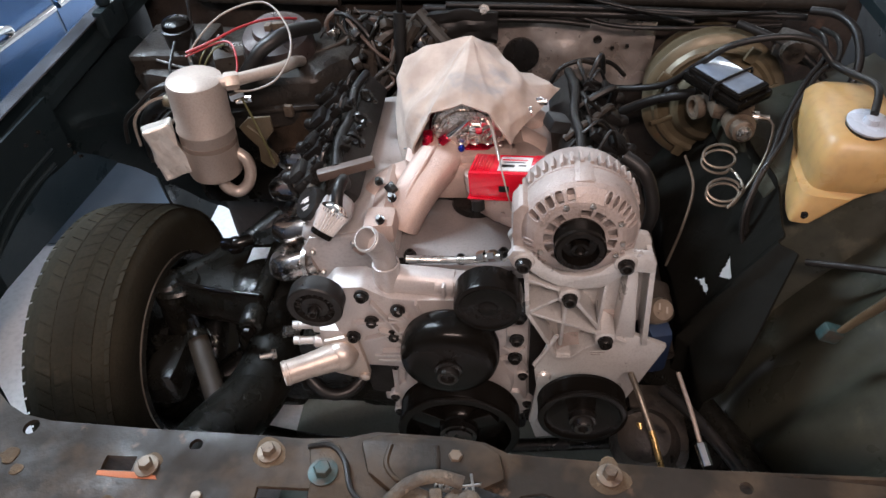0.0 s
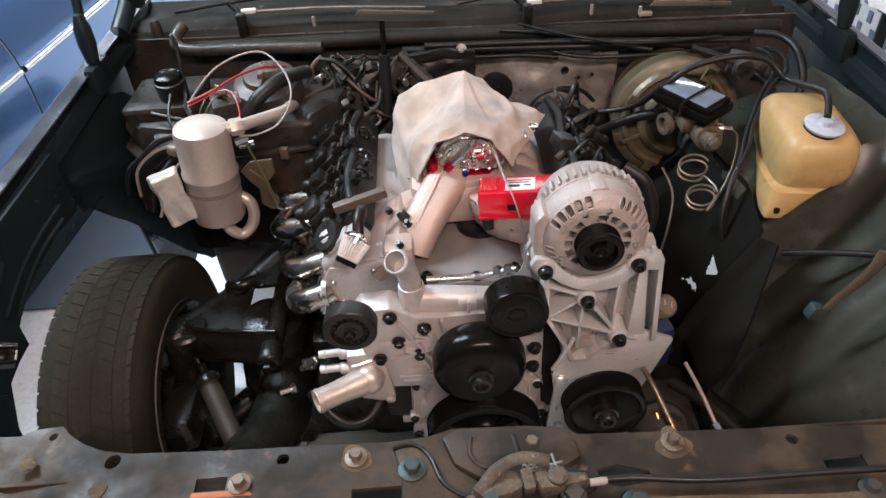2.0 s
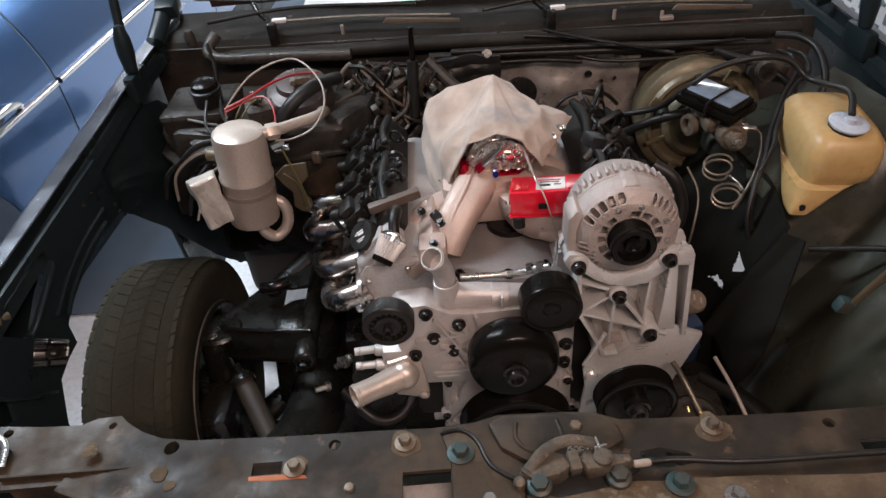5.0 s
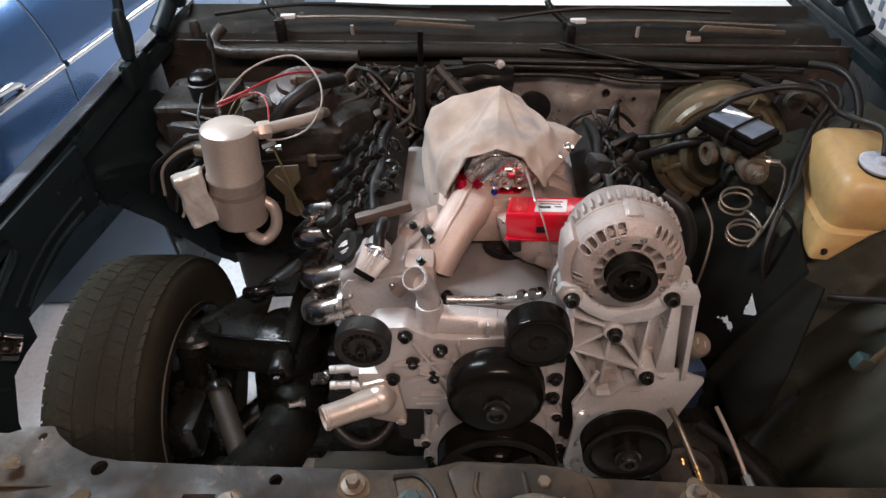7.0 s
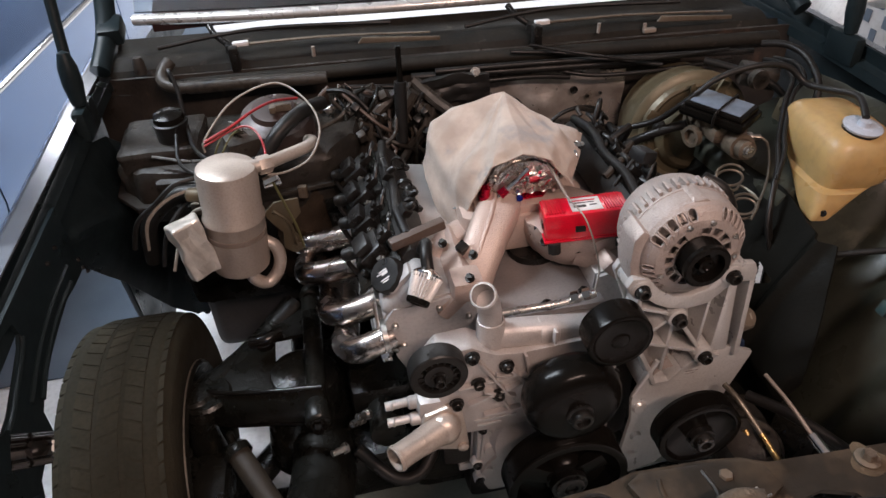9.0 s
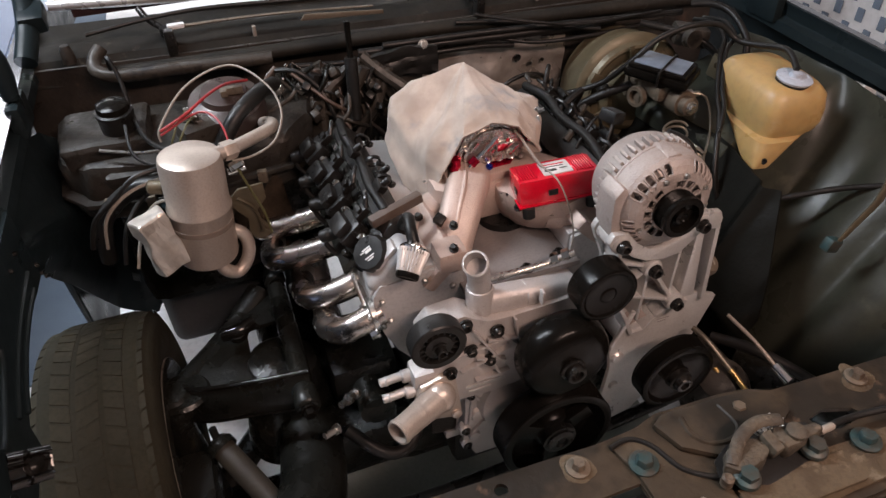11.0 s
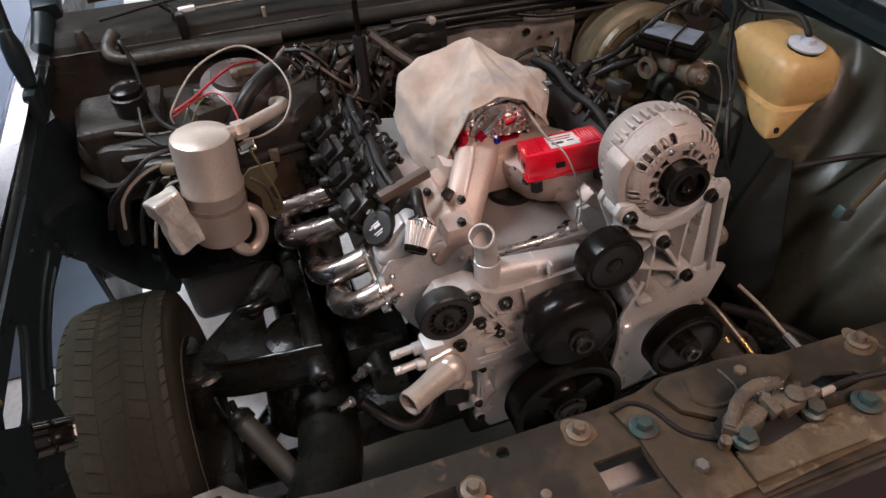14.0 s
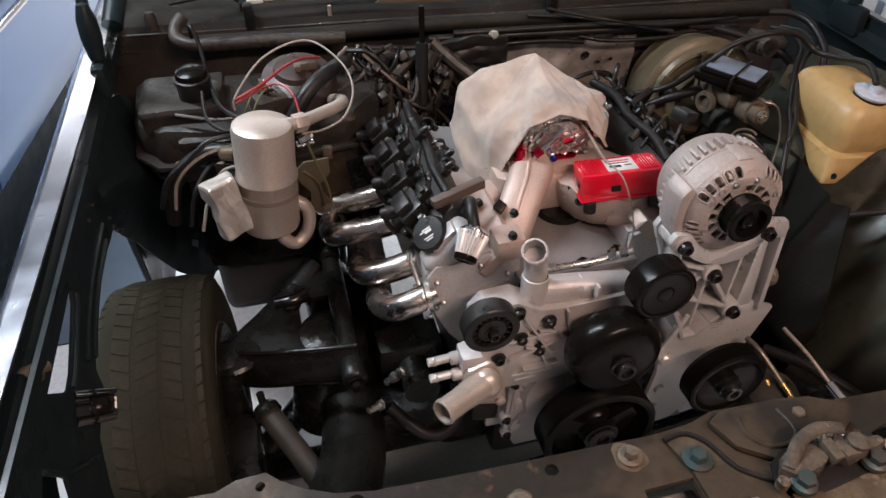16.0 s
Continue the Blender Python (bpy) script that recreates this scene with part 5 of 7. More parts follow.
CLIP_TL, CLIP_TR, CLIP_BL, CLIP_BR = (Vector(p) for p in ((-0.727, 0.296, 0.790), (-0.690, 0.312, 0.766), (-0.727, 0.262, 0.762), (-0.690, 0.278, 0.745)))


def clip_face(u, v):
    """A pressed bracket face: two bright rolls with a flat between."""
    p = CLIP_TL.lerp(CLIP_TR, u).lerp(CLIP_BL.lerp(CLIP_BR, u), v)
    roll = 0.007 * (math.exp(-((v - 0.16) / 0.09) ** 2) + math.exp(-((v - 0.84) / 0.09) ** 2)) + 0.003 * math.exp(-((v - 0.42) / 0.03) ** 2) - 0.003 * math.exp(-((u - 0.45) / 0.03) ** 2)
    return p + Vector((0.55, -0.45, 0.70)) * roll


clip_ = part("clip", sheet(clip_face, 24, 40, 0.004), ARMBLACK, brace, "glossy black pressed bracket")
clip_mid = CLIP_TL.lerp(CLIP_TR, 0.62).lerp(CLIP_BL.lerp(CLIP_BR, 0.62), 0.5)
part("bolt", hex_bolt(tuple(clip_mid), (0.55, -0.45, 0.70), 0.009, 0.006, False), GLOSSBLACK, clip_)
part("bright_edge", tube([tuple(CLIP_TR.lerp(CLIP_BR, 0.3)), tuple(CLIP_TR.lerp(CLIP_BR, 0.65))], 0.002, 6), STEEL, clip_, "bare bright edge")
solid("plug_stub", joined(lathe([(0.012, -0.01), (0.014, 0.0), (0.012, 0.012), (0.007, 0.014), (0.007, 0.03), (0, 0.03)], (-0.748, 0.262, 0.858), (0.3, 0.7, -0.3), 16)), OLIVE, "dusty tan plug stub behind the wing", "plug")
for y, z in ((0.655, 0.785), (0.66, 0.765), (0.67, 0.75), (0.56, 0.85), (0.60, 0.85)):
    solid("panel_screw", lathe([(0.004, 0), (0.003, 0.004), (0, 0.004)], (-0.726, y, z), (1, 0, 0.2), 10), BOLT, "small dark screw in the side panel", "screw", "side panel screws")


# ---- the radiator support: bolts, latch and cable ----
def pierced(outer, holes, z0, z1):
    """A flat plate with openings through it."""
    bm = bmesh.new()
    edges = []
    for loop in (outer, *holes):
        vs = [bm.verts.new((x, y, z1)) for x, y in loop]
        edges += [bm.edges.new((vs[k], vs[(k + 1) % len(vs)])) for k in range(len(vs))]
    bmesh.ops.triangle_fill(bm, use_beauty=True, use_dissolve=False, edges=edges)
    ext = bmesh.ops.extrude_face_region(bm, geom=bm.faces[:])
    for v in [g for g in ext["geom"] if isinstance(g, bmesh.types.BMVert)]:
        v.co.z = z0
    for v in bm.verts:
        f = min(1, max(0, (abs(v.co.x) - 0.40) / 0.15))
        v.co.z -= 0.012 * f * f * (3 - 2 * f)
    bmesh.ops.recalc_face_normals(bm, faces=bm.faces)
    return bm


def ring(x, y, r, n=14):
    return [(x + r * math.cos(2 * math.pi * k / n), y + r * math.sin(2 * math.pi * k / n)) for k in range(n)]


def slot(x0, y0, x1, y1):
    return [(x0, y0), (x1, y0), (x1, y1), (x0, y1)]


HOLES = [ring(-0.425, 0.030, 0.009), ring(-0.235, 0.016, 0.007), ring(-0.512, 0.076, 0.005), ring(0.31, -0.006, 0.0065), ring(-0.642, 0.078, 0.006), slot(-0.325, -0.016, -0.292, 0.000),
         slot(-0.158, -0.064, -0.106, -0.026), slot(0.33, -0.046, 0.372, -0.030), [(0.098, -0.024), (0.120, -0.020), (0.150, -0.030), (0.156, -0.042), (0.120, -0.046), (0.100, -0.040)]]
part("top_panel", pierced(NOSE, HOLES, 0.847, 0.8525), RUSTPAINT, support)
part("front_face", joined(box(1.5, 0.005, 0.11, (0.01, -0.117, 0.795), 0.001), box(1.36, 0.004, 0.05, (0.06, 0.012, 0.823), 0.001)), RUSTPAINT, support)
part("ledge", box(0.075, 0.028, 0.004, (-0.13, -0.034, 0.815), 0.001), PLATE, support, "pale bar behind the opening")
# swaged ridges and raised areas
part("raised_pad", plan_prism([(-0.115, 0.02), (-0.085, 0.022), (-0.07, 0.0), (-0.06, -0.03), (-0.03, -0.06), (-0.03, -0.105), (-0.10, -0.105), (-0.105, -0.06), (-0.105, -0.02)], 0.8515, 0.8572, 0.0035), DUSTPAINT, support)
part("raised_pad", plan_prism([(-0.062, 0.024), (-0.045, 0.033), (0.06, 0.027), (0.08, 0.016), (0.085, -0.012), (0.05, -0.03), (-0.02, -0.032), (-0.05, -0.01)], 0.8505, 0.8612, 0.006), RUSTPAINT, support)
part("seam", tube([(-0.115, 0.016, 0.857), (-0.092, 0.018, 0.858), (-0.075, 0.002, 0.858), (-0.062, -0.03, 0.858), (-0.035, -0.05, 0.858), (-0.012, -0.052, 0.858)], 0.0028, 8), RUBBER, support, "black rubber edge seal")
part("ridge", tube([(-0.03, 0.02, 0.860), (-0.032, -0.002, 0.861), (-0.018, -0.018, 0.861), (0.004, -0.02, 0.861), (0.018, -0.008, 0.861), (0.016, 0.02, 0.860)], 0.003, 8), RUSTPAINT, support)
part("rust_stain", plan_prism([(-0.327, -0.017), (-0.29, -0.017), (-0.265, -0.020), (-0.262, -0.024), (-0.30, -0.024), (-0.327, -0.022)], 0.8522, 0.8530, 0.0003), RUST, support, "orange rust along the slot")
part("diagonal_brace", joined(box(0.17, 0.020, 0.012, (-0.470, -0.034, 0.838), 0.003, (0, 0, -24)), box(0.16, 0.030, 0.004, (-0.485, -0.050, 0.822), 0.001, (0, 0, -24))), RUSTPAINT, support, "rusty folded corner brace")
part("strap", tube([(-0.675, 0.045, 0.846), (-0.665, 0.062, 0.852), (-0.645, 0.062, 0.853), (-0.630, 0.050, 0.850), (-0.625, 0.025, 0.846)], 0.006, 10, 6, 0, True, 0.5), STEEL, support, "bright bent strap end")
part("rust_patch", plan_prism([(-0.70, 0.05), (-0.665, 0.058), (-0.64, 0.05), (-0.636, 0.02), (-0.66, 0.005), (-0.70, 0.01)], 0.8405, 0.8418, 0.0005), RUST, support, "orange rusted corner")
for x, y, r in ((-0.155, 0.010, 0.020), (-0.277, -0.008, 0.018), (0.184, 0.0, 0.024), (0.035, 0.010, 0.016), (-0.52, 0.035, 0.012), (-0.43, -0.005, 0.013), (-0.415, -0.02, 0.008), (-0.30, -0.055, 0.014), (0.0, 0.012, 0.012)):
    part("dust_stain", plan_prism([(x + r * (0.8 + 0.4 * noise.noise(Vector((x * 40 + math.cos(k * math.pi / 12), y * 40, math.sin(k * math.pi / 12))))) * math.cos(k * math.pi / 12), y + r * (0.8 + 0.4 * noise.noise(Vector((x * 40 + math.cos(k * math.pi / 12), y * 40, math.sin(k * math.pi / 12))))) * math.sin(k * math.pi / 12)) for k in range(24)], 0.8520, 0.8529, 0.0003), DUST, support, "dried dust ring")
part("front_ledge", joined(sheet(lambda u, v: (-0.03 + 0.77 * u, -0.066 - 0.046 * v + 0.006 * math.sin(9 * u), 0.8545 + 0.003 * noise.noise(Vector((u * 30, v * 3, 4)))), 60, 6, 0.003)), DUST, support, "dusty tan front ledge")


def support_bolt(x, y, mat, r=0.0072, z=0.8535, name="bolt", label=""):
    b = part(name, joined(lathe([(r * 1.7, 0), (r * 1.7, 0.002), (r * 1.2, 0.003), (0, 0.003)], (x, y, z), (0, 0, 1), 20), lathe([(r, 0.002), (r, 0.009), (r * 0.85, 0.0105), (0, 0.0105)], (x, y, z), (0.05, 0.02, 1), 6)), mat, support, label)
    return b


for x, y, mt in ((-0.155, 0.010, DIRTZINC), (-0.277, -0.011, DIRTZINC), (0.184, 0.0, DIRTZINC), (0.035, 0.010, DIRTZINC), (-0.068, -0.070, STEEL), (0.36, -0.07, TEALBOLT), (0.18, -0.085, STEEL)):
    support_bolt(x, y, mt, label="dusty hex bolt")
for x, y in ((-0.094, -0.011), (0.128, -0.068)):
    support_bolt(x, y, TEALBOLT, 0.0088, 0.857, label="teal plated bolt")
part("screw", lathe([(0.006, 0), (0.005, 0.003), (0, 0.004)], (-0.215, -0.04, 0.8527), (0, 0, 1), 12), DIRTZINC, support)

latch = thing("hood_latch", (0.02, -0.045, 0.86), "grimy plated hood latch bolted to the radiator support", "hood latch")
def lumpy(bm, cuts, scale, amount):
    """A crusted casting: a shape made finer and uneven."""
    bmesh.ops.subdivide_edges(bm, edges=bm.edges[:], cuts=cuts, use_grid_fill=True)
    for v in bm.verts:
        v.co += Vector((noise.noise(v.co * scale), noise.noise(v.co * scale + Vector((7, 0, 0))), noise.noise(v.co * scale + Vector((0, 7, 0))))) * amount
    return bm


# black slab stands in for the shade of the cavity under the jaws
part("cavity_shade", plan_prism([(-0.038, -0.055), (-0.03, -0.035), (-0.005, -0.022), (0.03, -0.026), (0.055, -0.02), (0.085, -0.03), (0.092, -0.05), (0.06, -0.068), (0.03, -0.072), (0.0, -0.076)], 0.8575, 0.8615, 0.0018), RUBBER, latch, "black slab for the shaded cavity under the latch")
part("left_jaw", lumpy(plan_prism([(-0.034, -0.050), (-0.022, -0.036), (0.0, -0.030), (0.016, -0.036), (0.020, -0.050), (0.006, -0.060), (-0.024, -0.060)], 0.860, 0.878, 0.005), 1, 90, 0.0022), LATCHDIRT, latch)
part("right_jaw", lumpy(plan_prism([(0.026, -0.044), (0.036, -0.032), (0.052, -0.034), (0.066, -0.040), (0.082, -0.040), (0.084, -0.052), (0.060, -0.056), (0.034, -0.058)], 0.860, 0.880, 0.005), 1, 90, 0.0022), LATCHDIRT, latch)
part("top_lever", joined(tube([(-0.026, -0.052, 0.876), (-0.006, -0.034, 0.884), (0.020, -0.026, 0.887), (0.046, -0.030, 0.884)], 0.0065, 10, 6, 0, True, 0.5), box(0.012, 0.022, 0.018, (0.022, -0.046, 0.876), 0.003, (10, 0, 8)), lathe([(0.010, 0), (0.010, 0.006), (0.006, 0.008), (0, 0.008)], (0.052, -0.046, 0.878), (0, 0, 1), 20)), LATCHDIRT, latch, "dusty catch lever")
part("stop_pin", lathe([(0.006, 0), (0.006, 0.010), (0.004, 0.012), (0, 0.012)], (-0.036, -0.060, 0.862), (0, 0, 1), 16), DIRTZINC, latch)
part("spring", tube([(0.02 + 0.004 * math.cos(k * 1.2) + k * 0.0012, -0.03 + 0.004 * math.sin(k * 1.2), 0.874) for k in range(22)], 0.0012, 6, 2), STEEL, latch)
part("wire_cross", joined(tube([(0.028, -0.028, 0.868), (0.062, -0.022, 0.868)], 0.0014, 6), tube([(0.056, -0.036, 0.868), (0.052, -0.012, 0.868)], 0.0014, 6)), STEEL, latch, "thin bent spring wire")
for x, y in ((-0.016, -0.063), (0.066, -0.060)):
    part("bolt", joined(lathe([(0.014, 0), (0.013, 0.004), (0.010, 0.006), (0, 0.006)], (x, y, 0.865), (0, -0.1, 1), 20), lathe([(0.010, 0.004), (0.009, 0.012), (0, 0.013)], (x, y, 0.865), (0, -0.1, 1), 6)), TEALBOLT, latch, "large teal bolt")
part("backing", lumpy(box(0.125, 0.034, 0.006, (0.032, -0.086, 0.858), 0.002), 2, 60, 0.0025), DUST, latch, "caked tan dust under the latch")
release = thing("release_cable", (0.2, -0.045, 0.86), "black hood release cable with a white end clip", "cable")
part("cable", tube([(0.09, -0.047, 0.868), (0.13, -0.045, 0.866), (0.2, -0.052, 0.864), (0.3, -0.052, 0.862), (0.5, -0.05, 0.858), (0.75, -0.03, 0.86)], 0.0035, 10), RUBBER, release)
part("end_clip", lathe([(0.004, 0), (0.004, 0.016), (0.003, 0.018), (0, 0.018)], (0.084, -0.048, 0.868), (1, 0.05, 0), 14), WIREGREY, release, "dirty white plastic clip")
solid("nose_panel", sheet(lambda u, v: (-0.8 + 1.6 * u, -0.125 - 0.22 * v, 0.84 - 0.02 * v - 0.09 * v * v), 16, 8, 0.004), material("dark_maroon_paint", (0.012, 0.004, 0.005), 0.08, 0.0, (0.010, 0.003, 0.004), 3, 60, 0, coat=0.9, rough_var=0.03), "dark maroon glossy nose panel", "nose panel", kind="structure")

# ---- carburettor, cloth and red box ----
carb = thing("carburettor", (0.015, 0.69, 0.803), "chromed four-barrel carburettor with red gaskets", "carburettor")
part("gasket", plan_prism([(-0.050, 0.611), (0.050, 0.611), (0.062, 0.625), (0.080, 0.762), (-0.062, 0.762)], 0.804, 0.8075, 0.001), ANODRED, carb, "red metal gasket plate")
part("main_body", joined(box(0.11, 0.10, 0.05, (0.014, 0.70, 0.838), 0.008), lathe([(0.048, 0), (0.046, 0.010), (0.042, 0.012), (0.040, 0.010), (0.038, -0.01)], (0.020, 0.715, 0.858), (0, 0, 1), 40)), CHROME, carb)
bowl = part("float_bowl", joined(prism([(-0.042, 0.811), (0.080, 0.811), (0.084, 0.838), (0.070, 0.866), (0.042, 0.884), (-0.004, 0.884), (-0.032, 0.868), (-0.047, 0.838)], 0.622, 0.662, 0.009),
                                 prism([(-0.034, 0.814), (0.072, 0.814), (0.074, 0.836), (0.060, 0.862), (0.036, 0.876), (0.000, 0.876), (-0.024, 0.862), (-0.038, 0.836)], 0.614, 0.626, 0.004)), POLISHED, carb, "polished front float bowl")
part("centre_boss", joined(box(0.022, 0.012, 0.017, (0.030, 0.611, 0.846), 0.003), box(0.007, 0.010, 0.012, (0.019, 0.611, 0.858), 0.002, (0, -18, 0)), box(0.007, 0.010, 0.012, (0.041, 0.611, 0.858), 0.002, (0, 18, 0))), CHROME, bowl)
for a, b in (((0.008, 0.838), (0.019, 0.842)), ((0.041, 0.842), (0.054, 0.850)), ((0.050, 0.828), (0.062, 0.842)), ((-0.014, 0.862), (-0.026, 0.846))):
    part("casting_rib", rib(a, b, 0.612, 0.007, 0.0042), CHROME, bowl)
part("feed_tube", tube([(-0.018, 0.606, 0.832), (0.004, 0.604, 0.852), (0.020, 0.606, 0.867)], 0.0052, 14, 5), CHROME, carb, "thick bright feed tube")
part("tube_nut", lathe([(0.0085, -0.007), (0.0085, 0.007), (0, 0.007)], (-0.022, 0.606, 0.829), (0.75, 0, 0.65), 6), ANODRED, carb, "red anodised tube nut")
part("tube_elbow", tube([(-0.025, 0.606, 0.826), (-0.030, 0.607, 0.818), (-0.026, 0.608, 0.812)], 0.0045, 10, 5), CHROME, carb)
for x, z, r in ((0.006, 0.824, 0.0085), (0.028, 0.825, 0.0105), (0.050, 0.823, 0.0085)):
    part("sight_cup", lathe([(r, -0.004), (r, 0.003), (r * 0.85, 0.005), (r * 0.6, 0.003), (0, 0.003)], (x, 0.614, z), F, 22), POLISHED, bowl)
for x, z in ((-0.036, 0.815), (0.070, 0.815), (-0.034, 0.852), (0.066, 0.852)):
    part("bowl_screw", lathe([(0.005, 0), (0.005, 0.005), (0.003, 0.0055), (0, 0.003)], (x, 0.617, z), F, 6), STEEL, bowl)
part("sight_plug", lathe([(0.0055, 0), (0.006, 0.004), (0.004, 0.008), (0, 0.009)], (0.006, 0.606, 0.813), (0, -1, 0.2), 16), BLUEANOD, carb, "blue anodised plug")
part("fuel_fitting", lathe([(0.0115, -0.010), (0.0115, 0.002), (0.0085, 0.004), (0.0085, 0.02), (0, 0.02)], (-0.050, 0.618, 0.815), (0, 0, 1), 20), ANODRED, carb, "red anodised fuel fitting")
part("fitting_nut", lathe([(0.0118, -0.012), (0.0118, 0.002), (0, 0.002)], (-0.050, 0.618, 0.804), (0, 0, 1), 20), CHROME, carb)
part("rod_end", joined(*[lathe([(r, -0.003), (r, 0.003), (r * 0.5, 0.004), (0, 0.004)], (x, 0.690, 0.848), (1, 0.1, 0), 18) for x, r in ((0.122, 0.010), (0.130, 0.0075), (0.137, 0.009), (0.145, 0.006))]), CHROME, carb, "stacked bright washers of the linkage")
part("throttle_lever", joined(box(0.006, 0.05, 0.03, (0.086, 0.65, 0.84), 0.002), lathe([(0.010, -0.01), (0.010, 0.010), (0, 0.010)], (0.112, 0.655, 0.85), (1, 0, 0), 16), lathe([(0.006, 0), (0.006, 0.014), (0, 0.014)], (0.09, 0.635, 0.83), (1, 0, 0), 12)), CHROME, carb, "chrome throttle linkage")

# hem and shoulder of the cloth, going round from the front
HEM = [(0.009, 0.602, 0.899), (0.052, 0.594, 0.886), (0.086, 0.577, 0.840), (0.110, 0.625, 0.846), (0.180, 0.764, 0.834), (0.140, 0.800, 0.83), (0.08, 0.82, 0.82), (0.0, 0.845, 0.81), (-0.07, 0.845, 0.80), (-0.112, 0.82, 0.80), (-0.130, 0.790, 0.800), (-0.116, 0.690, 0.726), (-0.100, 0.643, 0.728), (-0.080, 0.618, 0.800), (-0.046, 0.602, 0.882)]
SHOULDER = [(0.010, 0.632, 0.909), (0.050, 0.628, 0.902), (0.082, 0.620, 0.880), (0.094, 0.652, 0.882), (0.098, 0.702, 0.885), (0.088, 0.765, 0.888), (0.06, 0.80, 0.892), (0.0, 0.815, 0.897), (-0.06, 0.815, 0.894), (-0.106, 0.790, 0.888), (-0.116, 0.760, 0.868), (-0.110, 0.705, 0.838), (-0.092, 0.655, 0.838), (-0.068, 0.638, 0.868), (-0.034, 0.620, 0.896)]


def cloth(u, v):
    """From the peak over the shoulder to the hem, with soft folds that fall from the corners."""
    n = len(HEM)
    k = u * n
    i, f = int(k) % n, k - int(k)
    f = 0.5 * f + 0.5 * f * f * (3 - 2 * f)
    hem = Vector(HEM[i]).lerp(Vector(HEM[(i + 1) % n]), f)
    sh = Vector(SHOULDER[i]).lerp(Vector(SHOULDER[(i + 1) % n]), f)
    apex = Vector((0.019, 0.757, 0.938))
    p = Vector()
    for d in (-0.075, -0.05, -0.025, 0.0, 0.025, 0.05, 0.075):
        q = min(1, max(0, v + d * min(1, 6 * v) * min(1, 5 * (1 - v))))
        p += (apex.lerp(sh, q * 2) if q < 0.5 else sh.lerp(hem, q * 2 - 1)) / 7
    drape = noise.noise(Vector((p.x * 17 + p.z * 11, p.y * 8 - p.x * 4, p.z * 5)))
    crease = 0.5 - abs(noise.noise(Vector((p.x * 13 - p.z * 15, p.y * 10, 3.7))))
    body = math.sin(math.pi * min(1, 1.15 * v))
    folds = sum(h * math.exp(-(((k - c + 7.5) % n - 7.5) / wide) ** 2) for c, wide, h in ((9.0, 0.5, 0.004), (10.9, 0.9, -0.004), (12.5, 0.8, 0.004), (13.4, 0.6, -0.006), (14.6, 0.8, 0.004), (1.6, 0.9, -0.003), (4.9, 0.6, -0.004)))
    rumple = noise.noise(Vector((p.x * 34 + p.z * 16, p.y * 20, p.z * 22 + 9)))
    w = folds * body + 0.008 * drape * min(1, 2 * v) + 0.015 * (crease - 0.34) * min(1, 2.5 * v) + 0.0042 * rumple * min(1, 2 * v) + 0.0016 * noise.noise(p * 48 + Vector((3, 1, 2)))
    return p + Vector((p.x - 0.01, p.y - 0.72, 0.10)).normalized() * w


solid("shop_cloth", sheet(cloth, 112, 26, 0.003), CLOTH, "off-white stained shop cloth draped over the carburettor", "cloth")

RB = Matrix.Translation((0.0945, 0.535, 0.8060)) @ Euler((radians(-8), radians(-4), radians(-9))).to_matrix().to_4x4()
redbox = thing("ignition_box", (0.085, 0.527, 0.785), "bright red ignition box with a silver label on the intake", "ignition box")


def rb(sx, sy, sz, at, bevel=0.0):
    return moved(box(sx, sy, sz, at, bevel), RB)


part("case", rb(0.138, 0.066, 0.046, (0, 0, 0), 0.0055), RED, redbox)
part("flange", rb(0.142, 0.070, 0.004, (0, 0, -0.023), 0.001), RED, redbox)
part("label_plate", rb(0.050, 0.046, 0.0012, (0.002, -0.002, 0.0236), 0.0004), LABEL, redbox, "silver label with dark marks")
part("label_mark", rb(0.020, 0.007, 0.0008, (-0.008, -0.010, 0.0246), 0.0002), BOLT, redbox, "dark printed bar")
part("label_mark", rb(0.012, 0.003, 0.0008, (0.014, -0.008, 0.0246), 0.0002), BOLT, redbox, "dark printed bar")
part("label_mark", rb(0.034, 0.002, 0.0008, (0.0, 0.002, 0.0246), 0.0002), BOLT, redbox, "dark printed bar")
part("label_mark", rb(0.040, 0.003, 0.0008, (0.0, 0.010, 0.0246), 0.0002), RED, redbox, "red printed bar")
for k in range(7):
    part("cooling_rib", rb(0.0022, 0.054, 0.004, (-0.063 + 0.0044 * k, 0, 0.0238), 0.0008), RED, redbox)
    part("cooling_rib", rb(0.0022, 0.054, 0.004, (0.033 + 0.0044 * k, 0, 0.0238), 0.0008), RED, redbox)
part("socket", rb(0.016, 0.004, 0.010, (-0.012, -0.0335, -0.004), 0.001), BOLT, redbox, "dark screw slot")
part("socket", rb(0.004, 0.016, 0.011, (-0.0690, -0.012, 0.0), 0.001), BOLT, redbox, "dark socket")
for x, y in ((-0.055, -0.02), (0.055, -0.02), (0.0, 0.02)):
    part("rubber_foot", moved(lathe([(0.0105, -0.043), (0.0105, -0.024), (0, -0.024)], (x, y - 0.012, 0), (0, 0, 1), 16), RB), RUBBER, redbox)
solid("clear_tube", tube([(0.052, 0.605, 0.872), (0.058, 0.585, 0.862), (0.066, 0.555, 0.845), (0.070, 0.535, 0.838)], 0.0026, 10), material("cloudy_clear_tube", (0.30, 0.26, 0.23), 0.15, 0.0, (0.22, 0.18, 0.16), 30, 100), "cloudy clear tube hanging out of the cloth", "tube")
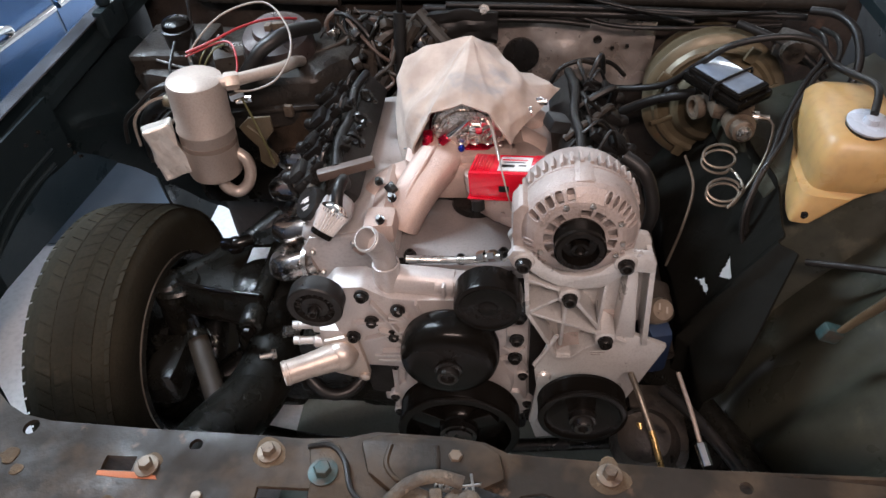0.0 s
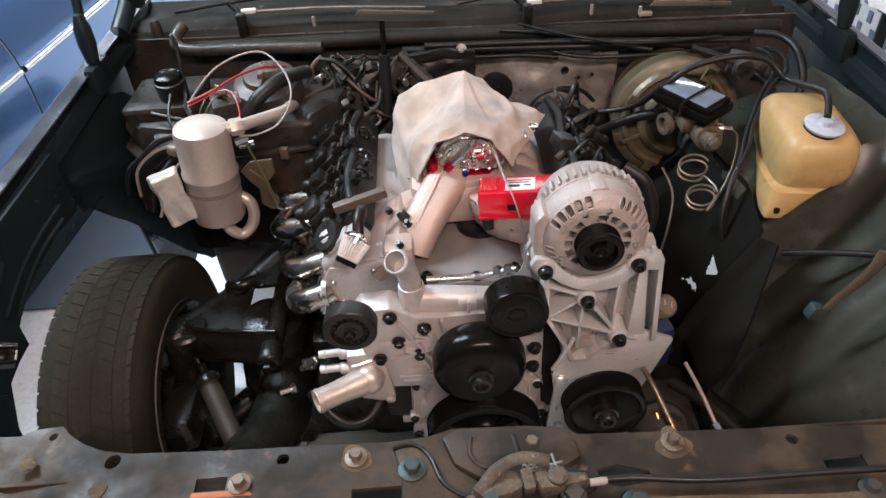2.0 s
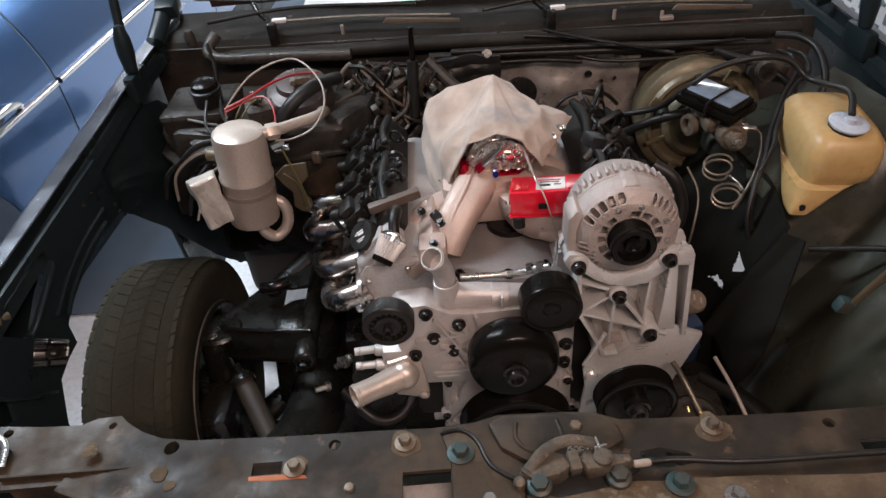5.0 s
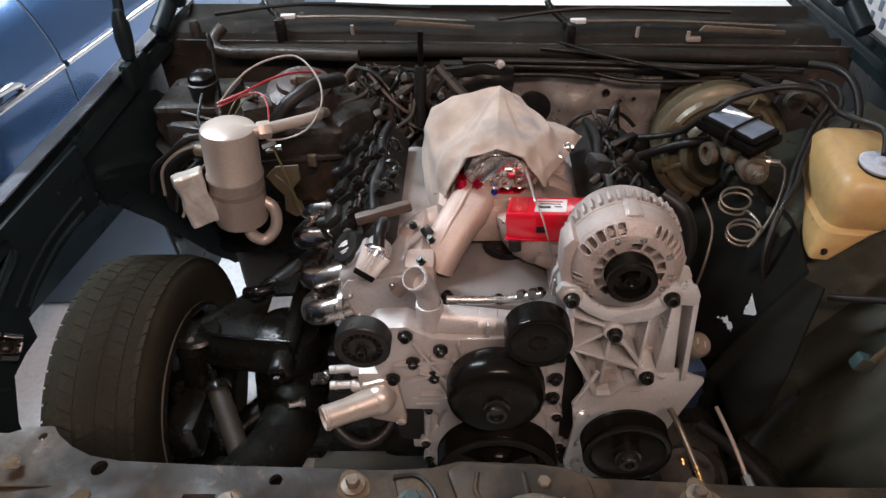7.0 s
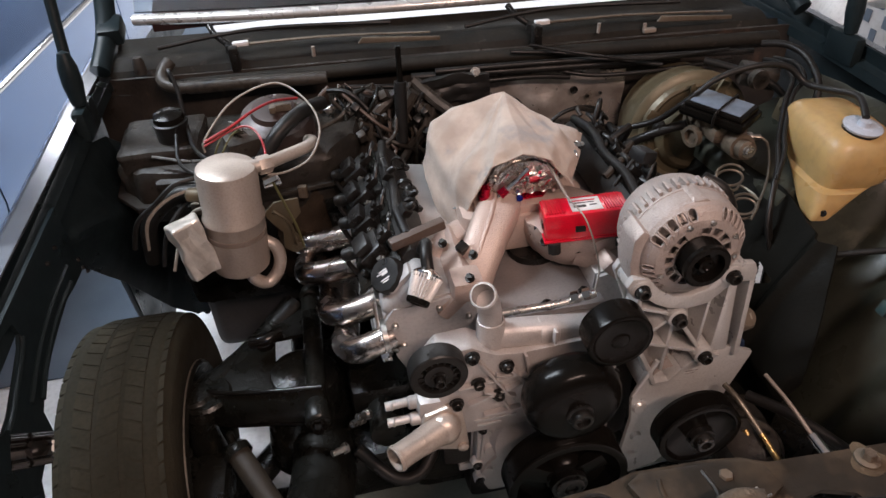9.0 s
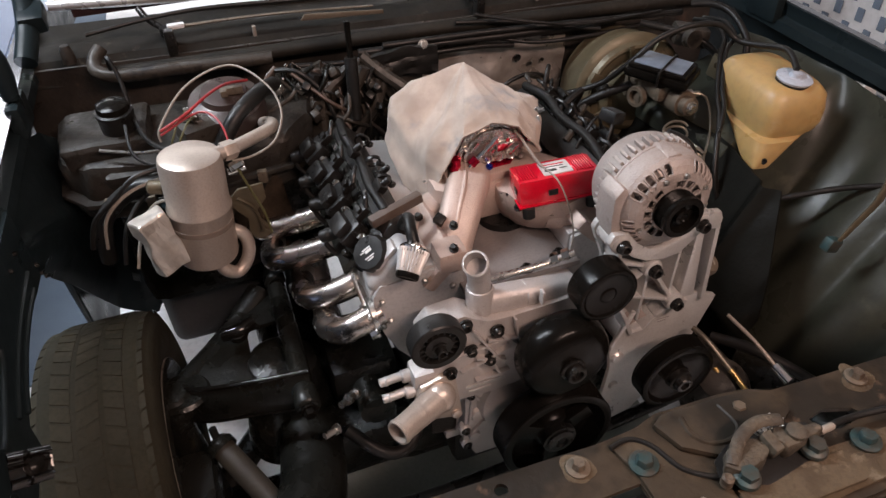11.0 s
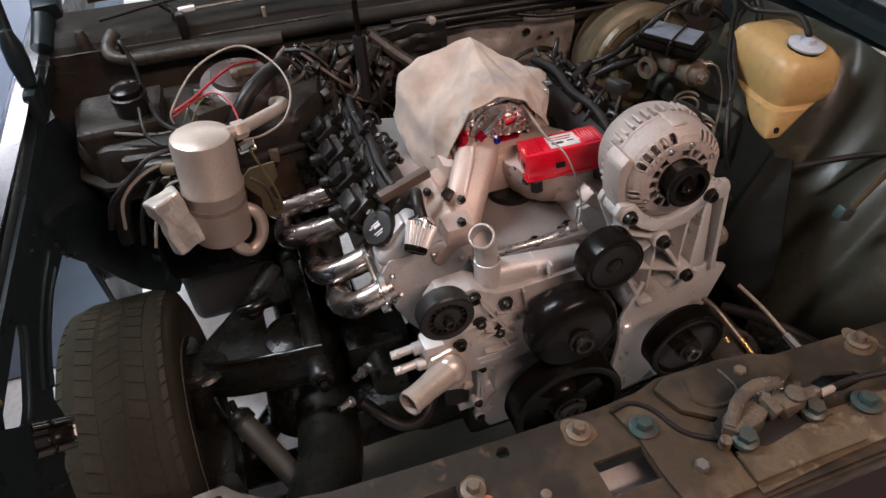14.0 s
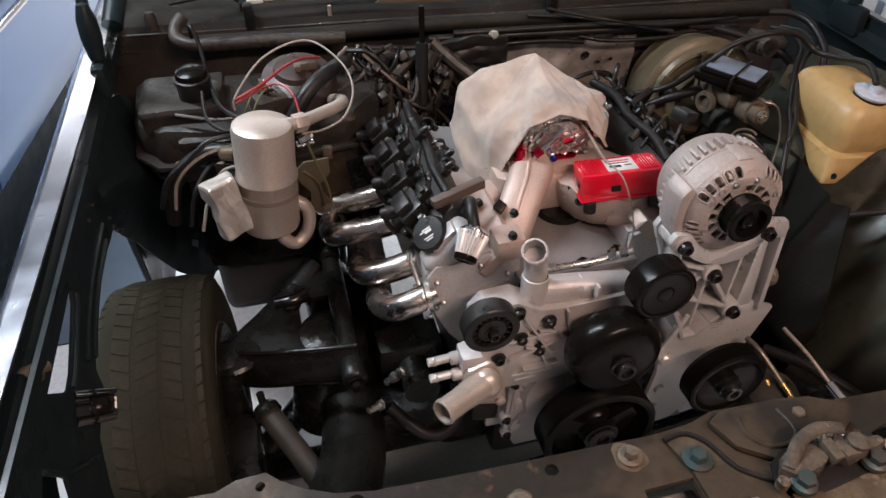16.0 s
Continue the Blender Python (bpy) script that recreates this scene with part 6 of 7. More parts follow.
solid("thin_wire", tube([(0.070, 0.535, 0.839), (0.076, 0.495, 0.838), (0.084, 0.476, 0.815), (0.094, 0.466, 0.775), (0.096, 0.458, 0.745), (0.090, 0.452, 0.72), (0.078, 0.44, 0.71)], 0.0013, 6), WIREGREY, "thin bare wire looping over the manifold", "wire")

# ---- left bank: coils, oil cap, breather ----
def coil_pack(side, y, spin):
    """A coil with its plug tower, connector, clip and lead, on a mounting plate."""
    ob = thing("ignition_coil", (side * 0.25, y, 0.77), "black ignition coil with a plug lead on the valve cover", "ignition coil", "ignition coils")
    m = Matrix.Translation((side * 0.250, y, 0.775)) @ Euler((0, side * radians(40), radians(spin))).to_matrix().to_4x4()
    s = side
    part("coil_body", moved(joined(box(0.046, 0.052, 0.026, (0, 0, 0.006), 0.006), box(0.030, 0.040, 0.018, (s * 0.004, 0.002, 0.024), 0.006)), m), BLACKPLASTIC, ob)
    part("tower", moved(joined(lathe([(0.011, 0), (0.011, 0.028), (0.008, 0.032), (0, 0.032)], (s * 0.018, 0.012, 0.010), (s * 1, 0.2, 0.6), 16), lathe([(0.012, 0), (0.012, 0.006)], (s * 0.030, 0.014, 0.018), (s * 1, 0.2, 0.6), 16)), m), RUBBER, ob)
    part("connector", moved(joined(box(0.024, 0.018, 0.014, (s * -0.034, -0.006, 0.014), 0.003), box(0.010, 0.014, 0.006, (s * -0.036, -0.006, 0.024), 0.002), tube([(s * -0.044, -0.006, 0.014), (s * -0.056, 0.004, 0.020), (s * -0.06, 0.02, 0.018)], 0.004, 8)), m), BLACKPLASTIC, ob)
    part("plug_lead", tube([m @ Vector((s * 0.03, 0.014, 0.018)), m @ Vector((s * 0.046, 0.012, 0.012)), m @ Vector((s * 0.050, 0.004, -0.016)), m @ Vector((s * 0.046, -0.006, -0.05))], 0.0045, 10), RUBBER, ob)
    for dy in (-0.031, 0.033):
        part("bolt", moved(hex_bolt((s * -0.006, dy, 0.0), (0, 0, 1), 0.0052, 0.007, False), m), STEEL, ob)
    part("coil_bracket", moved(joined(box(0.080, 0.074, 0.004, (0, 0, -0.010), 0.0015), box(0.010, 0.012, 0.020, (s * 0.03, -0.03, -0.002), 0.003), box(0.010, 0.012, 0.020, (s * -0.03, 0.03, -0.002), 0.003)), m), FRAMEBLACK, ob)


for side in (-1, 1):
    for y, spin in ((0.570, 6), (0.652, -5), (0.736, 4), (0.822, -3)):
        coil_pack(side, y, spin)
    rail = thing("coil_rail", (side * 0.22, 0.69, 0.78), "black coil mounting rail along the valve cover", "coil rail", "coil rails")
    part("rail", moved(box(0.090, 0.36, 0.006, (0, 0, 0), 0.002), Matrix.Translation((side * 0.246, 0.695, 0.762)) @ Euler((0, side * radians(40), 0)).to_matrix().to_4x4()), FRAMEBLACK, rail)
    part("loom", tube([(side * 0.196, 0.86, 0.812), (side * 0.204, 0.78, 0.822), (side * 0.197, 0.70, 0.818), (side * 0.203, 0.62, 0.820), (side * 0.196, 0.55, 0.812)], 0.0085, 10), RUBBER, rail, "corrugated wiring sleeve")
oil_cap = thing("oil_filler", (-0.232, 0.505, 0.76), "black ribbed oil filler with a white printed mark", "oil filler")
OCM = to_axis((-0.230, 0.508, 0.765), (-0.62, -0.35, 0.7))
part("cap", moved(lathe([(0.027, -0.02), (0.030, 0.0), (0.030, 0.014), (0.027, 0.020), (0.0, 0.021)], seg=36, wave=lambda a: 1 + 0.02 * math.cos(12 * a)), OCM), BLACKPLASTIC, oil_cap)
part("neck", moved(lathe([(0.024, -0.05), (0.024, -0.018), (0.03, -0.018)], seg=28), OCM), CAST, oil_cap)
for bx, by, w, h in ((0.0, 0.006, 0.016, 0.002), (0.002, 0.001, 0.012, 0.005), (-0.009, 0.003, 0.008, 0.0015), (0.0, -0.009, 0.018, 0.0018), (0.0, -0.013, 0.012, 0.0018)):
    part("mark", moved(box(w, h, 0.0008, (bx, by, 0.0214), 0), OCM), WHITEPAINT, oil_cap, "white printed mark")
breather = thing("breather_filter", (-0.205, 0.45, 0.75), "small chrome cone breather filter with pleats", "air filter")
BFA, BFC = Vector((-0.42, -0.52, -0.52)), Vector((-0.182, 0.452, 0.802))
part("pleats", lathe([(0, 0), (0.0165, 0.0), (0.0175, 0.003), (0.0235, 0.037), (0.0, 0.037)], tuple(BFC + BFA * 0.044), tuple(-BFA), 168, wave=lambda a: 1 + 0.06 * math.cos(28 * a)), LABEL, breather, "pleated wire mesh")
part("end_cap", lathe([(0.0180, -0.004), (0.0180, 0.002), (0.0165, 0.005), (0.012, 0.003), (0, 0.003)], tuple(BFC + BFA * 0.047), tuple(BFA), 36), GLOSSBLACK, breather, "black end cap")
part("collar", lathe([(0.0225, -0.006), (0.0225, 0.003), (0.018, 0.007), (0.011, 0.011)], tuple(BFC), tuple(-BFA), 32), CHROME, breather)
part("rubber_elbow", tube([tuple(BFC - BFA * 0.006), (-0.178, 0.476, 0.822), (-0.174, 0.500, 0.826), (-0.178, 0.520, 0.80)], 0.0095, 14), RUBBER, breather)
solid("brown_bar", box(0.095, 0.016, 0.017, (-0.180, 0.548, 0.812), 0.003, (0, -8, 14)), COILBROWN, "brown phenolic bar lying across the valve cover", "bar")
solid("white_connector", joined(box(0.026, 0.022, 0.018, (-0.205, 0.742, 0.782), 0.003, (10, -20, 30)), box(0.012, 0.010, 0.012, (-0.196, 0.728, 0.79), 0.002, (10, -20, 30))), WIREGREY, "pale plastic wiring connector", "connector")
for y, ax in ((0.62, (0.3, 0.9, 0.2)), (0.685, (0.1, 0.9, 0.4)), (0.76, (0.4, 0.8, 0.1))):
    solid("harness_clip", joined(lathe([(0.0135, -0.003), (0.0135, 0.003), (0.0105, 0.003), (0.0105, -0.003), (0.0135, -0.003)], (-0.178, y, 0.822), ax, 20), box(0.012, 0.014, 0.010, (-0.166, y, 0.812), 0.003, (10, 20, 30))), BOLT, "small black harness clip with a bright edge", "clip", "harness clips")
for x, y, z in ((-0.19, 0.60, 0.826), (-0.178, 0.645, 0.82), (-0.205, 0.715, 0.83)):
    solid("injector_plug", joined(box(0.018, 0.022, 0.016, (x, y, z), 0.003, (20, 30, 15)), lathe([(0.006, 0), (0.006, 0.018), (0.004, 0.022), (0, 0.022)], (x, y, z), (0.6, -0.3, 0.6), 12)), BLACKPLASTIC, "black injector wiring plug", "wiring plug", "injector plugs")
solid("fuel_rod", tube([(-0.10, 0.652, 0.778), (-0.066, 0.645, 0.785)], 0.0022, 8), CHROME, "short bright rod beside the cloth", "rod")


# ---- air conditioning can and its pipes ----
can = thing("accumulator_can", (-0.485, 0.702, 0.655), "dull aluminium air conditioning accumulator with a brown band", "accumulator")
CA = Vector((0.017, 0.0, 0.224)).normalized()
CB = Vector((-0.4835, 0.702, 0.690))
part("body", lathe([(0, 0), (0.040, 0.0), (0.049, 0.006), (0.051, 0.014), (0.051, 0.104), (0.0530, 0.107), (0.0530, 0.110), (0.0500, 0.114), (0.0505, 0.194), (0.048, 0.203), (0.040, 0.208), (0, 0.210)], tuple(CB), tuple(CA), 56), ACC, can)
part("band", lathe([(0.0505, 0.073), (0.0518, 0.074), (0.0518, 0.083), (0.0505, 0.084)], tuple(CB), tuple(CA), 56), ACCBAND, can, "dark brown band")
part("outlet_pipe", tube([(-0.468, 0.685, 0.694), (-0.464, 0.68, 0.672), (-0.445, 0.685, 0.655), (-0.425, 0.695, 0.667), (-0.415, 0.70, 0.695), (-0.420, 0.705, 0.72), (-0.44, 0.708, 0.735)], 0.0115, 16), ACC, can, "bent bare aluminium pipe")
part("union_nut", lathe([(0.015, -0.012), (0.016, -0.009), (0.016, 0.009), (0.015, 0.012), (0.0115, 0.012), (0, 0.012)], (-0.408, 0.716, 0.880), (1, 0.55, -0.15), 6), ACC, can, "hex union nut")
part("boss", tube([(-0.44, 0.702, 0.884), (-0.40, 0.718, 0.880)], 0.012, 16), ACC, can)
part("inlet_pipe", tube([(-0.40, 0.72, 0.880), (-0.37, 0.745, 0.876), (-0.338, 0.772, 0.872), (-0.325, 0.80, 0.866), (-0.33, 0.84, 0.85), (-0.335, 0.90, 0.82)], 0.0110, 16), ACC, can, "bent bare aluminium pipe")
part("valve", joined(lathe([(0.008, -0.01), (0.008, 0.012), (0.005, 0.016), (0, 0.016)], (-0.405, 0.71, 0.853), (1, 0.3, 0.2), 6), lathe([(0.007, 0), (0.007, 0.03), (0, 0.03)], (-0.418, 0.735, 0.828), (1, 0.1, 0.1), 14)), CHROME, can, "bright service valve")
part("switch", lathe([(0.012, 0), (0.012, 0.02), (0.006, 0.024), (0, 0.024)], (-0.522, 0.712, 0.84), (-1, 0.2, 0.1), 14), OLIVE, can)
foil_bm = box(0.050, 0.034, 0.104, (0, 0, 0), 0.004)
bmesh.ops.subdivide_edges(foil_bm, edges=foil_bm.edges[:], cuts=4, use_grid_fill=True)
for v in foil_bm.verts:
    q = v.co * 38
    v.co += Vector((noise.noise(q), noise.noise(q + Vector((5, 0, 0))), 0.3 * noise.noise(q + Vector((0, 5, 0))))) * 0.007
    v.co.x *= 1.0 + 1.6 * max(0, -v.co.z)
solid("foil_wrap", moved(foil_bm, pose(-0.547, 0.668, 0.766, -8, -4, 30)), FOIL, "crumpled silver foil tape wrapped round a connector", "foil tape", smooth=False)
mount_bm = joined(prism([(-0.432, 0.765), (-0.410, 0.786), (-0.366, 0.789), (-0.366, 0.757), (-0.386, 0.735), (-0.388, 0.722), (-0.372, 0.700), (-0.370, 0.685), (-0.384, 0.669), (-0.394, 0.672), (-0.408, 0.685), (-0.404, 0.72), (-0.420, 0.742)], 0.742, 0.747, 0.0015), tube([(-0.414, 0.74, 0.77), (-0.39, 0.738, 0.742), (-0.383, 0.738, 0.69)], 0.003, 8), lathe([(0.009, 0), (0.009, 0.003), (0.005, 0.004), (0, 0.002)], (-0.381, 0.741, 0.686), F, 18))
mount = solid("can_bracket", mount_bm, OLIVE, "olive painted stamped bracket behind the can", "bracket")
solid("toe_board", joined(box(0.30, 0.26, 0.46, (-0.485, 1.08, 0.49), 0.035, None, 4)), material("dark_grey_underseal", (0.03, 0.03, 0.03), 0.6, 0.0, (0.04, 0.04, 0.04), 8, 120, 0.3), "dark grey rounded footwell below the firewall", "footwell", kind="structure")
solid("can_stay", tube([(-0.50, 0.745, 0.76), (-0.53, 0.80, 0.74), (-0.56, 0.90, 0.72)], 0.012, 10, 6, 0, True, 0.4), BODYBLACK, "black strap holding the can to the case", "strap")

# ---- heater and evaporator case on the firewall ----
case = thing("evaporator_case", (-0.45, 0.95, 0.5), "dirty brown evaporator case bolted to the firewall", "evaporator case")
part("upper_case", lumpy(plan_prism([(-0.70, 0.91), (-0.66, 0.86), (-0.50, 0.83), (-0.30, 0.86), (-0.24, 0.92), (-0.22, 1.07), (-0.72, 1.10)], 0.70, 0.815, 0.02), 1, 26, 0.010), CASEDIRT, case)
part("top_step", lumpy(box(0.15, 0.15, 0.045, (-0.61, 0.955, 0.825), 0.012), 2, 40, 0.006), CASEDIRT, case)
part("flange", plan_prism([(-0.715, 0.90), (-0.67, 0.845), (-0.50, 0.815), (-0.29, 0.845), (-0.225, 0.91), (-0.205, 1.07), (-0.73, 1.10)], 0.742, 0.752, 0.003), CASEDIRT, case)
for x, y in ((-0.63, 0.842), (-0.56, 0.826), (-0.36, 0.832), (-0.28, 0.855)):
    part("flange_clip", box(0.018, 0.012, 0.026, (x, y, 0.747), 0.003, (0, 0, -12)), DIRTZINC, case)
part("lower_case", box(0.40, 0.2, 0.26, (-0.44, 0.97, 0.59), 0.04), FRAMEBLACK, case)
part("insulation", lumpy(box(0.115, 0.10, 0.25, (-0.375, 0.905, 0.645), 0.02), 3, 22, 0.012), FLOCK, case, "brown dusty insulation block")
part("blower_housing", lathe([(0.072, -0.04), (0.074, 0.010), (0.068, 0.024), (0.046, 0.034), (0.042, 0.044), (0.022, 0.048), (0, 0.048)], (-0.392, 0.952, 0.835), (0, -0.25, 1), 40), BLOWER, case, "round brown blower cover")
part("blower_terminal", joined(box(0.03, 0.012, 0.014, (-0.372, 0.925, 0.884), 0.002), box(0.012, 0.02, 0.012, (-0.392, 0.915, 0.887), 0.002)), DIRTZINC, case)
part("ribbed_cover", lumpy(box(0.13, 0.05, 0.03, (-0.56, 0.86, 0.79), 0.012, (12, 0, -8)), 2, 40, 0.005), CASEDIRT, case)
part("edge_trim", tube([(-0.62, 0.87, 0.842), (-0.55, 0.845, 0.836), (-0.50, 0.84, 0.838)], 0.003, 8), STEEL, case)
solid("relay", joined(box(0.058, 0.05, 0.036, (-0.452, 0.835, 0.862), 0.005, (6, 0, 20)), box(0.014, 0.010, 0.022, (-0.462, 0.842, 0.888), 0.002, (0, 10, 0)), box(0.012, 0.012, 0.020, (-0.448, 0.832, 0.886), 0.002, (20, -8, 0))), GRIME, "dusty tan relay block with terminals", "relay")
solid("terminal_pair", joined(box(0.010, 0.006, 0.026, (-0.463, 0.835, 0.896), 0.001, (10, 15, 0)), box(0.010, 0.006, 0.026, (-0.447, 0.828, 0.890), 0.001, (10, -35, 0))), CHROME, "bright metal spade terminals", "terminal")
canister = thing("black_canister", (-0.576, 0.93, 0.85), "black round solenoid canister on the case", "canister")
part("can", lathe([(0.030, -0.04), (0.031, 0.022), (0.033, 0.026), (0.033, 0.032), (0.028, 0.034), (0, 0.034)], (-0.583, 0.925, 0.856), (0, -0.1, 1), 32), BLACKPLASTIC, canister)
part("lid", lathe([(0.029, 0.033), (0.027, 0.044), (0.016, 0.050), (0, 0.051)], (-0.583, 0.925, 0.856), (0, -0.1, 1), 32), GLOSSBLACK, canister, "domed shiny lid")


def wire(pts, r, mat, label, name="wire", n=8):
    return solid(name, tube(pts, r, 8, n), mat, label, name, name + "s")


wire([(-0.51, 0.79, 0.878), (-0.505, 0.80, 0.90), (-0.45, 0.84, 0.945), (-0.373, 0.865, 0.958), (-0.322, 0.82, 0.935), (-0.308, 0.77, 0.905), (-0.33, 0.73, 0.875), (-0.37, 0.715, 0.862), (-0.405, 0.712, 0.862)], 0.0019, WIREGREY, "grey wire in a wide loop above the can")
wire([(-0.505, 0.775, 0.905), (-0.46, 0.80, 0.915), (-0.42, 0.85, 0.918), (-0.385, 0.91, 0.905), (-0.345, 0.955, 0.885)], 0.0026, WIRERED, "red wire running over the blower cover")
wire([(-0.505, 0.77, 0.900), (-0.455, 0.80, 0.910), (-0.43, 0.80, 0.912), (-0.412, 0.775, 0.905), (-0.405, 0.745, 0.885), (-0.412, 0.72, 0.875)], 0.0019, WIRERED, "faded red wire curling to the valve")
wire([(-0.50, 0.79, 0.86), (-0.488, 0.79, 0.885), (-0.475, 0.81, 0.90), (-0.463, 0.83, 0.898)], 0.0018, WIREGREEN, "olive wire rising behind the can")
wire([(-0.495, 0.78, 0.85), (-0.478, 0.785, 0.88), (-0.462, 0.80, 0.898), (-0.45, 0.825, 0.895)], 0.0018, WIREGREEN, "olive wire rising behind the can")
wire([(-0.575, 1.0, 0.93), (-0.572, 0.98, 0.96), (-0.560, 0.955, 0.93), (-0.553, 0.91, 0.87), (-0.535, 0.84, 0.86), (-0.50, 0.775, 0.865)], 0.004, RUBBER, "black wire hanging from the cowl")
wire([(-0.565, 0.86, 0.885), (-0.56, 0.80, 0.862), (-0.53, 0.75, 0.862), (-0.508, 0.74, 0.872)], 0.003, RUBBER, "thin black wire beside the can")
wire([(-0.62, 0.72, 0.70), (-0.60, 0.74, 0.76), (-0.56, 0.78, 0.79), (-0.52, 0.75, 0.80)], 0.004, RUBBER, "thin black wire beside the can")
wire([(-0.60, 0.70, 0.70), (-0.58, 0.73, 0.75), (-0.55, 0.74, 0.79), (-0.52, 0.72, 0.81)], 0.003, WIREGREY, "grey wire beside the can")
wire([(-0.405, 0.725, 0.855), (-0.39, 0.72, 0.80), (-0.375, 0.71, 0.75), (-0.37, 0.715, 0.70)], 0.0022, WIREGREEN, "thin olive wire hanging by the bracket")
solid("black_hose", tube([(-0.66, 0.80, 0.66), (-0.64, 0.79, 0.75), (-0.58, 0.79, 0.80), (-0.52, 0.77, 0.81)], 0.015, 14), RUBBER, "thick black hose leading behind the can", "hose", "hoses")
solid("black_hose", tube([(-0.42, 0.80, 0.84), (-0.38, 0.82, 0.885), (-0.335, 0.86, 0.90), (-0.30, 0.93, 0.88)], 0.014, 14), RUBBER, "black hose beside the blower cover", "hose", "hoses")

wire([(-0.51, 0.735, 0.862), (-0.557, 0.725, 0.861), (-0.596, 0.72, 0.833), (-0.638, 0.72, 0.797), (-0.66, 0.73, 0.74)], 0.0045, RUBBER, "greasy black wire curving down beside the can")
wire([(-0.515, 0.73, 0.847), (-0.573, 0.72, 0.838), (-0.62, 0.72, 0.798), (-0.64, 0.735, 0.73)], 0.003, WIREGREY, "grey wire beside the can")

# ---- wiring and hoses over the firewall ----
CL = random.Random(11)
for k in range(64):
    thick = k < 14
    x = CL.uniform(-0.31, -0.05)
    z = CL.uniform(0.78, 0.87)
    y = 1.035 - 0.07 * x - CL.uniform(0.0, 0.05)
    dx, dz = CL.uniform(-0.05, 0.05), CL.uniform(-0.075, -0.03)
    pts = []
    for q in range(5):
        pts.append((x, y, z))
        x += dx + CL.uniform(-0.03, 0.03)
        x = min(-0.03, max(-0.36, x))
        z += dz + CL.uniform(-0.03, 0.035)
        y = min(1.03, max(0.90, y - CL.uniform(-0.02, 0.045)))
    r = CL.choice((0.008, 0.010, 0.013)) if thick else CL.choice((0.002, 0.0028, 0.004, 0.005))
    mt = CL.choice((RUBBER, GRIME, FRAMEBLACK, GRIME)) if thick else CL.choice((RUBBER, RUBBER, GRIME, GRIME, FRAMEBLACK, COILBROWN, WIREDARK))
    solid("loom_hose" if thick else "loom_wire", tube(pts, r, 8, 5), mt, "greasy hose hanging on the firewall" if thick else "greasy wire hanging on the firewall", "hose" if thick else "wire", "firewall hoses" if thick else "firewall wires")
for k in range(30):
    x, z = CL.uniform(-0.33, -0.05), CL.uniform(0.62, 0.865)
    y = 0.985 - 0.07 * x - CL.uniform(0, 0.07)
    s = CL.uniform(0.008, 0.020)
    solid("wiring_plug", joined(box(s * 1.6, s, s, (x, y, z), s * 0.22, (CL.uniform(0, 60), CL.uniform(0, 60), CL.uniform(0, 90))), tube([(x, y, z), (x + CL.uniform(-.02, .02), y + 0.02, z - 0.02)], s * 0.3, 8)), CL.choice((GRIME, BLACKPLASTIC, GRIME, FRAMEBLACK, DIRTZINC)), "grimy wiring plug hanging on the firewall", "wiring plug", "wiring plugs")
for k in range(9):
    x, z = CL.uniform(-0.30, -0.06), CL.uniform(0.66, 0.86)
    solid("small_bracket", joined(box(0.022, 0.003, 0.016, (x, 0.975 - 0.07 * x, z), 0.001, (CL.uniform(-30, 30), CL.uniform(-60, 60), 0)), lathe([(0.005, 0), (0.005, 0.005), (0, 0.006)], (x, 0.972 - 0.07 * x, z), F, 10)), STEEL, "small worn steel clip on the firewall", "clip", "firewall clips")
strut = thing("gas_strut", (-0.14, 0.99, 0.75), "black upright damper rod on the firewall", "gas strut")
part("rod", tube([(-0.135, 0.985, 0.955), (-0.137, 0.975, 0.88)], 0.006, 12), GLOSSBLACK, strut)
part("body", tube([(-0.137, 0.975, 0.885), (-0.145, 0.955, 0.76)], 0.013, 16), BLACKPLASTIC, strut)
patch = thing("firewall_cover", (0.2, 1.02, 0.7), "bare metal firewall cover plate with scuffs and holes", "cover plate")


def patch_sheet(u, v):
    x = 0.02 + 0.37 * u
    top = 0.842 - 0.06 * max(0, u - 0.6) - 0.03 * (1 - u)
    low = 0.62 + 0.12 * max(0, u - 0.55) + 0.05 * max(0, 0.3 - u)
    z = low + (top - low) * v
    d = 0.012 * math.exp(-((u - 0.45) / 0.2) ** 2 - ((v - 0.4) / 0.3) ** 2) + 0.006 * math.sin(u * 11 + v * 4) + 0.004 * noise.noise(Vector((u * 5, v * 5, 1)))
    return (x, cowl_y(x) - 0.035 - d, z)


part("plate", sheet(patch_sheet, 40, 24, 0.003), BAREPATCH, patch)
part("blower_opening", lathe([(0.038, -0.006), (0.040, 0.006), (0.034, 0.008), (0.0, 0.002)], (0.108, 1.045, 0.752), F, 32), BOLT, patch, "dark round opening")
for x, z, r in ((0.272, 0.778, 0.009), (0.305, 0.76, 0.004), (0.20, 0.66, 0.004), (0.335, 0.765, 0.004), (0.15, 0.80, 0.004)):
    part("hole", lathe([(r, -0.001), (r, 0.003), (r * 0.6, 0.001), (0, 0.0005)], (x, cowl_y(x) - 0.043, z), F, 16), BOLT, patch, "dark punched hole")
solid("valve_cover_hose", tube([(0.16, 0.95, 0.70), (0.185, 0.95, 0.765), (0.235, 0.955, 0.785), (0.29, 0.97, 0.77), (0.325, 0.98, 0.735)], 0.0045, 10), RUBBER, "thin black hose arching in front of the firewall", "hose", "hoses")
solid("bolt_head", hex_bolt((0.03, 1.02, 0.865), (0, -1, 0.3), 0.008, 0.01, False), STEEL, "small bright bolt on the firewall", "bolt")
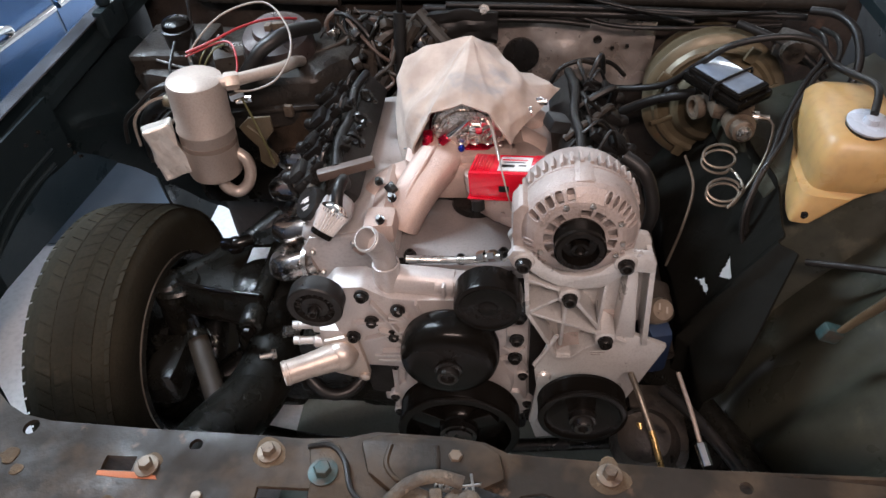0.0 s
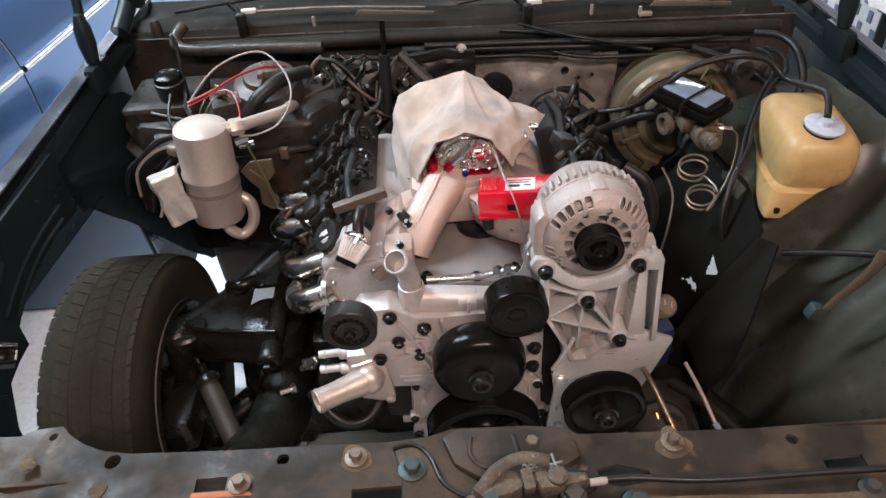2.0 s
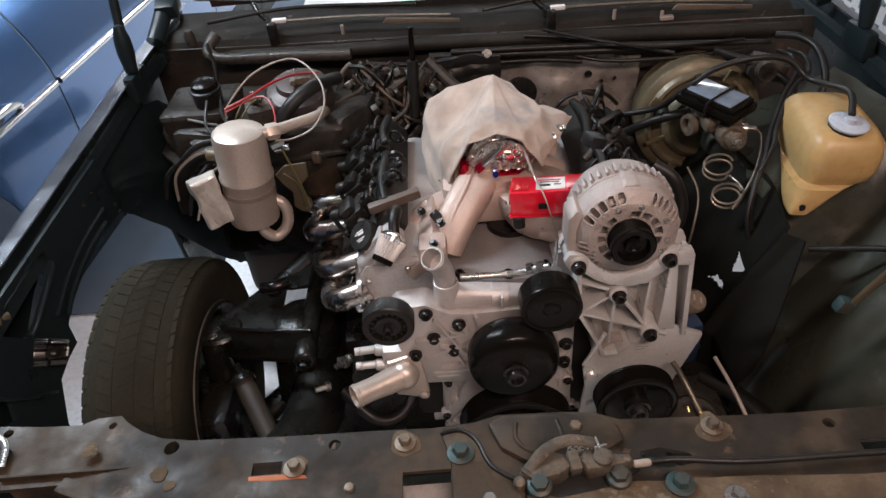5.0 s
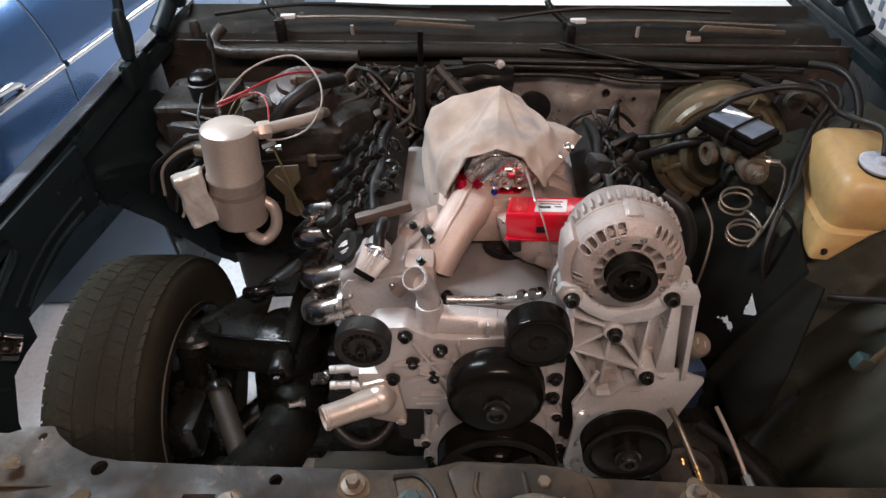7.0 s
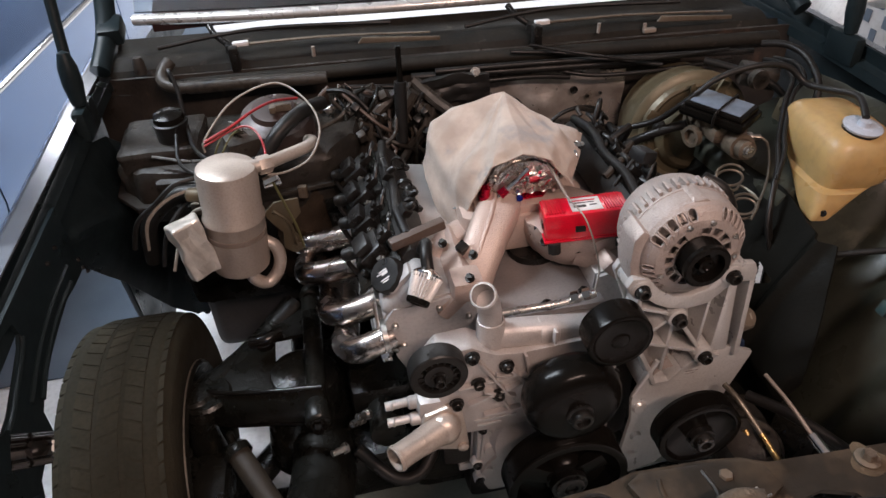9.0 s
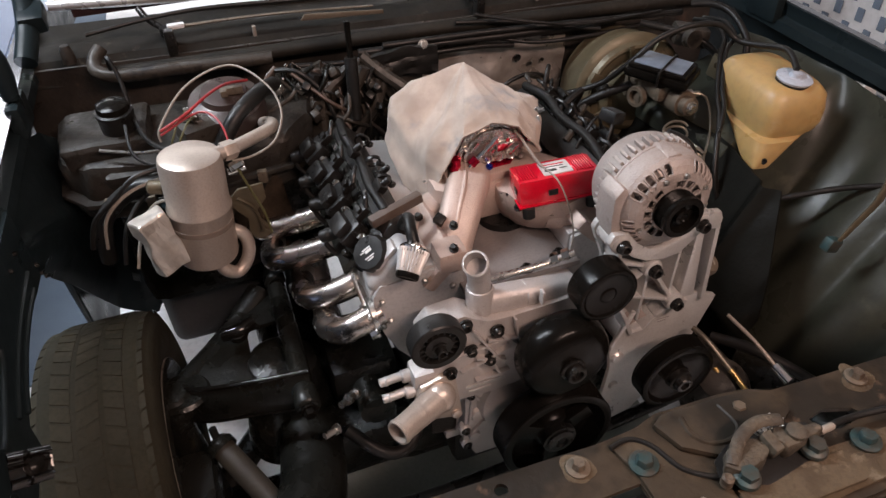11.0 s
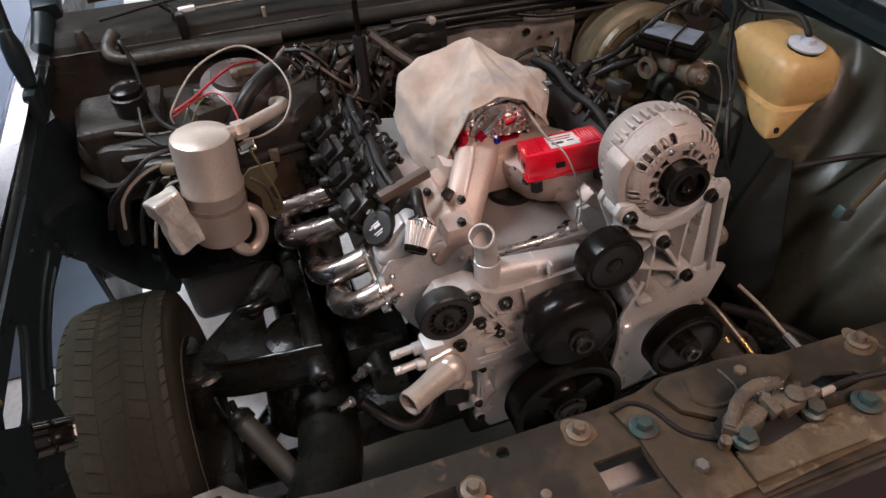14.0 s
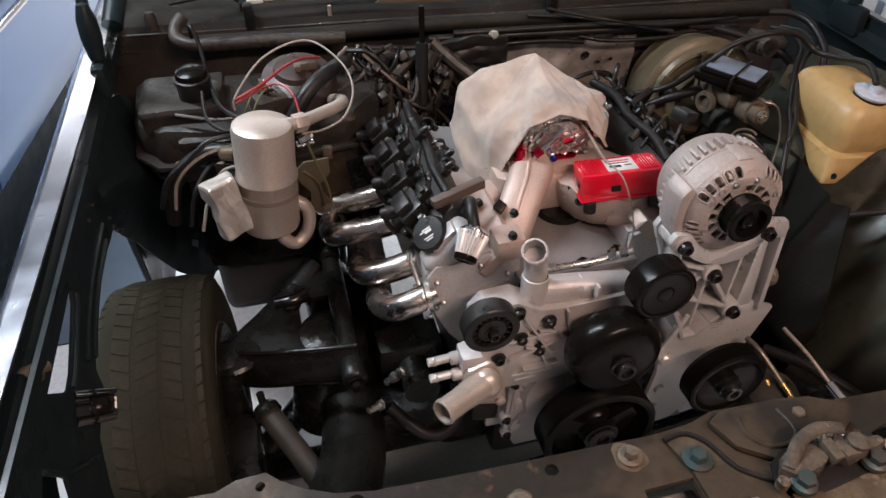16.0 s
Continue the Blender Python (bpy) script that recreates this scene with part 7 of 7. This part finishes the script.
solid("grimy_board", box(0.22, 0.012, 0.20, (-0.08, 1.035, 0.74), 0.004), GRIME, "grimy brown panel on the firewall", "panel")
solid("grimy_board", box(0.10, 0.02, 0.10, (-0.19, 1.03, 0.80), 0.01, (0, 8, 0)), FIREWALL, "grimy brown panel on the firewall", "panel")
solid("dark_pad", sheet(lambda u, v: (-0.10 + 0.16 * u, 1.02 + 0.01 * noise.noise(Vector((u * 4, v * 4, 0))), 0.80 + 0.06 * v + 0.01 * math.sin(u * 3)), 14, 8, 0.012), RUBBER, "dark insulation pad on the firewall", "pad")

# right valve cover side: dark wiring behind the alternator
for k in range(14):
    y = 0.50 + 0.03 * k
    solid("coil_wire", tube([(0.20 + CL.uniform(-0.03, 0.04), y, 0.80), (0.23 + CL.uniform(-0.02, 0.05), y + 0.02, 0.825 + CL.uniform(-0.02, 0.02)), (0.27, y + 0.05, 0.78)], CL.choice((0.003, 0.005, 0.007)), 8, 5), CL.choice((RUBBER, BLACKPLASTIC, RUBBER, GRIME)), "black coil wiring on the valve cover", "wire", "coil wires")
solid("alternator_cable", tube([(0.245, 0.46, 0.90), (0.275, 0.44, 0.88), (0.29, 0.43, 0.82), (0.28, 0.45, 0.74)], 0.010, 12), RUBBER, "black cable behind the alternator", "cable")
solid("alternator_plug", box(0.03, 0.03, 0.02, (0.15, 0.475, 0.945), 0.005, (0, 20, 20)), BLACKPLASTIC, "black plug on the back of the alternator", "plug")

# ---- brake booster, master cylinder ----
booster = thing("brake_booster", (0.49, 0.93, 0.70), "stained gold brake booster drum on the firewall", "brake booster")
part("drum", lathe([(0.09, -0.13), (0.128, -0.11), (0.130, -0.035), (0.136, -0.030), (0.138, -0.018), (0.133, -0.012), (0.120, -0.008), (0.114, 0.002), (0.108, 0.004), (0.100, -0.002), (0.086, 0.000), (0.080, 0.012), (0.070, 0.018), (0.058, 0.016), (0.048, 0.022), (0.0, 0.022)], (0.494, 0.905, 0.712), (-0.06, -1, 0.10), 64), BOOSTER, booster)
for a in (65, 150, 245, 330):
    part("tab", box(0.022, 0.008, 0.03, (0.494 + 0.118 * math.cos(radians(a)), 0.899, 0.712 + 0.118 * math.sin(radians(a))), 0.003, (0, 90 - a, 0)), BOOSTER, booster)
for a in (20, 100, 200, 280):
    part("rib", box(0.05, 0.006, 0.012, (0.494 + 0.10 * math.cos(radians(a)), 0.899, 0.712 + 0.10 * math.sin(radians(a))), 0.004, (0, -a, 0)), BOOSTER, booster)
part("check_valve", joined(lathe([(0.014, 0), (0.014, 0.015), (0.008, 0.02), (0.008, 0.04), (0, 0.04)], (0.405, 0.893, 0.75), (-0.3, -1, 0.2), 16)), RUBBER, booster)
master = thing("master_cylinder", (0.475, 0.76, 0.77), "worn silver brake master cylinder with a black lid", "master cylinder")
part("casting", joined(tube([(0.488, 0.872, 0.775), (0.486, 0.78, 0.778), (0.484, 0.705, 0.785)], 0.026, 20), box(0.075, 0.11, 0.035, (0.478, 0.795, 0.795), 0.012), lathe([(0.019, 0), (0.019, 0.018), (0.012, 0.021), (0, 0.021)], (0.484, 0.706, 0.785), (0, -1, 0.1), 20), box(0.09, 0.014, 0.06, (0.488, 0.862, 0.77), 0.006)), DIRTZINC, master)
part("nose_bolt", hex_bolt((0.484, 0.684, 0.787), (0, -1, 0.1), 0.009, 0.008, False), STEEL, master)
part("port", joined(lathe([(0.011, 0), (0.011, 0.012), (0.006, 0.014), (0.006, 0.03), (0, 0.03)], (0.51, 0.74, 0.785), (1, -0.2, 0), 12)), STEEL, master)
part("clevis", joined(box(0.02, 0.04, 0.03, (0.435, 0.80, 0.772), 0.008), lathe([(0.022, -0.006), (0.022, 0.006), (0.015, 0.006), (0.015, -0.006), (0.022, -0.006)], (0.425, 0.79, 0.775), (1, 0.3, 0), 24)), DIRTZINC, master)
LIDP = pose(0.464, 0.772, 0.836, 2, -4, 33)
lid = part("lid", moved(joined(box(0.084, 0.136, 0.020, (0, 0, -0.004), 0.009), box(0.072, 0.122, 0.012, (0, 0, 0.010), 0.006)), LIDP), GLOSSBLACK, master, "glossy black reservoir lid")
# slate panel puts the bluish reflection on the black lid into colour
part("lid_reflection", moved(box(0.058, 0.104, 0.003, (0, 0, 0.0168), 0.0012), LIDP), material("slate_reflection_gloss", (0.17, 0.21, 0.27), 0.12, 0.0, (0.09, 0.11, 0.135), 12, 100, coat=0.6), lid, "slate grey reflection put on the lid top")
part("bail_wire", moved(tube([(-0.046, -0.01, -0.014), (-0.046, -0.01, 0.012), (-0.03, -0.012, 0.0205), (0.03, -0.012, 0.0205), (0.046, -0.01, 0.012), (0.046, -0.01, -0.014)], 0.0025, 8), LIDP), BOLT, master)
master.matrix_basis = Matrix.Translation((0.004, 0.007, -0.005)) @ master.matrix_basis


def coil_line(c, r, turns, drop, tail):
    pts = [(c[0] + r * math.cos(a), c[1] + 0.55 * r * math.sin(a), c[2] - drop * a / (2 * math.pi) + 0.4 * r * math.sin(a)) for a in [k * 0.5 for k in range(int(turns * 12.6))]]
    return tube(pts + tail, 0.0026, 8, 3)


solid("brake_line", coil_line((0.455, 0.685, 0.745), 0.028, 2, 0.012, [(0.49, 0.63, 0.71), (0.46, 0.60, 0.69)]), LINESTEEL, "coiled bare steel brake line", "brake line", "brake lines")
solid("brake_line", coil_line((0.455, 0.625, 0.715), 0.027, 2, 0.010, [(0.52, 0.66, 0.74), (0.545, 0.72, 0.78), (0.52, 0.74, 0.785)]), LINESTEEL, "coiled bare steel brake line", "brake line", "brake lines")
solid("brake_line", tube([(0.40, 0.70, 0.73), (0.415, 0.66, 0.69), (0.40, 0.62, 0.63), (0.38, 0.60, 0.55)], 0.0026, 8), LINESTEEL, "bare steel brake line running down", "brake line", "brake lines")

# ---- washer bottle ----
bottle = thing("washer_bottle", (0.62, 0.62, 0.70), "yellowed plastic washer bottle with a silver lid", "washer bottle")
RINGS = ((0.855, 0.645, 0.656, 0.072, 0.0416), (0.85, 0.645, 0.656, 0.0896, 0.056), (0.836, 0.645, 0.656, 0.104, 0.0672), (0.81, 0.643, 0.654, 0.1088, 0.0712), (0.785, 0.64, 0.65, 0.1072, 0.0696), (0.77, 0.636, 0.644, 0.0992, 0.0632), (0.762, 0.626, 0.632, 0.082, 0.054), (0.756, 0.607, 0.61, 0.066, 0.046), (0.74, 0.591, 0.592, 0.05, 0.036), (0.722, 0.575, 0.574, 0.034, 0.026), (0.708, 0.567, 0.564, 0.022, 0.018), (0.702, 0.565, 0.562, 0.01, 0.009))
bb = bmesh.new()
loops = []
for z, cx, cy, a_y, a_x in RINGS:
    loop = []
    for k in range(40):
        a = 2 * math.pi * k / 40
        px, py = a_x * 0.94 * squared(math.cos(a), 5.0), a_y * 0.97 * squared(math.sin(a), 5.0)
        loop.append(bb.verts.new((cx - 0.006 + px * 0.985 + py * 0.10, cy + py * 0.985 - px * 0.17, z)))
    loops.append(loop)
for p, q in zip(loops, loops[1:]):
    for k in range(40):
        bb.faces.new((p[k], q[k], q[(k + 1) % 40], p[(k + 1) % 40]))
bb.faces.new(loops[0])
bb.faces.new(loops[-1])
bmesh.ops.recalc_face_normals(bb, faces=bb.faces)
part("bottle", bb, TAN, bottle)
part("lid", lathe([(0.032, -0.003), (0.034, 0.0), (0.034, 0.002), (0.031, 0.0035), (0.012, 0.004), (0.010, 0.012), (0, 0.013)], (0.634, 0.600, 0.860), (0.06, -0.12, 1), 40), material("pale_lid_plastic", (0.42, 0.46, 0.52), 0.25, 0.0, (0.38, 0.42, 0.48), 9, 90), bottle, "pale silver round lid")
part("collar", lathe([(0.032, -0.012), (0.032, -0.002)], (0.634, 0.600, 0.860), (0.06, -0.12, 1), 40), RUBBER, bottle, "black lid collar")
part("bolt", lathe([(0.012, 0), (0.012, 0.004), (0.007, 0.006), (0.006, 0.012), (0, 0.013)], (0.566, 0.552, 0.722), (-0.5, -0.8, 0.2), 18), BOLT, bottle)
solid("bottle_strap", joined(box(0.012, 0.03, 0.05, (0.625, 0.80, 0.80), 0.004, (10, 0, 20)), lathe([(0.007, 0), (0.007, 0.01), (0, 0.01)], (0.612, 0.785, 0.812), (-0.6, -0.7, 0.3), 12)), OLIVE, "tan metal tab behind the bottle", "bracket")

# hoses by the booster
for pts, r, lab in (
    ([(0.22, 0.98, 0.72), (0.30, 0.93, 0.735), (0.38, 0.87, 0.775), (0.425, 0.82, 0.845), (0.47, 0.81, 0.885), (0.54, 0.80, 0.905), (0.60, 0.79, 0.900), (0.632, 0.765, 0.872), (0.648, 0.72, 0.876), (0.655, 0.655, 0.890), (0.636, 0.602, 0.876)], 0.0062, "black hose arching to the washer bottle"),
    ([(0.665, 0.92, 0.86), (0.664, 0.85, 0.876), (0.650, 0.795, 0.866), (0.612, 0.768, 0.848), (0.565, 0.705, 0.808), (0.545, 0.665, 0.785), (0.512, 0.626, 0.75), (0.491, 0.59, 0.70), (0.50, 0.57, 0.63)], 0.0048, "black hose hanging beside the washer bottle"),
    ([(0.650, 0.93, 0.855), (0.645, 0.86, 0.872), (0.630, 0.802, 0.862), (0.596, 0.764, 0.842), (0.552, 0.700, 0.798), (0.530, 0.655, 0.772), (0.500, 0.612, 0.735), (0.482, 0.575, 0.68), (0.50, 0.55, 0.60)], 0.0048, "black hose hanging beside the washer bottle"),
    ([(0.645, 0.945, 0.885), (0.680, 0.915, 0.890), (0.700, 0.87, 0.880), (0.695, 0.81, 0.852), (0.68, 0.78, 0.82)], 0.0075, "grey-black hose bending down by the wing"),
    ([(0.52, 0.95, 0.86), (0.58, 0.90, 0.85), (0.63, 0.86, 0.83), (0.66, 0.84, 0.80)], 0.008, "black hose behind the booster"),
    ([(0.26, 0.96, 0.60), (0.31, 0.92, 0.68), (0.38, 0.87, 0.745), (0.44, 0.84, 0.775)], 0.010, "black vacuum hose to the booster"),
    ([(0.57, 0.50, 0.66), (0.66, 0.44, 0.70), (0.72, 0.38, 0.73)], 0.006, "thin black hose on the liner"),
):
    solid("hose", tube(pts, r, 12, 8), RUBBER, lab, "hose", "hoses")
solid("pipe_block", joined(box(0.08, 0.05, 0.045, (0.62, 0.90, 0.835), 0.012, (0, 10, -20)), lathe([(0.02, 0), (0.02, 0.02), (0, 0.02)], (0.60, 0.875, 0.84), (0, -1, 0.2), 18)), GRIME, "grimy valve block behind the washer bottle", "valve block")
solid("column_joint", joined(tube([(0.33, 0.97, 0.60), (0.36, 0.7, 0.52), (0.37, 0.45, 0.47)], 0.016, 14), lathe([(0.03, -0.03), (0.03, 0.03), (0, 0.03)], (0.365, 0.56, 0.49), (0.05, -1, -0.2), 18)), GRIME, "grimy steering shaft and joint", "steering shaft")

# steering box with pipes
gear = thing("steering_box", (0.33, 0.25, 0.40), "grimy steering box with brass pipe fittings", "steering box")
part("housing", joined(lathe([(0.05, -0.06), (0.055, 0.03), (0.04, 0.06), (0.018, 0.07), (0, 0.07)], (0.31, 0.27, 0.46), (-0.2, -0.3, 1), 28), box(0.1, 0.14, 0.09, (0.34, 0.33, 0.42), 0.03)), GRIME, gear)
for a, b in (((0.318, 0.20, 0.515), (0.306, 0.25, 0.54)), ((0.30, 0.23, 0.50), (0.292, 0.27, 0.53))):
    part("brass_fitting", tube([a, b], 0.005, 12), BRASS, gear, "brass pipe fitting")
part("pipe", tube([(0.306, 0.25, 0.54), (0.288, 0.30, 0.57), (0.280, 0.33, 0.575)], 0.005, 10), LINESTEEL, gear)
part("pressure_pipe", tube([(0.372, 0.21, 0.55), (0.362, 0.27, 0.57), (0.352, 0.33, 0.58)], 0.0035, 10), ACC, gear, "pale metal pressure pipe")
part("pipe_end", tube([(0.376, 0.19, 0.545), (0.370, 0.222, 0.553)], 0.009, 12), CHROME, gear)
solid("braided_hose", tube([(0.34, 0.34, 0.52), (0.38, 0.28, 0.53), (0.43, 0.20, 0.52), (0.50, 0.10, 0.48)], 0.010, 12), RUBBER, "black printed rubber hose by the steering box", "hose", "hoses")
solid("blue_hose_clip", box(0.04, 0.08, 0.10, (0.33, 0.43, 0.545), 0.012, (0, 0, 10)), BLUEBLOCK, "blue painted pump bracket", "bracket")
lb = thing("wing_bracket", (0.58, 0.34, 0.70), "rusty tan bracket fixed to the liner", "bracket")
part("arm", tube([(0.562, 0.335, 0.68), (0.575, 0.33, 0.715), (0.60, 0.325, 0.765), (0.615, 0.33, 0.80)], (0.008, 0.015), 10, 6, 0, True, 0.4), OLIVE, lb)
part("foot", box(0.03, 0.02, 0.026, (0.553, 0.340, 0.672), 0.005, (0, 20, 0)), TEALBOLT, lb)

# ---- cowl details ----
for x, y in ((-0.463, 1.178), (0.190, 1.105)):
    wp_ = thing("wiper_arm", (x, y, 0.90), "black wiper pivot with a pale arm lying on the cowl", "wiper")
    part("pivot", joined(box(0.020, 0.026, 0.055, (x - 0.005, y - 0.022, 0.902), 0.005), lathe([(0.013, 0), (0.011, 0.016), (0, 0.018)], (x - 0.01, y, 0.912), (0, -0.2, 1), 16), tube([(x - 0.012, y + 0.01, 0.92), (x - 0.04, y + 0.03, 0.94), (x - 0.052, y + 0.05, 0.955)], 0.007, 10)), BOLT, wp_)
    part("arm", tube([(x, y, 0.925), (x + 0.2, y - 0.012, 0.926), (x + 0.42, y - 0.045, 0.922)], (0.006, 0.004), 8, 6, 0, True, 0.6), DIRTZINC, wp_, "pale metal arm")
    part("blade", tube([(x - 0.16, y + 0.004, 0.934), (x + 0.05, y + 0.03, 0.944), (x + 0.34, y + 0.006, 0.936)], 0.0045, 8, 6), RUBBER, wp_)
    part("tip", box(0.034, 0.014, 0.010, (x + 0.012, y - 0.004, 0.928), 0.003), WHITEPAINT, wp_, "white plastic clip")
    part("arm_plate", prism([(x + 0.26, 0.918), (x + 0.44, 0.906), (x + 0.44, 0.914), (x + 0.27, 0.930)], y - 0.056, y - 0.050, 0.001), DIRTZINC, wp_, "flat worn metal strip")
solid("washer_nozzle", joined(box(0.03, 0.014, 0.010, (0.452, 1.085, 0.888), 0.003), lathe([(0.005, 0), (0.004, 0.015), (0, 0.015)], (0.44, 1.085, 0.89), (0, 0, 1), 10)), ACC, "pale washer nozzle on the cowl", "nozzle")
for x in (-0.30, 0.33):
    solid("cowl_pin", lathe([(0.004, 0), (0.004, 0.022), (0, 0.022)], (x, cowl_y(x) - 0.01, 0.895), (0, -0.1, 1), 8), ACC, "short pin standing on the cowl", "pin", "cowl pins")
solid("bump_stop", lathe([(0.013, 0), (0.012, 0.025), (0.008, 0.035), (0, 0.036)], (-0.66, 1.14, 0.90), (0, 0, 1), 14), GRIME, "small rubber bump stop on the cowl corner", "bump stop")
bar = solid("cowl_tube", tube([(-0.600, 1.15, 0.915), (-0.616, 1.13, 0.900), (-0.612, 1.105, 0.886), (-0.57, 1.09, 0.878), (-0.45, 1.085, 0.876), (-0.28, 1.07, 0.872)], 0.0135, 14), GRIME, "bent tube along the cowl", "tube")
for pts, r in (([(-0.1, 1.07, 0.850), (0.1, 1.05, 0.848), (0.3, 1.03, 0.846), (0.5, 1.02, 0.842)], 0.009), ([(0.12, 1.06, 0.885), (0.25, 1.045, 0.872), (0.38, 1.015, 0.850), (0.45, 1.0, 0.840)], 0.005), ([(0.22, 1.04, 0.840), (0.3, 1.02, 0.826), (0.42, 1.005, 0.826), (0.62, 1.0, 0.832)], 0.005),
               ([(-0.25, 1.06, 0.850), (-0.05, 1.055, 0.832), (0.15, 1.04, 0.832), (0.25, 1.035, 0.822)], 0.006), ([(0.16, 1.05, 0.90), (0.27, 1.0, 0.885), (0.40, 0.985, 0.865), (0.60, 0.99, 0.862)], 0.0035), ([(-0.05, 1.05, 0.865), (0.2, 1.035, 0.862), (0.45, 1.01, 0.856), (0.66, 0.99, 0.85)], 0.007)):
    solid("cowl_cable", tube(pts, r, 10, 6), RUBBER, "black cable running below the cowl", "cable", "cowl cables")


def hinge(s, y, x):
    ob = thing("bonnet_support", (s * x, y, 0.90), "black bonnet support arm standing on the wing", "bonnet support")
    part("knuckle", lathe([(0.0, -0.045), (0.013, -0.04), (0.018, 0.0), (0.017, 0.03), (0.010, 0.055), (0, 0.06)], (s * x, y, 0.965), (0, 0.15, 1), 24), BODYBLACK, ob)
    part("rod", tube([(s * x, y, 0.97), (s * x, y + 0.03, 1.06), (s * (x - 0.005), y + 0.10, 1.30), (s * (x - 0.01), y + 0.2, 1.6)], 0.010, 12), BODYBLACK, ob)
    part("foot", box(0.025, 0.09, 0.06, (s * (x + 0.0), y, 0.895), 0.01), BODYBLACK, ob)
    part("hinge_plate", joined(box(0.05, 0.06, 0.04, (s * (x - 0.035), y + 0.22, 0.985), 0.012, (20, 0, 0)), tube([(s * (x - 0.01), y + 0.14, 0.93), (s * (x - 0.025), y + 0.22, 0.985), (s * (x - 0.03), y + 0.30, 1.08)], 0.020, 12)), BODYBLACK, ob)
    return ob


hinge(-1, 0.955, 0.735)
hinge(1, 0.86, 0.775)

# ---- beyond the right wing ----
rack = thing("storage_panel", (1.75, 1.7, 0.0), "grey woven plastic storage panel standing on the floor", "storage panel")
part("panel", box(0.03, 2.2, 1.05, (1.75, 1.75, 0.525), 0.006), WALLPAINT, rack)
for i in range(22):
    for j in range(14):
        part("slit", box(0.004, 0.030, 0.045, (1.733, 0.72 + 0.095 * i + 0.045 * (j % 2), 0.18 + 0.06 * j), 0.001), MAT, rack, "")
tub = thing("plastic_tub", (1.28, 1.1, 0.0), "white ribbed plastic tub beside the car", "tub")
part("tub_wall", lathe([(0.15, 0.0), (0.17, 0.55), (0.185, 0.56), (0.185, 0.575), (0.165, 0.57), (0.15, 0.1), (0, 0.1)], (1.28, 1.1, 0), (0, 0, 1), 32), WHITEPAINT, tub)
part("tub_rib", box(0.02, 0.3, 0.02, (1.28, 1.1, 0.56), 0.004, (0, 0, 40)), WHITEPAINT, tub)
stand = thing("paper_roll_stand", (1.35, 1.55, 0.0), "white paper roll hanging on a black stand", "paper roll")
part("stand", joined(tube([(1.35, 1.55, 0.0), (1.35, 1.55, 0.74)], 0.018, 12), lathe([(0.12, 0), (0.12, 0.02), (0, 0.02)], (1.35, 1.55, 0), (0, 0, 1), 24)), BODYBLACK, stand)
part("roll", sheet(lambda u, v: (1.35 + 0.10 * math.cos(math.pi * u) * (1 + 0.1 * math.sin(9 * v)), 1.42 + 0.26 * v, 0.70 + 0.07 * math.sin(math.pi * u) + 0.01 * noise.noise(Vector((u * 5, v * 5, 0)))), 16, 10, 0.004), WHITEPAINT, stand)
